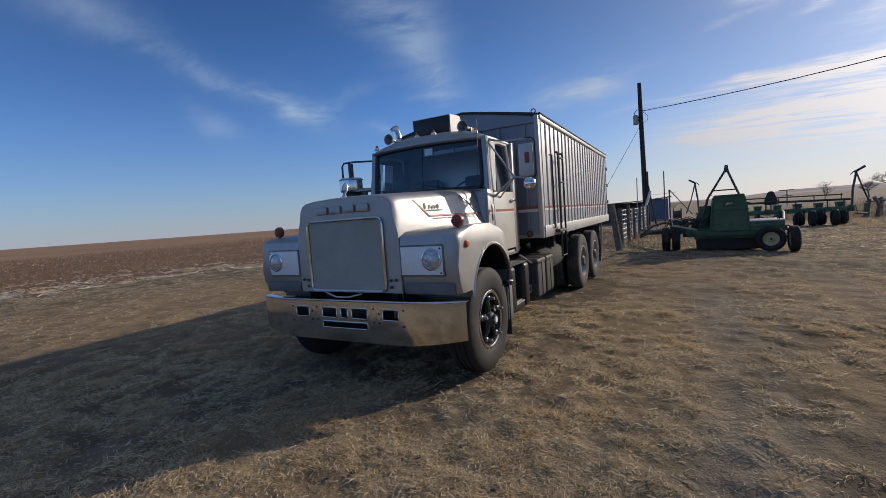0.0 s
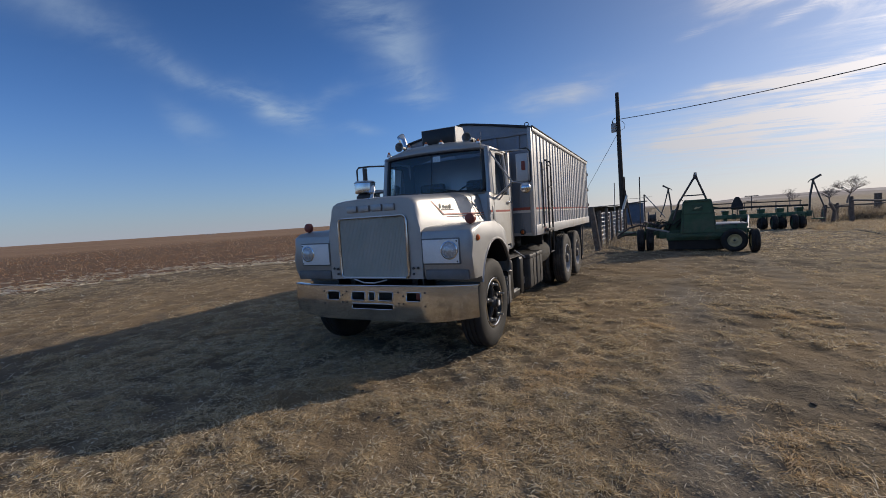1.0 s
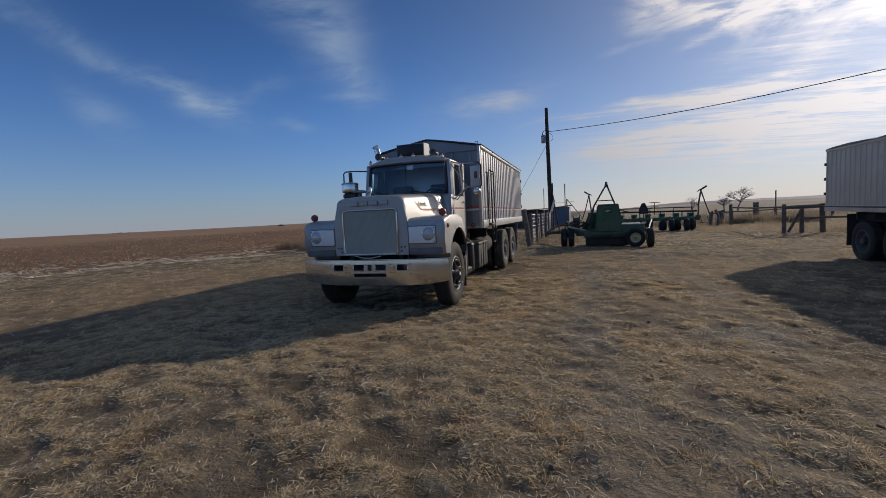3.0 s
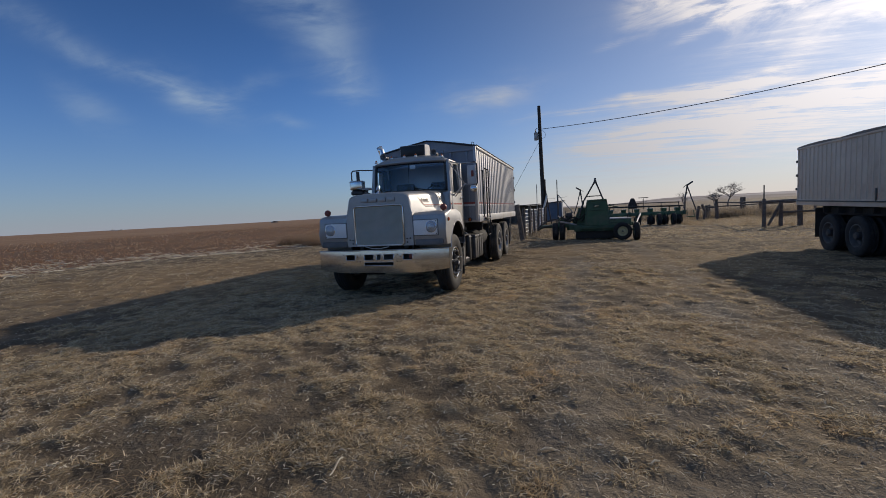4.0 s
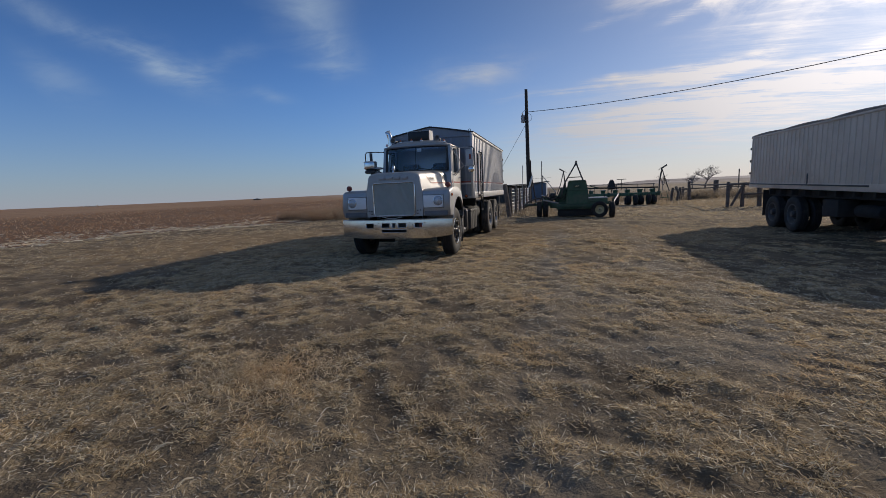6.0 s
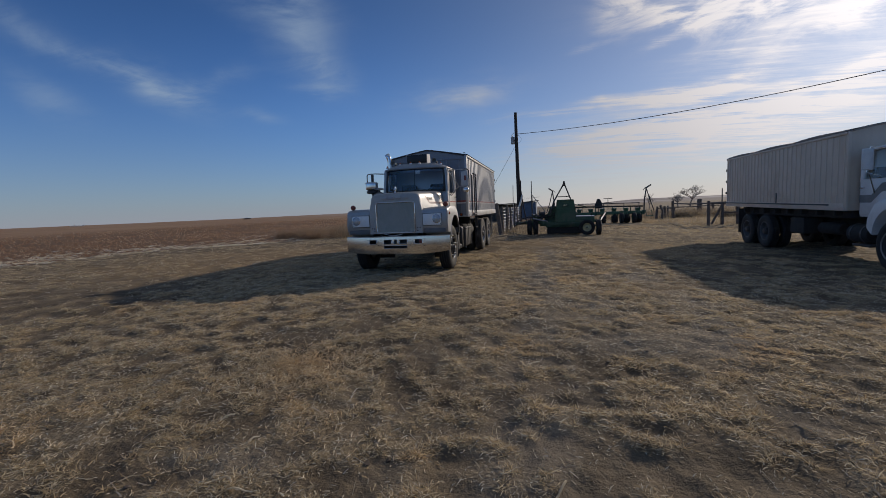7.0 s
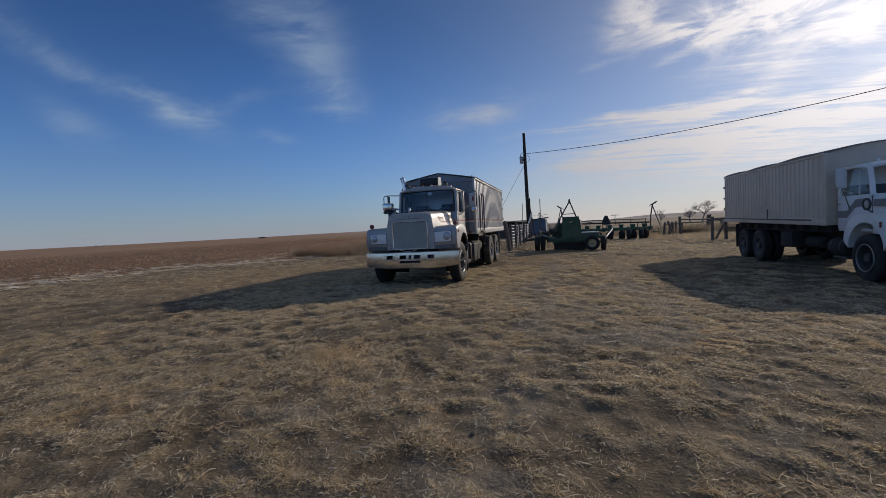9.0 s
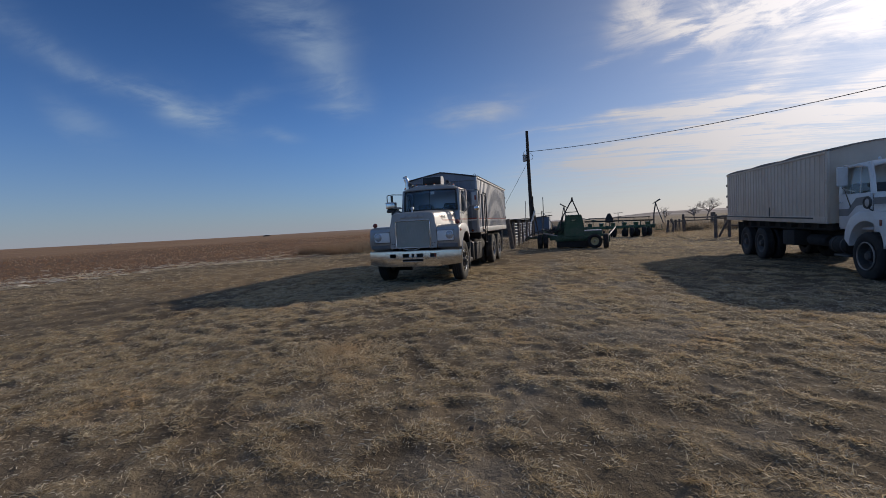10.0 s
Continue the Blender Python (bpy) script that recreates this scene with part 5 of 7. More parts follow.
# flaps added to keep low sun off the ground under the bumper
for s in (-1, 1):
    part("sun_block_flap", cube(s * 0.52, s * 1.13, 1.222, 1.236, 0.20, 1.00, 0.003), MATTEBLACK, silver, "black flap added behind the front wheel to block sun")
part("front_axle", bar([(-0.85, 0.72, 0.5), (-0.6, 0.72, 0.42), (0.6, 0.72, 0.42), (0.85, 0.72, 0.5)], 0.055, 10), BLACK, silver, "black front axle beam")
for y in (5.32, 6.62):
    bm = bar([(-0.8, y, 0.51), (0.8, y, 0.51)], 0.10, 12)
    lathe(bm, [(0, -0.2), (0.16, -0.16), (0.22, 0), (0.16, 0.16), (0, 0.2)], "y", (0, y, 0.51), 20)
    part("rear_axle", bm, BLACK, silver, "black drive axle")
part("engine_block", cube(-0.38, 0.38, 0.25, 1.40, 0.45, 1.30, 0.05), BLACK, silver)
part("oil_pan", cube(-0.45, 0.45, 1.40, 2.6, 0.36, 0.80, 0.05), MATTEBLACK, silver)
for s in (-1, 1):
    at = part("air_tank", lathe(bmesh.new(), [(0, -0.62), (0.18, -0.62), (0.21, -0.57), (0.21, 0.57), (0.18, 0.62), (0, 0.62)], "y", (s * 0.72, 4.08, 0.72), 20), MATTEBLACK, silver, "dark air tank under the box")
    part("tank_hanger", cube(s * 0.72 - 0.2, s * 0.72 + 0.2, 4.02, 4.14, 0.90, 1.12, 0.01), MATTEBLACK, at)
part("hoist_frame", cube(-0.40, 0.40, 3.3, 4.7, 0.42, 1.10, 0.03), MATTEBLACK, silver, "dark hoist between the rails")
part("drive_shaft", bar([(0, 2.6, 0.62), (0, 5.2, 0.52)], 0.06, 10), MATTEBLACK, silver, "dark drive shaft")
for s in (-1, 1):
    part("splash_board", cube(s * 0.56, s * 0.58, 0.02, 1.30, 0.42, 0.95), BLACK, silver, "black inner splash board")
# step box and tanks between the axles
bm = bmesh.new()
box(bm, 0.62, 1.10, 1.36, 1.56, 0.36, 0.90, 0.05, 4)
st = part("step_well", bm, BLACK, silver, "black rounded step well")
part("well_pillar", cube(0.62, 1.10, 1.86, 2.06, 0.36, 0.90, 0.05, 4), BLACK, st)
part("well_back", cube(0.62, 0.84, 1.52, 1.90, 0.36, 0.90, 0.01), MATTEBLACK, st)
part("well_floor", cube(0.80, 1.08, 1.52, 1.90, 0.36, 0.44, 0.01), BLACK, st)
tr = part("step_tread", cube(0.86, 1.085, 1.55, 1.87, 0.44, 0.452, 0.004), STEEL, st, "worn bright tread")
for k in range(4):
    part("tread_slat", cube(0.88 + 0.052 * k, 0.90 + 0.052 * k, 1.56, 1.86, 0.452, 0.466, 0.003), STEEL, tr)
part("well_cover", cube(0.66, 1.08, 1.40, 2.02, 0.90, 0.912, 0.004), DARKSTEEL, st, "worn dark cover plate")
part("side_step", cube(0.92, 1.12, 1.20, 1.35, 0.36, 0.72, 0.012), GREYPLASTIC, silver, "grey ribbed step")
for z in (0.42, 0.50, 0.58, 0.66):
    part("step_rib", cube(0.915, 1.128, 1.19, 1.205, z, z + 0.03, 0.004), GREYPLASTIC, silver)
for y0 in (2.46, 2.90):
    bk = part("battery_box", cube(0.62, 1.085, y0, y0 + 0.40, 0.34, 0.86, 0.045, 4), DUSTBLACK, silver, "dusty black tank with rounded edges")
    part("box_lid", cube(0.615, 1.092, y0 - 0.006, y0 + 0.406, 0.79, 0.87, 0.03, 3), DUSTBLACK, bk)
    part("box_strap", cube(0.61, 1.094, y0 + 0.19, y0 + 0.22, 0.335, 0.876, 0.03, 3), DARKSTEEL, bk, "dark steel strap")
part("step_bracket", bar([(0.98, 2.02, 0.44), (0.98, 2.46, 0.44), (0.98, 2.46, 0.52), (0.98, 2.02, 0.52), (0.98, 2.02, 0.44)], 0.014, 6), STEEL, silver, "bright step bracket")
part("brace_rod", bar([(0.9, 2.30, 0.95), (1.02, 2.42, 0.83)], 0.012, 6), STEEL, silver)
part("far_tank", lathe(bmesh.new(), [(0, -0.5), (0.27, -0.5), (0.29, -0.47), (0.29, 0.47), (0.27, 0.5), (0, 0.5)], "y", (-0.82, 2.4, 0.62), 28), STEEL, silver, "round metal fuel tank")
# upright exhaust with a cut-back chrome tip
bm = bmesh.new()
tube(bm, [(-1.03, 2.58, 0.95), (-1.03, 2.58, 2.62), (-1.035, 2.58, 2.76), (-1.06, 2.58, 2.87), (-1.10, 2.58, 2.95)], [0.062, 0.062, 0.062, 0.064, 0.07], 16, False)
ex = part("exhaust_stack", bm, BRIGHT, silver, "chrome upright exhaust with curved tip")
so = ex.modifiers.new("thick", "SOLIDIFY")
so.thickness = 0.006
part("muffler", lathe(bmesh.new(), [(0.06, 1.25), (0.10, 1.30), (0.10, 2.15), (0.06, 2.2)], "z", (-1.03, 2.58, 0), 20), STEEL, ex, "grey muffler")


# ---- white cab grain truck ----
white_truck = thing("farm_truck", "white cab farm truck with faded tan corrugated grain box", "truck", pose(10.83, 2.62, -0.235, 0, 0, -0.2))
t = white_truck
W0, W1, WW, WZ0, WZ1 = 0.0, 7.05, 1.165, 1.185, 2.915
wbx = build_grain_box(t, W0, W1, WW, WZ0, WZ1, TAN, TAN, 30, False, 0.19)
wbx.rotation_euler = (radians(0.8), 0, 0)
build_tarp(wbx, W0 + 0.04, W1, WW, WZ1, 0.17, TANTARP, 3, 0.10, "faded brown tarp sagging over bows", 1.8, 0.045)
part("side_ledge", cube(-WW - 0.05, -WW, 0.55, W1, WZ0 + 0.11, WZ0 + 0.145, 0.006), DARKSTEEL, wbx, "dark ledge along the lower rail")
part("latch", cube(-WW - 0.035, -WW - 0.02, 3.10, 3.16, 1.33, 1.62, 0.006), DARKSTEEL, wbx, "dark rusted latch")
chassis(t, -3.0, 6.9, MATTEBLACK)
for s in (-1, 1):
    for y in (3.95, 5.25):
        disc_wheel(t, (s * 1.03, y, 0.51), s, rubber=RUBBER, paint=DULLRIM)
    disc_wheel(t, (s * 0.98, -1.42, 0.51), s, dual=False, rubber=RUBBER, w=0.28, paint=DARKSTEEL)
    part("rim_ring", bar([(s * 1.125, -1.42 + 0.29 * math.cos(q), 0.51 + 0.29 * math.sin(q)) for q in np.linspace(0, 6.2832, 33)], 0.014, 6), STEEL, t, "pale worn rim edge")
    part("mudflap", cube(s * 1.14, s * 0.55, 5.95, 5.965, 0.35, 1.2, 0.003), MATTEBLACK, t, "black rubber mudflap")
for y in (3.95, 5.25, -1.42):
    part("axle", bar([(-0.85, y, 0.51), (0.85, y, 0.51)], 0.09, 12), BLACK, t, "black axle")
part("engine_block", cube(-0.4, 0.4, -2.7, -0.6, 0.6, 1.3, 0.05), BLACK, t)
# cab
CW, CF, CR = 0.99, -1.35, -0.14
shell = bmesh.new()
box(shell, -CW + 0.03, CW - 0.03, CR - 0.05, CR, 1.10, 2.50, 0.03)
box(shell, -CW + 0.03, CW - 0.03, CF, CR, 1.05, 1.12, 0.02)
box(shell, -CW + 0.06, CW - 0.06, CF - 0.02, CF + 0.05, 1.10, 1.86, 0.02)
wcab = part("cab_shell", shell, WHITEPAINT, t, "white painted cab shell")
rows = []
for y, zc, k in ((CF + 0.20, 2.50, 0.93), (CF + 0.26, 2.55, 0.95), (CF + 0.5, 2.585, 0.96), (CR - 0.2, 2.585, 0.96), (CR + 0.0, 2.54, 0.95), (CR + 0.03, 2.47, 0.94)):
    rows.append([(x * CW * k, y, zc - 0.09 * abs(x) ** 4) for x in np.linspace(-1, 1, 15)])
rf = part("roof", loft(bmesh.new(), rows, ends=False), WHITEPAINT, wcab, "white cab roof", 50)
so = rf.modifiers.new("thick", "SOLIDIFY")
so.thickness = 0.05
for s in (-1, 1):
    part("pillar", bar([(s * 0.93, CF + 0.02, 1.82), (s * 0.89, CF + 0.13, 2.15), (s * 0.87, CF + 0.25, 2.50)], 0.05, 10), WHITEPAINT, wcab)
    part("rear_pillar", bar([(s * 0.94, CR - 0.06, 1.80), (s * 0.90, CR - 0.07, 2.47)], 0.06, 10), WHITEPAINT, wcab)
bm = bmesh.new()
loft(bm, [[(x * (0.90 - 0.03 * v), CF + 0.0 + 0.22 * v + 0.05 * x * x, 1.85 + 0.62 * v) for x in np.linspace(-1, 1, 9)] for v in (0, 0.5, 1)], ends=False)
g = outward(part("windscreen", bm, GLASS, wcab, "dark windscreen", 60), (0, -0.7, 2.0))
g.visible_shadow = False
for s in (-1, 1):
    X = s * CW
    door = part("door", prism(bmesh.new(), [(CF + 0.04, 1.36), (CF + 0.40, 1.10), (CR - 0.05, 1.10), (CR - 0.05, 1.86), (CF + 0.04, 1.86)], "x", X - s * 0.06, X + s * 0.004, 0.014), WHITEPAINT, wcab, "white door")
    bm = bmesh.new()
    q = [bm.verts.new((X - s * (0.03 + 0.06 * (z - 1.86) / 0.6), y, z)) for y, z in ((CF + 0.06, 1.87), (CR - 0.09, 1.87), (CR - 0.10, 2.44), (CF + 0.28, 2.44))]
    bm.faces.new(q)
    g = outward(part("door_glass", bm, GLASS, door, "", 0), (0, -0.7, 2.0))
    g.visible_shadow = False
    part("quarter_bar", bar([(X - s * 0.03, CF + 0.42, 1.87), (X - s * 0.085, CF + 0.47, 2.44)], 0.014, 6), WHITEPAINT, door)
    # grey stripe that steps up from the door to the hood
    bm = bmesh.new()
    pts = [(CR - 0.05, 1.52, 1.36), (CR - 0.42, 1.52, 1.36), (CR - 0.72, 1.76, 1.58), (CF + 0.05, 1.78, 1.62)]
    hi = [bm.verts.new((X + s * 0.007, y, a)) for y, a, b in pts]
    lo = [bm.verts.new((X + s * 0.007, y, b)) for y, a, b in pts]
    for k in range(3):
        bm.faces.new((lo[k], lo[k + 1], hi[k + 1], hi[k]))
    part("stripe", bm, GREYSTRIPE, door, "grey stepped stripe")
    part("door_handle", box(bmesh.new(), min(X, X + s * 0.04), max(X, X + s * 0.04), CR - 0.20, CR - 0.08, 1.66, 1.69, 0.008), BRIGHT, door)
    # mirror on a frame beside the door
    mr = part("mirror", cube(X + s * 0.13, X + s * 0.34, CF + 0.52, CF + 0.57, 2.03, 2.47, 0.03, 3), WHITEPAINT, t, "tall white mirror")
    bm = bmesh.new()
    tube(bm, [(X - s * 0.05, CF + 0.35, 2.42), (X + s * 0.20, CF + 0.54, 2.50), (X + s * 0.24, CF + 0.55, 2.0), (X + s * 0.16, CF + 0.60, 1.95), (X, CF + 0.70, 1.55)], 0.013, 8)
    tube(bm, [(X, CF + 0.55, 1.90), (X + s * 0.22, CF + 0.55, 1.98)], 0.012, 8)
    part("mirror_arm", bm, BRIGHT, mr, "bright mirror tube")
part("seat", cube(-0.8, 0.8, CR - 0.55, CR - 0.08, 1.15, 1.60, 0.06), SEAT, wcab, "dark bench seat")
part("seat_back", cube(-0.8, 0.8, CR - 0.20, CR - 0.07, 1.60, 2.1, 0.05), SEAT, wcab)
part("dashboard", cube(-0.85, 0.85, CF + 0.06, CF + 0.3, 1.55, 1.84, 0.04), SEAT, wcab)
# hood and fenders forward of the cab
bm = bmesh.new()
rows = []
for k in range(9):
    f = k / 8
    y = CF - 0.01 - 1.75 * f
    wt, zt = 0.93 - 0.10 * f, 1.86 - 0.10 * f - 0.05 * f ** 6
    half = [(0, zt), (wt * 0.6, zt - 0.01), (wt * 0.88, zt - 0.05), (wt, zt - 0.14), (wt + 0.02, 1.45), (wt + 0.02, 0.95)]
    rows.append([(-x, y, z) for x, z in reversed(half[1:])] + [(x, y, z) for x, z in half])
loft(bm, rows)
wh = part("hood", bm, WHITEPAINT, t, "white sloping hood", 40)
for s in (-1, 1):
    arch = [(-1.42 + 0.58 * math.cos(radians(a)), 0.70 + 0.56 * math.sin(radians(a))) for a in range(0, 181, 12)]
    outline = [(-0.68, 0.84), (-0.70, 1.10), (-0.86, 1.34), (-1.15, 1.46), (-1.7, 1.46), (-2.4, 1.42), (-3.0, 1.36), (-3.12, 1.28), (-3.12, 0.85), (-2.10, 0.85)] + list(reversed(arch))
    fb_ = prism(bmesh.new(), outline, "x", s * 0.70, s * 1.13)
    edge = [e for e in fb_.edges if all(abs(abs(v.co.x) - 1.13) < 1e-4 for v in e.verts) and max(v.co.z for v in e.verts) > 1.3]
    bmesh.ops.bevel(fb_, geom=edge, offset=0.05, segments=3, affect="EDGES", profile=0.5)
    part("fender", fb_, WHITEPAINT, t, "white flared front fender", 42)
    rim_ = part("round_mirror", lathe(bmesh.new(), [(0.0, s * 0.022), (0.05, s * 0.018), (0.085, s * 0.008), (0.088, -s * 0.02), (0, -s * 0.035)], "x", (s * 1.19, -1.62, 1.64), 24), ALUBAND, t, "round fender mirror in a dark ring")
    part("mirror_ring", bar([(s * 1.195, -1.62 + 0.108 * math.cos(a), 1.64 + 0.108 * math.sin(a)) for a in np.linspace(0, 6.2832, 25)], 0.024, 8), DARKSTEEL, rim_)
    part("mirror_post", bar([(s * 1.18, -1.62, 1.53), (s * 1.05, -1.62, 1.42)], 0.012, 6), DARKSTEEL, rim_)
    part("side_lamp", cube(s * 1.13, s * 1.15, -1.95, -1.90, 1.16, 1.28, 0.006), REDLENS, t)
    bm = bmesh.new()
    q = [bm.verts.new((s * (0.965 - 0.055 * (k / 3)), CF - 0.05 - 0.9 * k / 3, z)) for k in range(4) for z in (1.60, 1.74)]
    for k in range(3):
        bm.faces.new((q[2 * k], q[2 * k + 2], q[2 * k + 3], q[2 * k + 1]))
    part("stripe", bm, GREYSTRIPE, wh, "grey hood stripe")
part("hoist", cube(-0.42, 0.42, 0.5, 2.9, 0.55, 1.16, 0.03), MATTEBLACK, t, "dark hoist between the rails")
part("sub_frame", cube(-0.95, 0.95, 0.15, 5.9, 1.0, 1.20, 0.02), MATTEBLACK, t, "dark cross sills under the box")
for y in np.linspace(0.5, 5.6, 8):
    part("sill", cube(-1.10, 1.10, y - 0.04, y + 0.04, 1.06, 1.18 + 0.012 * y, 0.008), MATTEBLACK, t)
part("air_tank", lathe(bmesh.new(), [(0, -0.45), (0.13, -0.45), (0.15, -0.42), (0.15, 0.42), (0.13, 0.45), (0, 0.45)], "y", (-0.72, 1.2, 0.72), 20), MATTEBLACK, t, "dark air tank")
part("tool_box", cube(-1.05, -0.60, 1.9, 2.6, 0.55, 0.98, 0.03), MATTEBLACK, t, "dark tool box")
part("bumper", cube(-1.18, 1.18, -3.34, -3.22, 0.55, 0.82, 0.03), WHITEPAINT, t, "pale straight bumper")
part("grille", cube(-0.62, 0.62, -3.16, -3.10, 0.95, 1.60, 0.02), DARKSTEEL, t, "dark grille")
part("fuel_tank", lathe(bmesh.new(), [(0, -0.34), (0.19, -0.34), (0.21, -0.31), (0.21, 0.31), (0.19, 0.34), (0, 0.34)], "y", (-0.86, -0.22, 0.68), 24), MATTEBLACK, t, "dark round fuel tank")
for y in (-0.40, -0.04):
    part("tank_strap", lathe(bmesh.new(), [(0.212, -0.025), (0.220, -0.025), (0.220, 0.025), (0.212, 0.025)], "y", (-0.86, y, 0.68), 24), DARKSTEEL, t, "grey tank strap")
part("step", cube(-1.08, -0.7, -0.72, -0.15, 0.42, 0.47, 0.01), DARKSTEEL, t)
for x in (-0.6, -0.3, 0, 0.3, 0.6):
    part("clearance_lamp", lathe(bmesh.new(), [(0.03, 0), (0.028, 0.03), (0.01, 0.05), (0, 0.05)], "z", (x, CF + 0.45, 2.575), 12), LAMPPANEL, t)


# ---- green grain drill ----
drill = thing("grain_drill", "faded green grain drill with seed hopper parked on soil", "farm implement", pose(-0.04, 0.0, -0.02))
t = drill
rows = [[(3.40, y, 0.60), (4.35, y, 0.58), (4.36, y, 0.82), (4.31, y, 1.30), (4.25, y, 1.56), (4.20, y, 1.585), (3.56, y, 1.585), (3.50, y, 1.55), (3.45, y, 1.20)] for y in (11.62, 12.36)]
hp = part("hopper", loft(bmesh.new(), rows, ring=True), GREEN, t, "faded green seed hopper", 25)
part("hopper_lid", cube(3.53, 4.24, 11.60, 12.39, 1.583, 1.612, 0.012), GREEN, hp, "green hinged lid")
part("lid_lip", cube(3.52, 4.25, 11.592, 11.606, 1.545, 1.59, 0.004), DARKGREEN, hp, "rolled lid edge")
for z in (1.17,):
    part("hopper_rib", cube(3.45, 4.345, 11.604, 11.625, z, z + 0.022, 0.004), DARKGREEN, hp)
for x in (3.49, 4.30):
    part("hopper_edge", bar([(x - 0.03 if x < 4 else x + 0.04, 11.612, 0.62), (x, 11.612, 1.20), (x + 0.02 if x < 4 else x - 0.05, 11.612, 1.55)], 0.012, 6), DARKGREEN, hp, "folded sheet edge")
ep = part("emblem_plate", cube(3.73, 4.02, 11.606, 11.617, 1.27, 1.46, 0.004), DARKGREEN, hp, "dark square plate")
part("emblem", prism(bmesh.new(), [(3.78, 1.325), (3.84, 1.395), (3.90, 1.37), (3.98, 1.395), (3.93, 1.345), (3.86, 1.335), (3.83, 1.315)], "y", 11.600, 11.605), YELLOW, ep, "pale plain emblem")
part("side_hopper", prism(bmesh.new(), [(3.42, 0.60), (2.97, 0.64), (2.99, 0.78), (3.17, 1.24), (3.24, 1.27), (3.44, 1.27)], "y", 12.0, 12.5, 0.015), DARKGREEN, t, "sloping green side hopper")
part("hopper_hinge", bar([(3.50, 12.0, 1.60), (3.42, 12.0, 1.66), (3.34, 12.0, 1.28)], 0.016, 6), DARKSTEEL, t, "bent lid prop")
part("rear_hopper", cube(3.16, 3.48, 12.1, 12.65, 0.66, 1.32, 0.03), DARKGREEN, t, "dark green secondary box")
part("skirt", cube(3.00, 5.10, 11.66, 11.72, 0.36, 0.60, 0.01), DARKGREEN, t, "dark green lower panel")
# added dark sheet closes the gap, standing for shade beneath the hopper
part("shade_panel", cube(3.05, 4.75, 11.74, 11.80, 0.06, 0.40, 0.01), MATTEBLACK, t, "dark sheet standing for shade under the drill")
part("rear_skirt", cube(3.05, 5.10, 12.30, 12.34, 0.22, 0.60, 0.01), DARKGREEN, t)
dk = part("seed_box", cube(4.34, 5.14, 11.60, 12.95, 0.56, 0.805, 0.02), GREEN, t, "low green box")
part("box_seam", cube(4.36, 5.13, 11.588, 11.602, 0.67, 0.69, 0.004), DARKGREEN, dk)
for x in (4.52, 4.86):
    part("lid_latch", cube(x - 0.02, x + 0.02, 11.585, 11.605, 0.74, 0.81, 0.005), DARKSTEEL, dk, "small lid latch")
part("box_lid", cube(4.33, 5.15, 11.59, 12.96, 0.803, 0.84, 0.012), STEEL, dk, "dusty pale grey lid")
part("lid_handle", bar([(5.02, 11.66, 0.84), (5.02, 11.66, 0.97), (5.02, 11.9, 0.97), (5.02, 11.9, 0.84)], 0.012, 6), BLACK, dk)
part("frame_beam", cube(2.35, 5.30, 11.95, 12.10, 0.52, 0.66, 0.01), DARKGREEN, t, "green tool bar")
part("front_beam", cube(3.30, 5.10, 11.58, 11.68, 0.44, 0.56, 0.01), DARKGREEN, t)
part("lower_frame", cube(2.9, 4.6, 12.3, 12.42, 0.42, 0.54, 0.01), DARKGREEN, t)
part("side_frame", cube(2.80, 3.10, 11.80, 12.40, 0.42, 0.66, 0.02), DARKGREEN, t, "dark green folded wing frame")
part("side_arm", bar([(1.50, 12.1, 0.50), (1.68, 12.1, 0.66), (1.90, 12.1, 0.80), (2.20, 12.1, 0.88), (2.40, 12.1, 0.84)], 0.034, 8), DARKSTEEL, t, "curved dark steel arm")
part("side_arm", bar([(1.46, 12.6, 0.42), (1.75, 12.5, 0.55), (2.10, 12.4, 0.62), (2.85, 12.3, 0.60)], 0.032, 8), DARKSTEEL, t)
part("frame_channel", cube(1.95, 3.0, 12.70, 12.80, 0.55, 0.65, 0.01), DARKGREEN, t, "square frame tube")
for x in (2.1, 2.45, 2.85):
    part("frame_tie", bar([(x, 11.95, 0.60), (x + 0.05, 12.4, 0.64), (x, 12.75, 0.60)], 0.032, 6), DARKGREEN, t)
cy = part("lift_cylinder", bar([(2.50, 11.95, 0.95), (2.86, 12.0, 0.80)], 0.045, 10), DARKSTEEL, t, "hydraulic lift cylinder")
part("cylinder_rod", bar([(2.36, 11.93, 1.01), (2.50, 11.95, 0.95)], 0.022, 8), BRIGHT, cy, "bright piston rod")
for k in range(5):
    part("hose", bar([(2.45 + 0.08 * k, 11.98, 0.82), (2.52 + 0.09 * k, 11.90, 1.02 + 0.04 * math.sin(k * 2.2)), (2.72 + 0.09 * k, 11.95, 0.94), (2.86 + 0.08 * k, 12.05, 0.74)], 0.013, 6), BLACK, t, "looped black hose")
gang = part("press_wheel", lathe(bmesh.new(), [(0.06, -0.035), (0.15, -0.035), (0.17, -0.02), (0.17, 0.02), (0.15, 0.035), (0.06, 0.035)], "x", seg=18), RUBBER, t, "narrow black press wheel", 40, (3.15, 12.6, 0.17))
for k in range(1, 12):
    again(gang, (3.15 + 0.145 * k, 12.6, 0.17))
part("press_axle", bar([(3.05, 12.6, 0.17), (4.85, 12.6, 0.17)], 0.025, 8), DARKSTEEL, t)
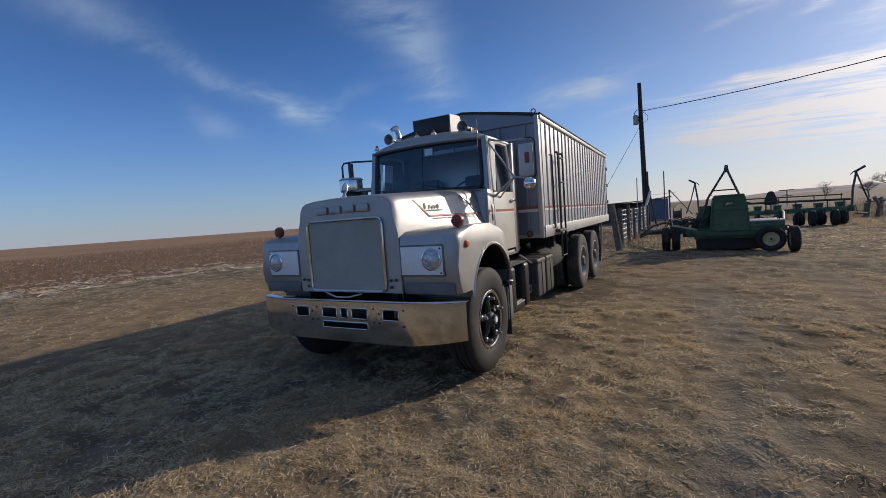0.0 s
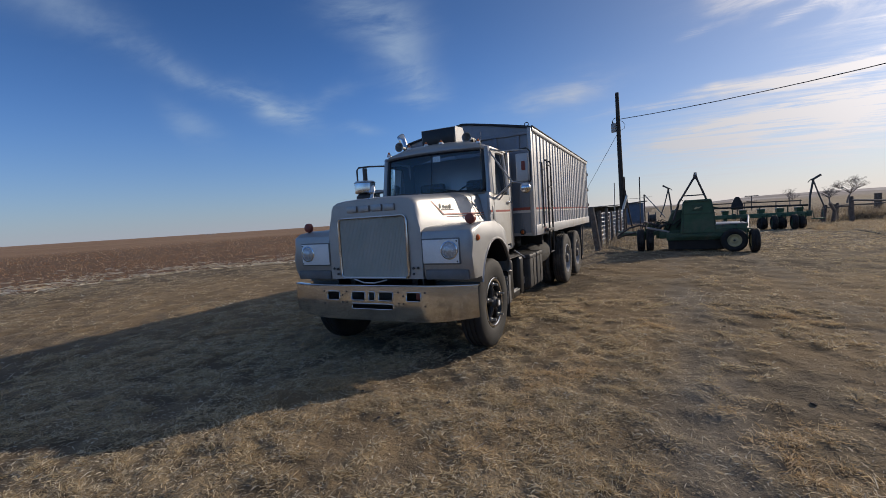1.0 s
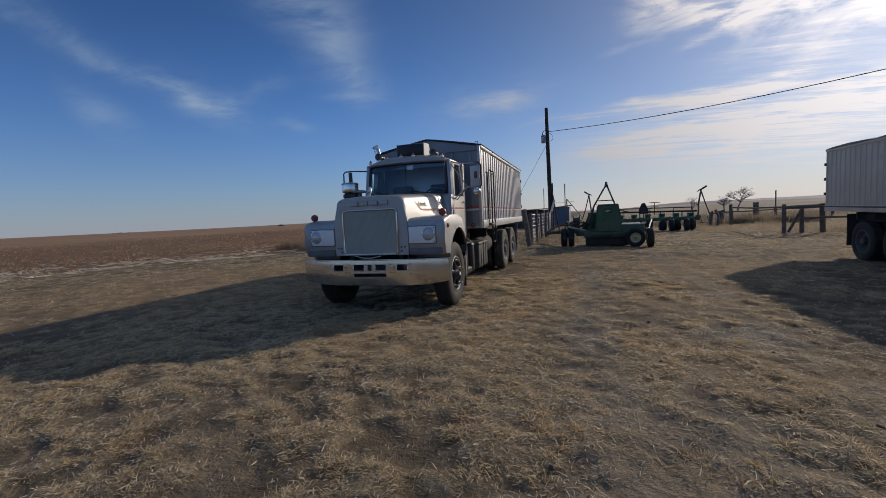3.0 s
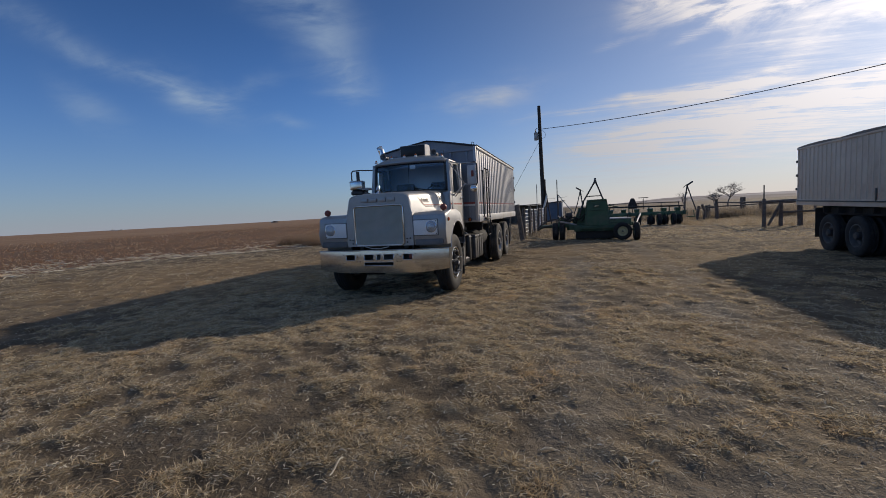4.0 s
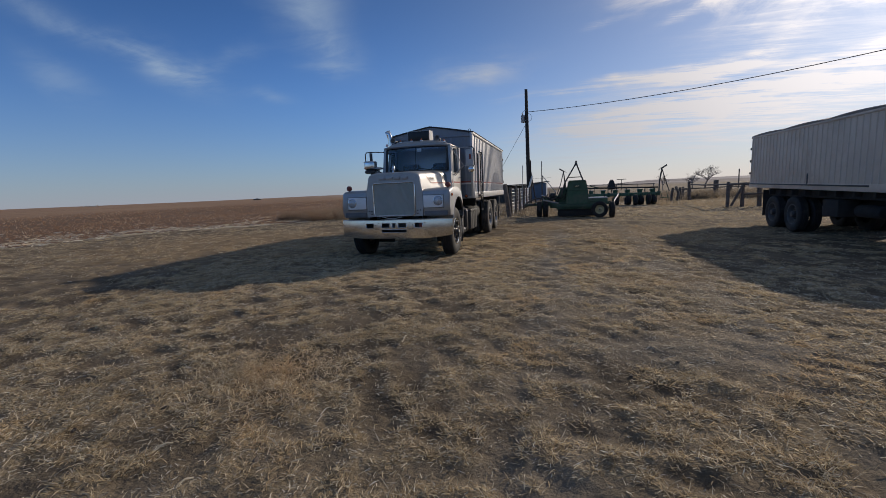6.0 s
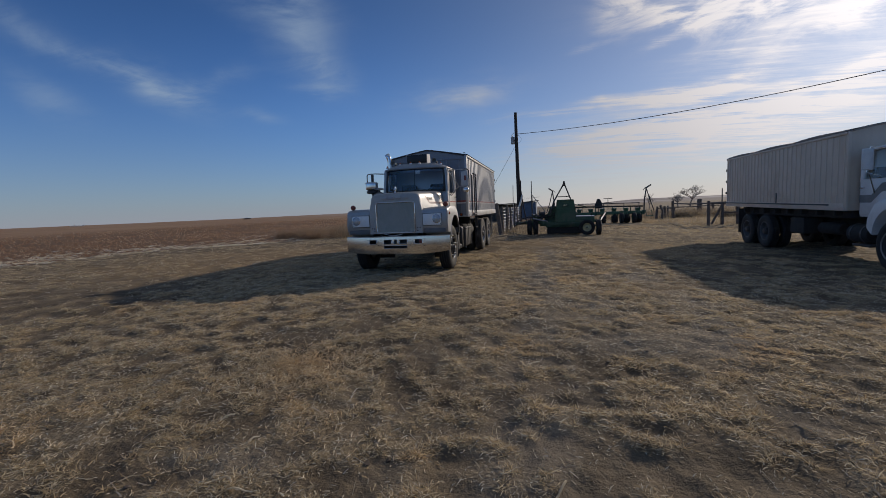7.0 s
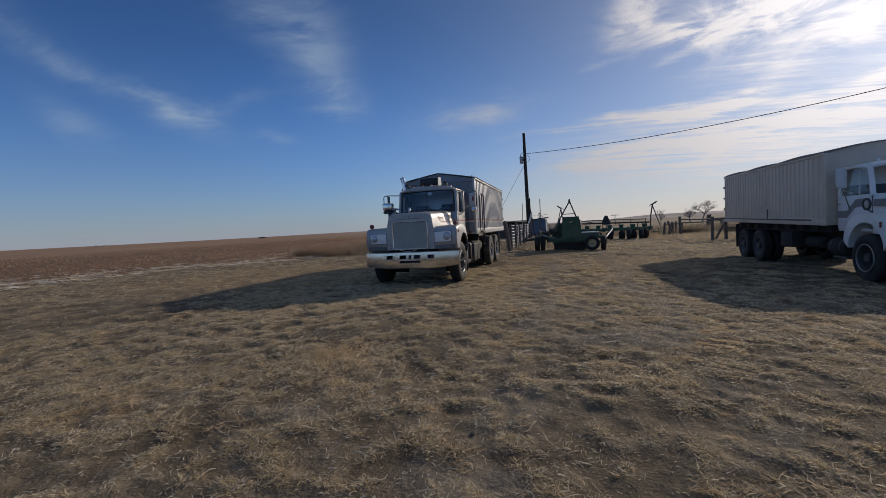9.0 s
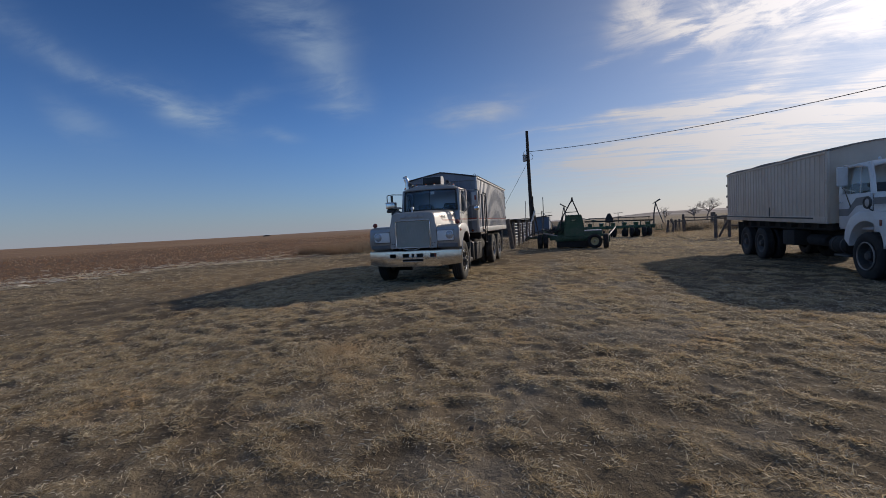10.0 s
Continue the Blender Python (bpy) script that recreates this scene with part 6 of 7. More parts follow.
for x in (3.20, 3.42, 3.64, 3.86, 4.08, 4.30, 4.52):
    part("opener", cube(x - 0.03, x + 0.03, 11.75, 12.25, 0.10, 0.50, 0.01), BLACK, t, "dark disc opener arm")
    part("opener_disc", lathe(bmesh.new(), [(0, -0.01), (0.17, -0.004), (0.18, 0), (0.17, 0.004), (0, 0.01)], "x", (x + 0.05, 12.0, 0.19), 20), DARKSTEEL, t)
# folding A-frame
part("mast", bar([(3.22, 11.75, 1.0), (3.37, 11.72, 1.54), (3.81, 11.70, 2.30)], 0.030, 8), DARKSTEEL, t, "dark steel mast leg")
part("mast", bar([(4.20, 11.75, 1.45), (4.12, 11.72, 1.62), (3.86, 11.70, 2.30)], 0.030, 8), DARKSTEEL, t, "dark steel mast leg")
part("mast_bar", bar([(3.50, 11.71, 1.75), (4.07, 11.71, 1.75)], 0.020, 8), DARKSTEEL, t)
part("mast_head", prism(bmesh.new(), [(3.755, 2.24), (3.915, 2.24), (3.88, 2.33), (3.875, 2.45), (3.80, 2.45), (3.79, 2.33)], "y", 11.66, 11.74, 0.008), DARKSTEEL, t, "drilled steel mast head")
# pale disc painted for the sky showing through the head's hole
part("hole_sky_disc", lathe(bmesh.new(), [(0, 11.652), (0.018, 11.652), (0.018, 11.66)], "y", (3.838, 0, 2.40), 12), LAMPPANEL, t)
part("diagonal_brace", bar([(3.30, 11.9, 1.35), (3.14, 12.1, 0.70)], 0.025, 6), DARKSTEEL, t)


def implement_wheel(parent, at, r, w, axis, hub, rubber=RUBBER):
    """A ribbed implement tyre with a dished painted centre."""
    bm = tyre_mesh(r, w, r * 0.55)
    if axis == "y":
        for v in bm.verts:
            v.co = Vector((v.co.y, -v.co.x, v.co.z))
    wh = part("wheel", bm, rubber, parent, "ribbed implement tyre", 40, at)
    for s in (-1, 1):
        prof = [(r * 0.56, s * w * 0.30), (r * 0.53, s * w * 0.38), (r * 0.48, s * w * 0.30), (r * 0.30, s * w * 0.22), (r * 0.16, s * w * 0.30), (0, s * w * 0.30)]
        part("hub", lathe(bmesh.new(), prof, axis, seg=24), hub, wh)
    s = -1 if axis == "y" else 1
    part("axle_nut", lathe(bmesh.new(), [(r * 0.10, s * w * 0.28), (r * 0.09, s * w * 0.42), (0, s * w * 0.42)], axis, seg=10), DARKSTEEL, wh)
    return wh


implement_wheel(t, (4.80, 11.50, 0.33), 0.34, 0.24, "y", YELLOW)
implement_wheel(t, (5.29, 11.40, 0.33), 0.34, 0.22, "x", YELLOW)
implement_wheel(t, (2.24, 12.15, 0.37), 0.37, 0.23, "x", DARKGREEN)
implement_wheel(t, (2.52, 12.15, 0.37), 0.37, 0.23, "x", DARKGREEN)
part("wheel_arm", bar([(2.38, 12.15, 0.37), (2.40, 12.2, 0.72), (3.0, 12.1, 0.60)], 0.045, 8), DARKGREEN, t, "green wheel arm")
part("wheel_arm", bar([(5.05, 11.62, 0.38), (5.24, 11.62, 0.38), (5.24, 11.9, 0.6)], 0.04, 8), DARKGREEN, t)
part("grey_plank", box(bmesh.new(), 2.42, 3.10, 11.80, 11.92, 0.68, 0.74, 0.008, 2, Matrix.Rotation(radians(14), 3, "Y")), STEEL, t, "bare grey steel channel")
part("lift_arm", bar([(2.38, 12.2, 0.7), (2.37, 12.2, 1.90)], 0.022, 8), DARKSTEEL, t, "upright steel post")
part("lift_strut", bar([(2.39, 12.2, 1.88), (2.98, 12.1, 1.10)], 0.016, 8), PALEWOOD, t, "pale slanting strut")
part("drawbar", bar([(3.2, 12.2, 0.6), (1.9, 14.2, 0.5), (1.2, 16.5, 0.45)], 0.06, 8), DARKGREEN, t, "long green drawbar")
part("hose_bundle", bar([(2.6, 12.0, 0.75), (2.9, 11.9, 0.95), (3.2, 11.9, 0.85), (3.45, 11.9, 1.05)], 0.022, 6), BLACK, t, "black hydraulic hose")
for k in range(7):
    rk = random.Random(70 + k)
    p = [(2.2 + 0.17 * k, 12.0 + rk.uniform(-0.2, 0.5), 0.55 + rk.uniform(0, 0.1))]
    for _ in range(3):
        q = p[-1]
        p.append((q[0] + rk.uniform(0.05, 0.30), q[1] + rk.uniform(-0.15, 0.15), 0.62 + rk.uniform(0.0, 0.38)))
    part("linkage", bar(p, 0.018 + 0.012 * (k % 2), 6), (BLACK, DARKGREEN, DARKSTEEL)[k % 3], t, "jumbled linkage and hoses")
for x in (2.75, 3.0, 3.2):
    part("wing_frame", cube(x - 0.05, x + 0.05, 12.25, 12.40, 0.40, 0.95, 0.01), DARKGREEN, t)
part("wing_bar", cube(2.45, 3.45, 12.22, 12.30, 0.78, 0.86, 0.01), DARKGREEN, t, "dusty green wing bar")
part("toolbar_stub", cube(1.55, 2.3, 12.5, 12.62, 0.50, 0.62, 0.01), DARKGREEN, t)
# ---- row planter behind it ----
planter = thing("row_planter", "dusty green row planter with folding marker arms", "farm implement", pose(0.0, 22.0, 0.0))
t = planter
part("tool_bar", cube(4.6, 9.10, -0.09, 0.09, 0.58, 0.78, 0.012), GREEN, t, "green square tool bar")
part("wing_bar", bar([(4.7, 0.0, 0.70), (3.9, 1.2, 0.72), (3.30, 2.5, 0.74)], 0.08, 8), DARKGREEN, t, "folded green wing bar")
for x in (4.75, 6.05, 9.0):
    part("bar_clamp", cube(x - 0.08, x + 0.08, -0.12, 0.12, 0.55, 0.82, 0.012), DARKGREEN, t)
part("step", cube(9.12, 9.55, -0.25, 0.15, 0.40, 0.45, 0.01), DARKGREEN, t, "green end step")
for x in (9.16, 9.50):
    part("step_strap", bar([(x, -0.2, 0.43), (x - 0.05, -0.1, 0.80)], 0.018, 6), DARKGREEN, t)
sg = part("warning_sign", prism(bmesh.new(), [(6.02, 1.02), (6.50, 1.02), (6.53, 1.12), (6.50, 1.30), (6.38, 1.60), (6.32, 1.66), (6.20, 1.66), (6.14, 1.60), (6.02, 1.30), (5.99, 1.12)], "y", 0.46, 0.468), SEAT, t, "dark rounded triangular sign seen from behind")
part("sign_post", bar([(6.26, 0.48, 0.62), (6.26, 0.48, 1.25)], 0.025, 6), DARKSTEEL, sg)
part("rear_pipe", bar([(4.9, 0.75, 1.36), (6.8, 0.75, 1.33), (8.9, 0.75, 1.29)], 0.03, 6), DARKSTEEL, t, "thin dark hose rail")
for x in (5.2, 6.6, 7.9, 8.85):
    part("rail_post", bar([(x, 0.75, 0.78), (x, 0.75, 1.34)], 0.02, 6), DARKSTEEL, t)
part("upper_pipe", bar([(4.60, -0.05, 1.16), (6.8, -0.05, 1.12), (8.96, -0.05, 1.07)], 0.05, 8), BLACK, t, "dark upper pipe")
for x in (4.9, 6.0, 7.1, 8.2, 8.75):
    part("pipe_stand", cube(x - 0.025, x + 0.025, -0.07, -0.02, 0.78, 1.11, 0.005), DARKGREEN, t)


def row_unit(parent, x, first=None):
    u = part("row_unit", cube(x - 0.07, x + 0.07, 0.05, 0.62, 0.42, 0.70, 0.02), DARKGREEN, parent, "green planter row unit")
    part("seed_hopper", loft(bmesh.new(), [[(x - 0.11, 0.18, 0.70), (x + 0.11, 0.18, 0.70), (x + 0.11, 0.52, 0.70), (x - 0.11, 0.52, 0.70)], [(x - 0.14, 0.12, 0.97), (x + 0.14, 0.12, 0.97), (x + 0.14, 0.56, 0.97), (x - 0.14, 0.56, 0.97)]], ring=True), GREEN, u)
    part("hopper_lid", cube(x - 0.15, x + 0.15, 0.11, 0.57, 0.968, 1.005, 0.012), PALESTEEL, u, "pale dusty lid")
    for dx in (-0.14, 0.14):
        part("gauge_wheel", lathe(bmesh.new(), [(0.08, -0.05), (0.22, -0.05), (0.24, 0), (0.22, 0.05), (0.08, 0.05)], "x", (x + dx, 0.05, 0.26), 20), RUBBER, u, "black gauge wheel")
    part("front_arm", bar([(x, -0.1, 0.68), (x, -0.05, 0.50), (x, 0.1, 0.28)], 0.035, 6), DARKGREEN, u)


for k in range(6):
    row_unit(planter, 4.98 + k * 0.745)
for x, y, r in ((6.52, 0.1, 0.30), (7.22, 0.0, 0.30), (7.58, -0.55, 0.34), (7.94, 0.0, 0.30), (8.34, -0.55, 0.34), (8.71, 0.0, 0.30)):
    implement_wheel(t, (x, y, r), r, 0.23, "x", DARKGREEN)
    part("wheel_leg", bar([(x + 0.16, y, r), (x + 0.16, -0.1, 0.70)], 0.035, 6), DARKGREEN, t)
for s, x, my in ((1, 9.02, 0.0), (-1, 3.36, 2.5)):
    top = 2.28 if s > 0 else 2.46
    mk = part("marker_arm", bar([(x, my, 0.60), (x + 0.03 * s, my, 1.5), (x + 0.16 * s, my, top)], 0.042, 8), DARKSTEEL, t, "folded steel marker arm")
    part("marker_strut", bar([(x + 0.15 * s, my, top - 0.08), (x + 0.36 * s, my, 1.5), (x + 0.60 * s, my, 0.80)], 0.030, 6), DARKSTEEL, mk)
    bl = box(bmesh.new(), x + 0.26 * s - 0.21, x + 0.26 * s + 0.21, my - 0.06, my + 0.06, top + 0.0, top + 0.09, 0.02, 2, Matrix.Rotation(radians(-33 * s), 3, "Y"))
    part("marker_blade", bl, DARKSTEEL, mk, "tilted marker blade")
    part("marker_hook", bar([(x - 0.05 * s, my, top - 0.16), (x + 0.08 * s, my, top - 0.02), (x + 0.22 * s, my, top + 0.02)], 0.02, 6), DARKSTEEL, mk)
part("mast_post", bar([(6.84, 0.3, 0.95), (6.84, 0.3, 1.66)], 0.02, 6), DARKSTEEL, t)
part("mast_cross", bar([(6.56, 0.3, 1.66), (7.12, 0.3, 1.66)], 0.022, 6), DARKSTEEL, t, "cross bar on a short post")
part("mast_cross", bar([(6.62, 0.3, 1.40), (7.05, 0.3, 1.40)], 0.016, 6), DARKSTEEL, t)
part("tongue", bar([(6.62, 0.0, 0.74), (6.5, -1.05, 0.70), (5.71, -6.2, 0.41)], 0.042, 8), STEEL, t, "pale weathered hitch tongue")
part("tongue_jack", bar([(5.78, -5.7, 0.0), (5.78, -5.7, 0.62)], 0.035, 8), DARKGREEN, t, "green tongue jack")
part("wing_brace", bar([(4.4, -0.1, 1.42), (5.4, -0.1, 1.18)], 0.03, 6), DARKGREEN, t)

# ---- power pole, transformer and wires ----
PX, PY = 0.62, 25.9
pole = thing("utility_pole", "tall dark wooden utility pole with a transformer can", "utility pole", pose(PX, PY, -0.02))
part("pole_shaft", bar([(0.02, 0, 0), (0.0, 0, 2.5), (-0.05, 0, 5.5), (-0.09, 0, 8.66)], [0.165, 0.15, 0.135, 0.11], 16), POLEWOOD, pole, "dark weathered pole")
tf = part("transformer", lathe(bmesh.new(), [(0, 6.25), (0.14, 6.26), (0.15, 6.30), (0.15, 6.72), (0.16, 6.73), (0.16, 6.77), (0.08, 6.82), (0, 6.83)], "z", (-0.34, -0.05, 0), 20), STEEL, pole, "grey transformer can")
part("bushing", lathe(bmesh.new(), [(0.04, 6.80), (0.05, 6.84), (0.03, 6.87), (0.045, 6.90), (0.02, 6.95), (0, 6.96)], "z", (-0.38, -0.05, 0), 12), BLACK, tf)
part("can_bracket", cube(-0.22, -0.04, -0.08, -0.02, 6.5, 6.6, 0.01), DARKSTEEL, tf)
part("fuse_cutout", bar([(-0.42, 0.0, 6.95), (-0.30, 0.0, 7.10), (-0.12, 0.0, 7.15)], 0.018, 6), DARKSTEEL, pole)
part("drop_loop", bar([(-0.06, -0.12, 6.95), (0.18, -0.12, 6.85), (0.33, -0.14, 6.62), (0.28, -0.14, 6.40), (0.05, -0.12, 6.30)], 0.012, 6), CABLE, pole, "slack black drop loop")
part("riser_pipe", bar([(0.20, -0.10, 0.0), (0.17, -0.10, 3.42)], 0.05, 10), POLEWOOD, pole, "dark riser along the pole")
part("meter_box", cube(0.10, 0.30, -0.22, -0.10, 1.45, 1.85, 0.02), DARKSTEEL, pole, "small dark meter box")
tagged(part("leaning_timber", bar([(0.34, 24.3, 0.0), (0.64, 24.8, 1.05), (0.92, 25.6, 2.20)], 0.075, 8), BLEACHED), "pale bleached timber leaning on the pole", "timber")
tagged(part("leaning_timber", bar([(1.25, 25.2, 0.0), (1.02, 25.5, 1.3), (0.82, 25.75, 2.55)], 0.05, 8), POLEWOOD), "dark timber leaning against the pole", "timber")
tagged(part("guy_wire", bar([(PX - 0.06, PY, 6.25), (-1.5, 26.2, 2.9), (-3.3, 26.4, 0.0)], 0.012, 5), CABLE), "thin steel guy wire from pole to soil", "wire")
span = []
for k in range(25):
    s = 44.0 * k / 24
    span.append((0.66 + 0.9 * s, 25.85 - 0.43 * s, 6.70 + 0.0036 * (s - 9.0) ** 2))
tagged(part("power_cable", bar(span, 0.020, 6), CABLE), "black service cable sagging from the pole", "cable")
tagged(part("thin_cable", bar([(PX, PY, 2.05), (1.5, 24.5, 1.98), (2.36, 22.6, 1.99)], 0.008, 5), CABLE), "thin slack cable beside the pole", "cable")
tagged(part("steel_post", bar([(1.79, 22.3, 0.0), (1.80, 22.3, 3.1)], 0.028, 8), DARKSTEEL), "tall thin dark steel post", "post")
tagged(part("steel_post", bar([(0.30, 24.4, 0.0), (0.33, 24.4, 3.0)], 0.025, 8), PALEWOOD), "tall thin pale post", "post")


# ---- yard fence behind the silver truck: posts, boards and wire mesh ----
def fence_run(name, label, a, b, count, height, boards):
    f = thing(name, label, "fence")
    a, b = Vector(a), Vector(b)
    d = (b - a).normalized()
    for k in range(count):
        p = a + (b - a) * k / (count - 1)
        lean = 0.05 * math.sin(k * 2.7)
        z0 = float(ground_z(p.x, p.y)) - 0.03
        part("post", bar([(p.x, p.y, z0), (p.x + lean * 0.4, p.y, height * 0.6), (p.x + lean, p.y, height + 0.07 * math.sin(k * 1.9))], [0.075, 0.07, 0.062], 8), WOOD, f, "weathered wooden post")
    for i in range(8):
        z = 0.10 + (height - 0.2) * i / 7
        part("wire", bar([(a.x - 0.04, a.y, z), ((a.x + b.x) / 2 - 0.07, (a.y + b.y) / 2, z - 0.02), (b.x - 0.04, b.y, z)], 0.015, 4), WIREMAT, f, "galvanised mesh wire")
    n = int((b - a).length / 0.42)
    for i in range(n + 1):
        p = a + (b - a) * i / n
        part("stay", bar([(p.x - 0.055, p.y, 0.08), (p.x - 0.055, p.y, height - 0.08)], 0.010, 4), WIREMAT, f)
    for i in range(boards):
        p = a + (b - a) * (i + 0.5) / boards
        w = 0.09 + 0.03 * math.sin(i * 3.1)
        h = height - 0.18 + 0.10 * math.sin(i * 1.7)
        part("board", box(bmesh.new(), p.x + 0.05, p.x + 0.075, p.y - w, p.y + w, 0.05, h, 0.004), WOOD, f, "dark upright board")
    return f


fence_run("wire_fence", "wooden post fence with wire mesh and dark boards", (0.72, 13.6, 0), (0.86, 23.6, 0), 6, 1.42, 2)
tagged(part("fence_post", bar([(0.80, 12.35, -0.03), (0.70, 12.35, 0.8), (0.60, 12.35, 1.56)], [0.115, 0.11, 0.10], 10), WOOD), "thick dark leaning wooden gate post", "post")

# ---- low shed beyond the fence ----
shed = thing("shed", "low blue-grey sheet metal shed with a dark roof", "shed", pose(0, 36.0, 0))
part("wall", cube(0.0, 1.50, 0.0, 3.2, -0.02, 1.80, 0.01), BLUESHED, shed, "blue-grey sheet wall")
part("roof", prism(bmesh.new(), [(-0.10, 1.74), (1.72, 1.90), (1.72, 1.96), (-0.10, 1.80)], "y", -0.25, 3.4), SHEDROOF, shed, "dark sheet roof")
part("lean_to_roof", prism(bmesh.new(), [(-4.6, 1.60), (-0.12, 1.72), (-0.12, 1.78), (-4.6, 1.66)], "y", -0.2, 2.6), SHEDROOF, shed, "long low dark roof")
part("lean_to_wall", cube(-4.5, -0.02, 2.2, 2.3, -0.02, 1.66, 0.01), WOOD, shed, "dark back wall")
for x in (-4.4, -2.9, -1.4):
    part("post", cube(x - 0.06, x + 0.06, -0.05, 0.07, -0.02, 1.66, 0.01), WOOD, shed)
tagged(part("spool", lathe(bmesh.new(), [(0, -0.3), (0.5, -0.3), (0.5, -0.22), (0.3, -0.2), (0.3, 0.2), (0.5, 0.22), (0.5, 0.3), (0, 0.3)], "x", (2.15, 35.0, 0.5), 24), DARKSTEEL), "dark steel spool standing on edge", "spool")


# ---- corral fence on the far side ----
def rail_fence(name, label, pts, rails, post_h=1.25):
    f = thing(name, label, "fence")
    for k, (x, y) in enumerate(pts):
        z0 = float(ground_z(x, y)) - 0.04
        h = post_h + 0.12 * math.sin(k * 2.3)
        r = 0.085 + 0.02 * math.sin(k * 1.3)
        part("post", bar([(x, y, z0), (x + 0.03 * math.sin(k * 4.1), y, h * 0.6), (x + 0.05 * math.sin(k * 4.1), y, h)], [r, r * 0.95, r * 0.85], 9), WOOD, f, "rough round wooden post")
    for (x0, y0), (x1, y1) in zip(pts, pts[1:]):
        for z in rails:
            part("rail", bar([(x0, y0 - 0.09, z), ((x0 + x1) / 2, (y0 + y1) / 2 - 0.09, z - 0.03), (x1, y1 - 0.09, z + 0.01)], 0.045, 7), WOOD, f, "rough pole rail")
    return f


rail_fence("corral_fence", "rough wooden corral fence with pole rails", [(11.30, 17.0), (11.70, 25.9)], (1.12,), 1.24)
rail_fence("corral_fence", "rough wooden corral fence beside tall dry grass", [(11.95, 17.0), (12.70, 17.0), (15.2, 17.3), (17.6, 17.4), (20.2, 17.8), (23, 18.2)], (0.62, 1.10), 1.12)
rail_fence("corral_fence", "sagging old corral fence with close-set posts", [(12.35, 28.4), (11.6, 27.9), (10.9, 27.5)], (0.80,), 0.85)
rail_fence("corral_fence", "distant wooden corral fence", [(12.35, 30.4), (16.5, 33), (21, 35.5), (26, 38), (32, 41)], (0.8,), 0.95)
tagged(part("brace_pole", bar([(11.42, 16.9, 0.02), (11.66, 16.9, 0.5), (11.93, 16.9, 1.05)], 0.06, 8), WOOD), "slanting wooden brace pole", "post")
tagged(part("brace_pole", bar([(11.28, 16.95, 1.10), (11.95, 16.95, 1.12), (13.0, 17.0, 1.12)], 0.065, 8), WOOD), "level wooden brace pole across two posts", "post")
tagged(part("fence_post", bar([(17.9, 41.7, -0.03), (17.92, 41.7, 0.8), (17.92, 41.7, 1.38)], [0.24, 0.23, 0.22], 9), WOOD), "thick dark wooden corner post", "post")
tagged(part("steel_post", bar([(30.88, 75.0, -0.2), (30.9, 75.0, 3.1)], 0.09, 6), DARKSTEEL), "tall thin dark post far beyond the fence", "post")
for x, y, h in ((10.95, 26.0, 1.0), (11.05, 26.4, 1.05), (10.6, 26.2, 0.95)):
    tagged(part("fence_post", bar([(x, y, -0.03), (x + 0.08, y, h * 0.6), (x + 0.12 * math.sin(x * 9), y, h)], 0.075, 8), WOOD), "leaning weathered wooden post", "post", "old gate posts")


# ---- bare trees ----
def bare_tree(name, label, x, y, height, spread, seed, twigs=5, thick=0.22, bark=BARK, bole=0.30):
    rnd = random.Random(seed)
    z0 = float(ground_z(x, y)) - (0.1 if y < 200 else 2.6)
    tr = thing(name, label, "tree", pose(x, y, z0))
    limbs, fine = bmesh.new(), bmesh.new()

    def grow(p, d, ln, r, level):
        pts, q = [p], p
        for _ in range(3):
            d = (d + Vector((rnd.uniform(-1, 1), rnd.uniform(-1, 1), rnd.uniform(-0.4, 0.7))) * 0.22).normalized()
            q = q + d * ln / 3
            pts.append(q)
        tube(limbs if level < 3 else fine, pts, [r, r * 0.85, r * 0.72, r * 0.58], 6 if level < 3 else 3, False)
        if level >= twigs:
            return
        for k in range(rnd.choice((2, 3, 3)) if level else 5):
            a, sp = rnd.uniform(0, 6.283), rnd.uniform(0.5, 0.95)
            nd = (d + Vector((math.cos(a) * spread, math.sin(a) * spread, rnd.uniform(-0.1, 0.35))) * sp).normalized()
            grow(pts[rnd.choice((2, 3, 3))], nd, ln * rnd.uniform(0.6, 0.82), r * 0.58, level + 1)

    grow(Vector((0, 0, 0)), Vector((0.03, 0, 1)), height * bole, thick, 0)
    part("trunk", limbs, bark, tr, "grey-brown trunk and limbs", 60)
    part("crown", fine, bark, tr, "leafless twigs", 0)
    return tr


bare_tree("tree", "leafless spreading cottonwood in dry grass", 26.8, 86.0, 9.4, 1.7, 4, 7, 0.13, GREYBARK, 0.12)
bare_tree("tree", "leafless spreading tree beside another", 29.5, 88.0, 13.2, 1.7, 9, 7, 0.16, GREYBARK, 0.13)
bare_tree("tree", "small leafless tree beyond the fence", 20.5, 80.0, 4.6, 1.0, 21, 6, 0.09, GREYBARK, 0.20)
for k, fs in enumerate((31, 33, 37, 41, 43)):
    bare_tree("tree", "distant wide leafless tree on the plain", -631.0 + 2.6 * k, 439.0 + 1.9 * k, 16.0 + 2.5 * math.sin(k * 2.1), 1.3, fs, 6, 0.7, HAZEBARK, 0.10)
barn = thing("barn", "tiny low barn far off on the plain", "barn", pose(-438, 545, float(ground_z(-438, 545)) - 0.2, 0, 0, 40))
part("wall", cube(-5, 5, -3, 3, 0, 1.5), WOOD, barn)
part("roof", prism(bmesh.new(), [(-5.4, 1.5), (5.4, 1.5), (0, 2.6)], "y", -3.3, 3.3), SHEDROOF, barn)


# ---- dry grass, straw and stubble ----
rng = np.random.default_rng(7)


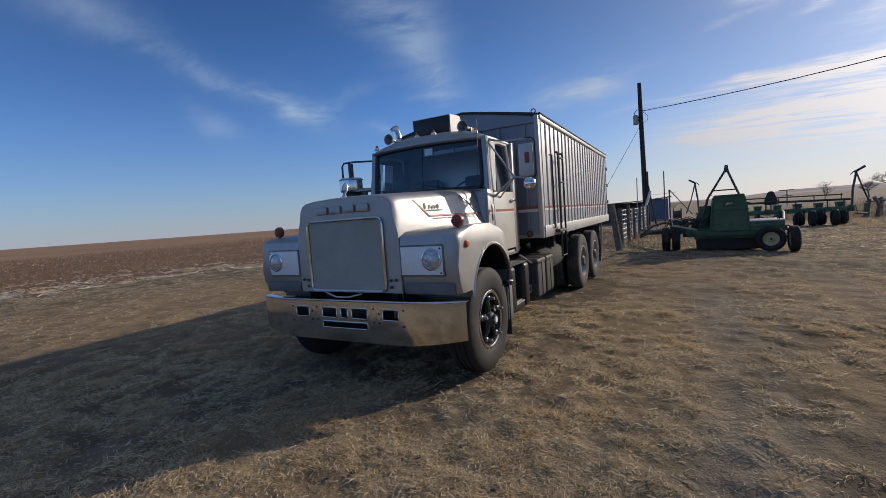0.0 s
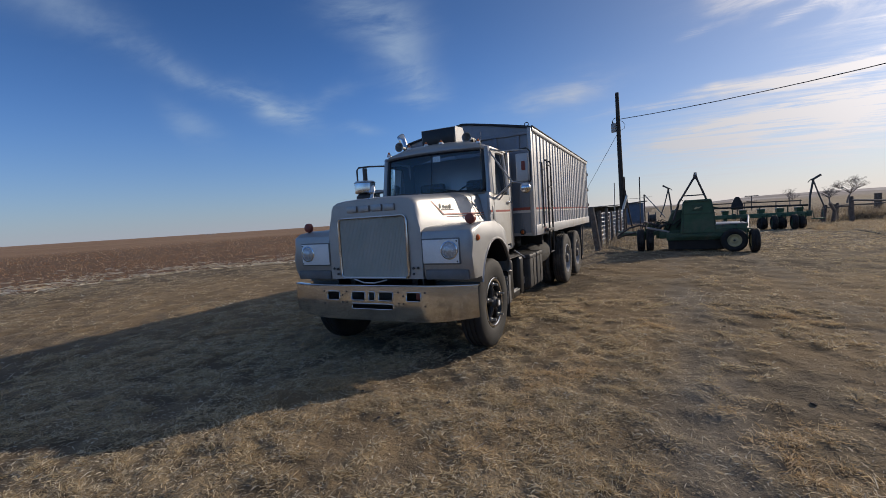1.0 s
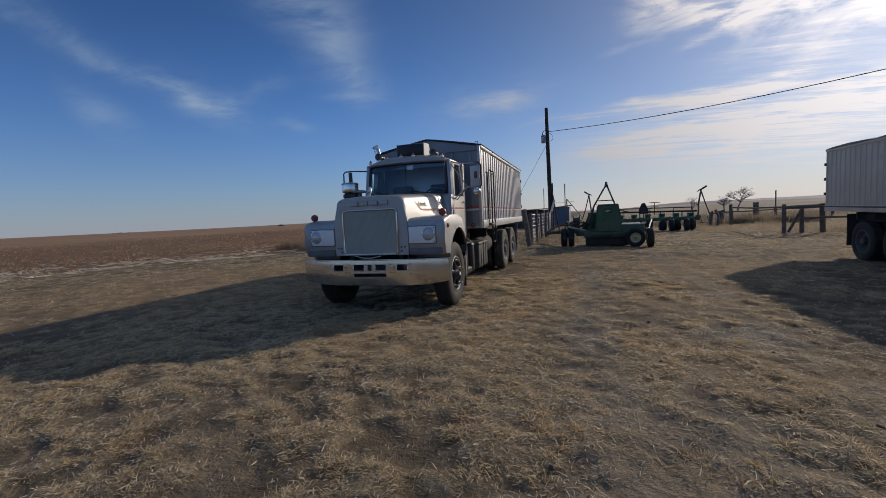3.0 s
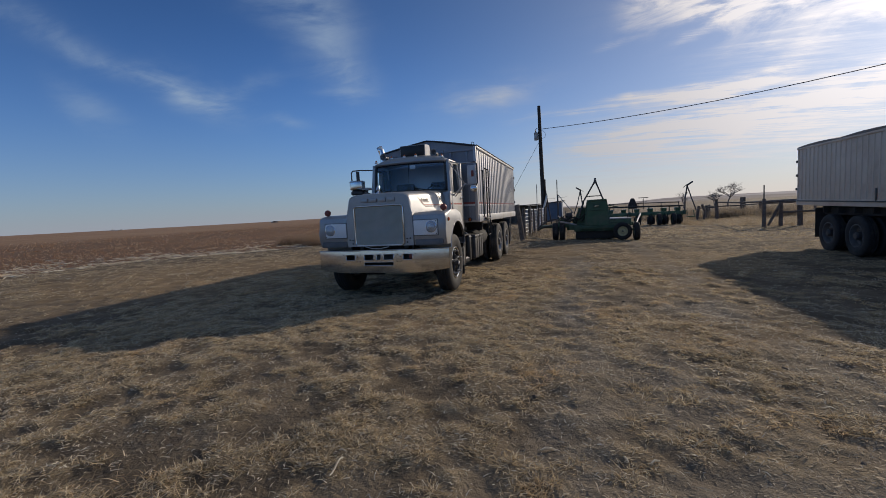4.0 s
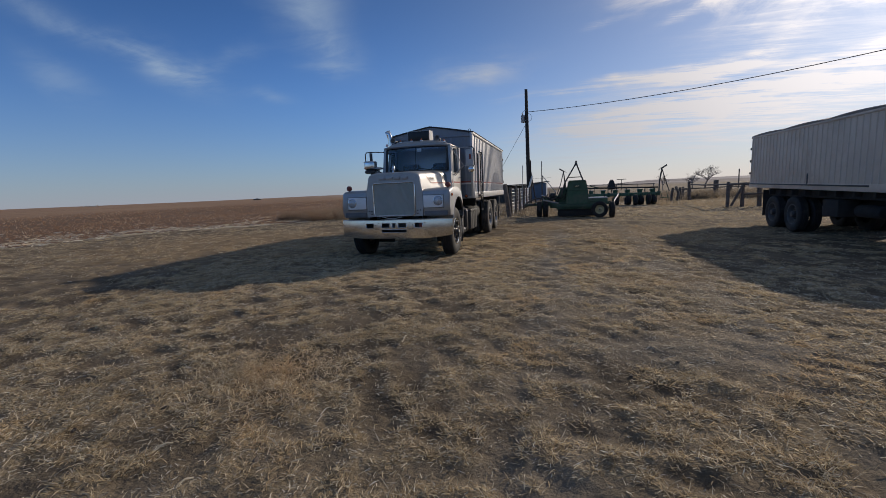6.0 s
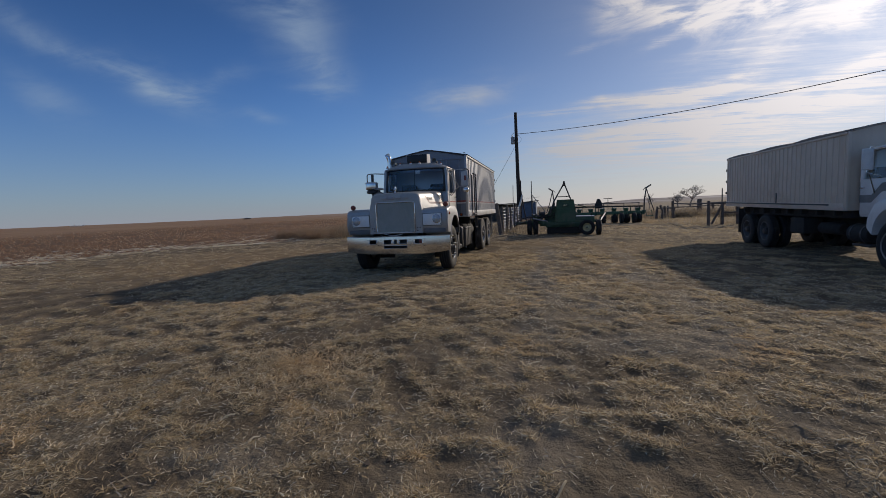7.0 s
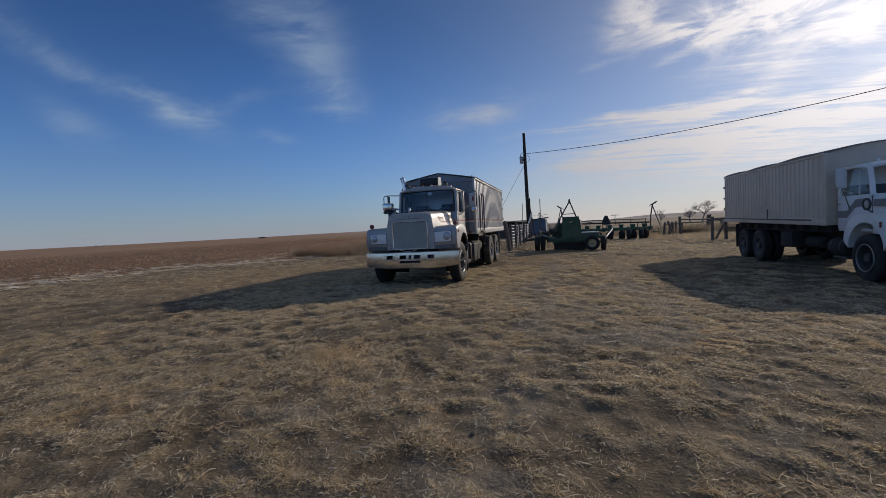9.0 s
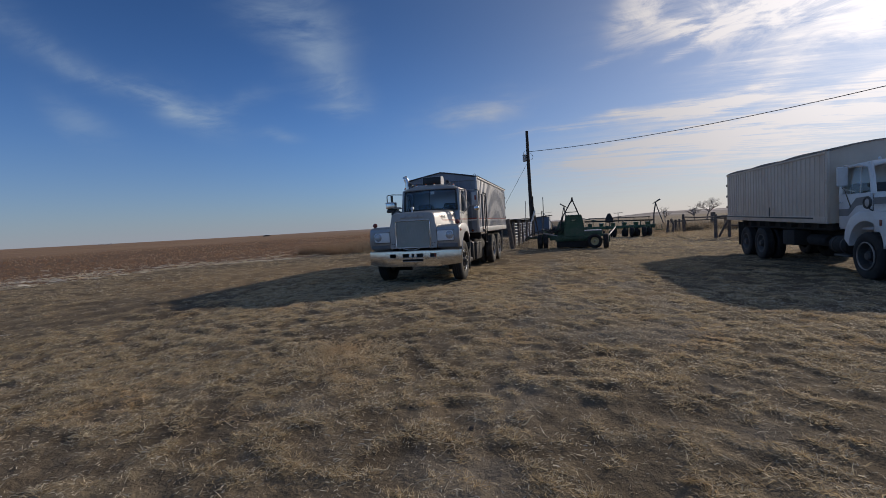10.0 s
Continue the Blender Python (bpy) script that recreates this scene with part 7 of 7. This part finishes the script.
def blades(x, y, length, width, rise, curl, a=None):
    """Bent strips, one for each root: returns vertices and faces."""
    n = len(x)
    a = rng.random(n) * 2 * np.pi if a is None else a
    dx, dy = np.cos(a), np.sin(a)
    z = ground_z(x, y) + lump(x, y) + 0.002
    h1, h2 = length * 0.5, length
    up1, up2 = np.sin(rise) * h1, np.sin(rise - curl) * h1
    ou1, ou2 = np.cos(rise) * h1, np.cos(rise) * h1 + np.cos(rise - curl) * h1
    roll = rng.uniform(-1.2, 1.2, n)
    wx, wy, wz = -dy * width / 2 * np.cos(roll), dx * width / 2 * np.cos(roll), np.sin(roll) * width / 2
    v = np.empty((n, 5, 3))
    v[:, 0] = np.stack([x - wx, y - wy, z - wz], 1)
    v[:, 1] = np.stack([x + wx, y + wy, z + wz], 1)
    v[:, 2] = np.stack([x + dx * ou1 - wx * 0.8, y + dy * ou1 - wy * 0.8, z + up1 - wz * 0.8], 1)
    v[:, 3] = np.stack([x + dx * ou1 + wx * 0.8, y + dy * ou1 + wy * 0.8, z + up1 + wz * 0.8], 1)
    v[:, 4] = np.stack([x + dx * ou2, y + dy * ou2, z + np.maximum(up1 + up2, 0.004)], 1)
    b = np.arange(n) * 5
    q = np.stack([b, b + 1, b + 3, b + 2], 1).tolist()
    tr = np.stack([b + 2, b + 3, b + 4], 1).tolist()
    return v.reshape(-1, 3), q + tr


def mesh_of(name, packs, material, label, category):
    """Joins packs of strips into one mesh."""
    vs = np.concatenate([v for v, _ in packs])
    n = len(vs) // 5
    b = np.arange(n) * 5
    loops = np.stack([b, b + 1, b + 3, b + 2, b + 2, b + 3, b + 4], 1).ravel()
    start = np.stack([np.arange(n) * 7, np.arange(n) * 7 + 4], 1).ravel()
    me = bpy.data.meshes.new(name)
    me.vertices.add(len(vs))
    me.vertices.foreach_set("co", vs.astype(np.float32).ravel())
    me.loops.add(len(loops))
    me.loops.foreach_set("vertex_index", loops.astype(np.int32))
    me.polygons.add(2 * n)
    me.polygons.foreach_set("loop_start", start.astype(np.int32))
    me.update(calc_edges=True)
    me.validate()
    me.materials.append(material)
    return tagged(new(name, me), label, category, "", "stuff")


def bare(x, y):
    """Where wheels have worn the ground: one in the ruts, nought elsewhere."""
    w = x + 0.5 * (patchy(x, y, 3.0, 61) - 0.5)
    spots = 0.0
    for sx_, sy_, sr in ((1.60, -6.93, 0.24), (1.05, -8.1, 0.3), (3.3, -8.0, 0.25), (2.1, -5.45, 0.25), (4.6, -4.0, 0.35), (0.1, -6.9, 0.3), (4.3, -4.5, 0.7), (5.2, -2.85, 0.35), (4.7, -0.5, 0.5)):
        spots = np.maximum(spots, 1.3 * np.exp(-(((x - sx_) / sr) ** 2 + ((y - sy_) / (0.6 * sr)) ** 2)))
    spots = np.maximum(spots, 0.34 * smoothstep(4.6, 6.2, x) * smoothstep(2.0, -0.5, y))
    return np.maximum(spots, np.maximum(np.exp(-((w - 3.15) / 0.30) ** 2), np.exp(-((w - 5.05) / 0.34) ** 2)) * (0.4 + 0.6 * patchy(x, y, 1.2, 62)) * smoothstep(-6.0, -3.5, y))


def mats(x0, x1, y0, y1, count, per, radius, ln, wd, keep, flat, around=False):
    """Matted clumps of bent dry blades."""
    x, y = rng.uniform(x0, x1, count), rng.uniform(y0, y1, count)
    den = tuft(x, y)
    ok = (den > rng.uniform(keep, keep + 0.07, count)) & (x > field_edge(y) + 0.3) & (bare(x, y) < rng.uniform(0.15, 0.6, count))
    if around:
        ok &= ~((x > -3.5) & (x < 9.5) & (y < 2.5))
    x, y, den = x[ok], y[ok], den[ok]
    size = radius * rng.uniform(0.5, 1.5, len(x)) * (0.6 + 0.8 * den)
    x, y, size = np.repeat(x, per), np.repeat(y, per), np.repeat(size, per)
    n = len(x)
    # each clump falls apart from its middle, some of it combed one way
    out = rng.random(n) * 2 * np.pi
    far = np.abs(rng.normal(0, 1, n)) * size
    x, y = x + np.cos(out) * far, y + np.sin(out) * far
    comb = 6.283 * patchy(x, y, 0.9, 71)
    a = np.where(rng.random(n) < 0.2, comb, out) + rng.normal(0, 0.7, n)
    rise = np.where(rng.random(n) < flat, rng.uniform(0.04, 0.40, n), rng.uniform(0.3, 1.0, n))
    return blades(x, y, ln * rng.uniform(0.5, 1.5, n), wd * rng.uniform(0.6, 1.4, n), rise, rng.uniform(0.1, 0.9, n), a)


mesh_of("dry_grass", [mats(-4.5, 10.5, -8.5, 3.5, 16500, 37, 0.050, 0.046, 0.0052, 0.445, 0.52), mats(-15, 16, -10.6, 18, 30000, 8, 0.06, 0.055, 0.0075, 0.47, 0.70, True), mats(-15, 13, 12, 30, 4000, 9, 0.18, 0.11, 0.014, 0.22, 0.75)], DRYGRASS, "short trampled dry grass on the yard soil", "grass")
# one bushy clump where the yard opens out
n = 2600
x, y = rng.normal(1.08, 0.30, n), rng.normal(-5.65, 0.26, n)
mesh_of("grass_clump", [blades(x, y, rng.uniform(0.05, 0.15, n), rng.uniform(0.003, 0.0065, n), rng.uniform(0.1, 1.2, n), rng.uniform(0.2, 1.2, n))], RUSTGRASS, "bushy clump of rusty straw-coloured grass", "grass")


def lying(x0, x1, y0, y1, count, ln, wd, seed, keep=0.35):
    x, y = rng.uniform(x0, x1, count), rng.uniform(y0, y1, count)
    ok = (patchy(x, y, 0.9, seed) > keep) & (x > field_edge(y)) & (tuft(x, y) > rng.uniform(0.28, 0.52, count))
    x, y = x[ok], y[ok]
    n = len(x)
    return blades(x, y, ln * rng.uniform(0.4, 1.6, n), wd * rng.uniform(0.7, 1.3, n), rng.uniform(0.05, 0.55, n), rng.uniform(0.0, 0.9, n))


mesh_of("loose_straw", [lying(-2.5, 8, -8.5, 0, 70000, 0.030, 0.0046, 11, 0.10), lying(-4.5, 10, -8.5, 4.5, 36000, 0.036, 0.0054, 16, 0.12), lying(-3.5, 9.5, -10.6, 3.0, 7000, 0.060, 0.0075, 15, 0.30), lying(-14, 15, 2.5, 16, 5000, 0.042, 0.008, 12, 0.42), lying(-14, -3.5, -10, 3, 3500, 0.09, 0.007, 14, 0.42), lying(-1.5, 3.0, -9.5, -6.0, 700, 0.09, 0.0055, 13, 0.3)], STRAWMAT, "pale loose straw scattered over the soil", "straw")

# pale curled husks and stalk ends
husk = bmesh.new()
hr = random.Random(5)
HUSKS = [(1.07, -6.50), (1.67, -7.28), (1.99, -7.24), (2.95, -7.43), (3.05, -7.48), (2.50, -7.78), (5.05, -4.55), (5.15, -4.60), (4.97, -6.19), (4.92, -6.10), (0.92, -5.56)]
for k in range(130):
    x, y = HUSKS[k] if k < len(HUSKS) else (hr.uniform(-4, 10), hr.uniform(-9.5, 6))
    z = float(ground_z(x, y) + lump(x, y)) + 0.012
    a, bend, ln, r = hr.uniform(0, 6.28), hr.uniform(-2.6, 2.6), hr.uniform(0.05, 0.20), hr.uniform(0.003, 0.007)
    if k < len(HUSKS):
        ln, r = hr.uniform(0.10, 0.18), hr.uniform(0.004, 0.006)
    pts = []
    for k in range(6):
        pts.append((x, y, z + 0.010 * math.sin(k * 1.3)))
        x, y, a = x + math.cos(a) * ln / 5, y + math.sin(a) * ln / 5, a + bend / 5
    tube(husk, pts, [r, r * 1.2, r * 1.2, r, r * 0.9, r * 0.6], 5)
tagged(part("husks", husk, STRAWMAT), "pale curled husks and stalk ends on soil", "husks", "", "stuff")

# dark crumbled clods; the first six are added in place of shaded pits
clods = bmesh.new()
for k in range(120):
    x, y = [(2.99, -7.06), (0.46, -6.05), (2.29, -6.86), (2.40, -6.80), (0.54, -6.18), (0.62, -6.15)][k] if k < 6 else (hr.uniform(-3.5, 9.5), hr.uniform(-9, 4))
    s = hr.uniform(0.016, 0.026) if k < 6 else hr.uniform(0.008, 0.022)
    m = pose(x, y, float(ground_z(x, y) + lump(x, y)) + s * 0.25, hr.uniform(-20, 20), hr.uniform(-20, 20), hr.uniform(0, 360)) @ Matrix.Diagonal((s * hr.uniform(0.8, 1.5), s, s * hr.uniform(0.4, 0.7), 1))
    got = bmesh.ops.create_icosphere(clods, subdivisions=1, radius=1.0, matrix=m)["verts"]
    for v in got:
        v.co += Vector((hr.uniform(-1, 1), hr.uniform(-1, 1), hr.uniform(-1, 1))) * s * 0.22
tagged(part("clods_and_pits", clods, CLODPIT), "dark crumbled soil clods among the grass, some standing for shaded pits", "soil", "", "stuff")

# stubble rows
packs = []
for depth0, depth1, y0, y1, dens, wd in ((0.0, 22, -14, 70, 11.0, 0.020), (22, 75, -25, 130, 3.2, 0.045)):
    n = int((depth1 - depth0) * (y1 - y0) * dens)
    y = rng.uniform(y0, y1, n)
    x = field_edge(y) - rng.uniform(depth0, depth1, n)
    row = np.round((x + 0.10 * y) / 0.76) * 0.76 - 0.10 * y
    x = np.where(x < field_edge(y) - 2.5, row + rng.normal(0, 0.06, n), x)
    ok = rng.random(n) < np.clip(0.12 + (field_edge(y) - x) / 3.5, 0, 1) * np.clip((80 - (field_edge(y) - x)) / 45, 0.1, 1) * (0.35 + 0.9 * patchy(x, y, 1.7, 79))
    x, y = x[ok], y[ok]
    n = len(x)
    tall = (0.08 + 0.17 * patchy(x, y, 2.5, 17)) * rng.uniform(0.5, 1.5, n)
    packs.append(blades(x, y, tall, wd * rng.uniform(0.7, 1.4, n), rng.uniform(0.3, 1.45, n), rng.uniform(-0.2, 1.0, n)))
    packs.append(blades(x, y, tall * 0.7, wd * 1.2 * rng.uniform(0.7, 1.4, n), rng.uniform(0.2, 1.2, n), rng.uniform(0.3, 1.6, n)))
mesh_of("crop_stubble", packs, STUBBLE, "reddish brown standing crop stubble in rows", "stubble")
n = 26000
y = rng.uniform(-14, 60, n)
x = field_edge(y) - rng.exponential(2.2, n) + 0.6
ok = 0.6 * patchy(x, y, 1.1, 77) + 0.8 * patchy(x, y, 0.35, 78) > rng.uniform(0.5, 1.1, n)
x, y = x[ok], y[ok]
n = len(x)
mesh_of("fallen_stalks", [blades(x, y, rng.uniform(0.12, 0.55, n), rng.uniform(0.022, 0.045, n), rng.uniform(0.02, 0.22, n), rng.uniform(0.0, 0.2, n))], STRAWMAT, "bleached fallen stalks along the field's edge", "stalks")

# tall pale grass round the corral, weeds at the field corner
n = 60000
x, y = rng.uniform(8.8, 30, n), 15.5 + 20 * rng.random(n) ** 1.4
ok = (y > 19.5 - 0.55 * np.maximum(x - 9, 0) + rng.normal(0, 0.5, n)) & (y > 15.8) & (patchy(x, y, 1.5, 23) > rng.uniform(0.15, 0.6, n))
x, y = x[ok], y[ok]
n = len(x)
tall = (0.10 + 0.36 * patchy(x, y, 2.4, 29)) * rng.uniform(0.6, 1.4, n)
mesh_of("tall_grass", [blades(x, y, tall, rng.uniform(0.008, 0.017, n), rng.uniform(0.35, 1.35, n), rng.uniform(0.4, 1.6, n))], PALEGRASS, "pale tall dry grass along the corral", "grass")
n = 9000
x, y = rng.uniform(0.2, 3.0, n), rng.uniform(13, 34, n)
ok = patchy(x, y, 0.8, 41) > rng.uniform(0.35, 0.8, n)
x2, y2 = rng.normal(-9.6, 1.2, 2200), rng.normal(16.4, 1.7, 2200)
x3, y3 = np.concatenate([rng.uniform(-8.8, 0.2, 2500), rng.uniform(13.5, 25, 4000), rng.uniform(3.5, 12, 6000)]), np.concatenate([rng.uniform(13.0, 26, 2500), rng.uniform(40, 46, 4000), rng.uniform(27, 36, 6000)])
x, y = np.concatenate([x[ok], x2, x3]), np.concatenate([y[ok], y2, y3])
n = len(x)
tall = np.where((x < -7) | (y > 39) | ((y > 26.5) & (x > 3.2)), rng.uniform(0.3, 1.0, n), rng.uniform(0.12, 0.45, n))
mesh_of("weeds", [blades(x, y, tall, rng.uniform(0.008, 0.018, n), rng.uniform(0.8, 1.57, n), rng.uniform(0.0, 0.9, n))], WEED, "dead grey-brown weeds by fence and field corner", "weeds")

# brown brush where the field's edge meets the yard
n = 16000
kx, ky = rng.normal(0, 1, 26), rng.normal(0, 1, 26)
pick = rng.integers(0, 26, n)
x, y = -10.4 + 1.7 * kx[pick] + rng.normal(0, 0.22, n), 17.0 + 2.2 * ky[pick] + rng.normal(0, 0.22, n)
tall = (0.40 + 0.70 * rng.random(26))[pick] * rng.uniform(0.35, 1.1, n)
mesh_of("brush", [blades(x, y, tall, rng.uniform(0.006, 0.014, n), rng.uniform(0.5, 1.57, n), rng.uniform(0.2, 1.4, n))], BRUSH, "tangled brown dead brush at the field corner", "brush")
# dark scrub behind the corral rails
n = 9000
kx, ky = rng.uniform(12.6, 17.5, 22), rng.uniform(27.0, 30.5, 22)
pick = rng.integers(0, 22, n)
x, y = kx[pick] + rng.normal(0, 0.35, n), ky[pick] + rng.normal(0, 0.3, n)
mesh_of("scrub", [blades(x, y, rng.uniform(0.3, 0.85, n), rng.uniform(0.010, 0.022, n), rng.uniform(0.7, 1.57, n), rng.uniform(0.0, 0.9, n))], WEED, "low dark scrub behind the corral rails", "scrub")
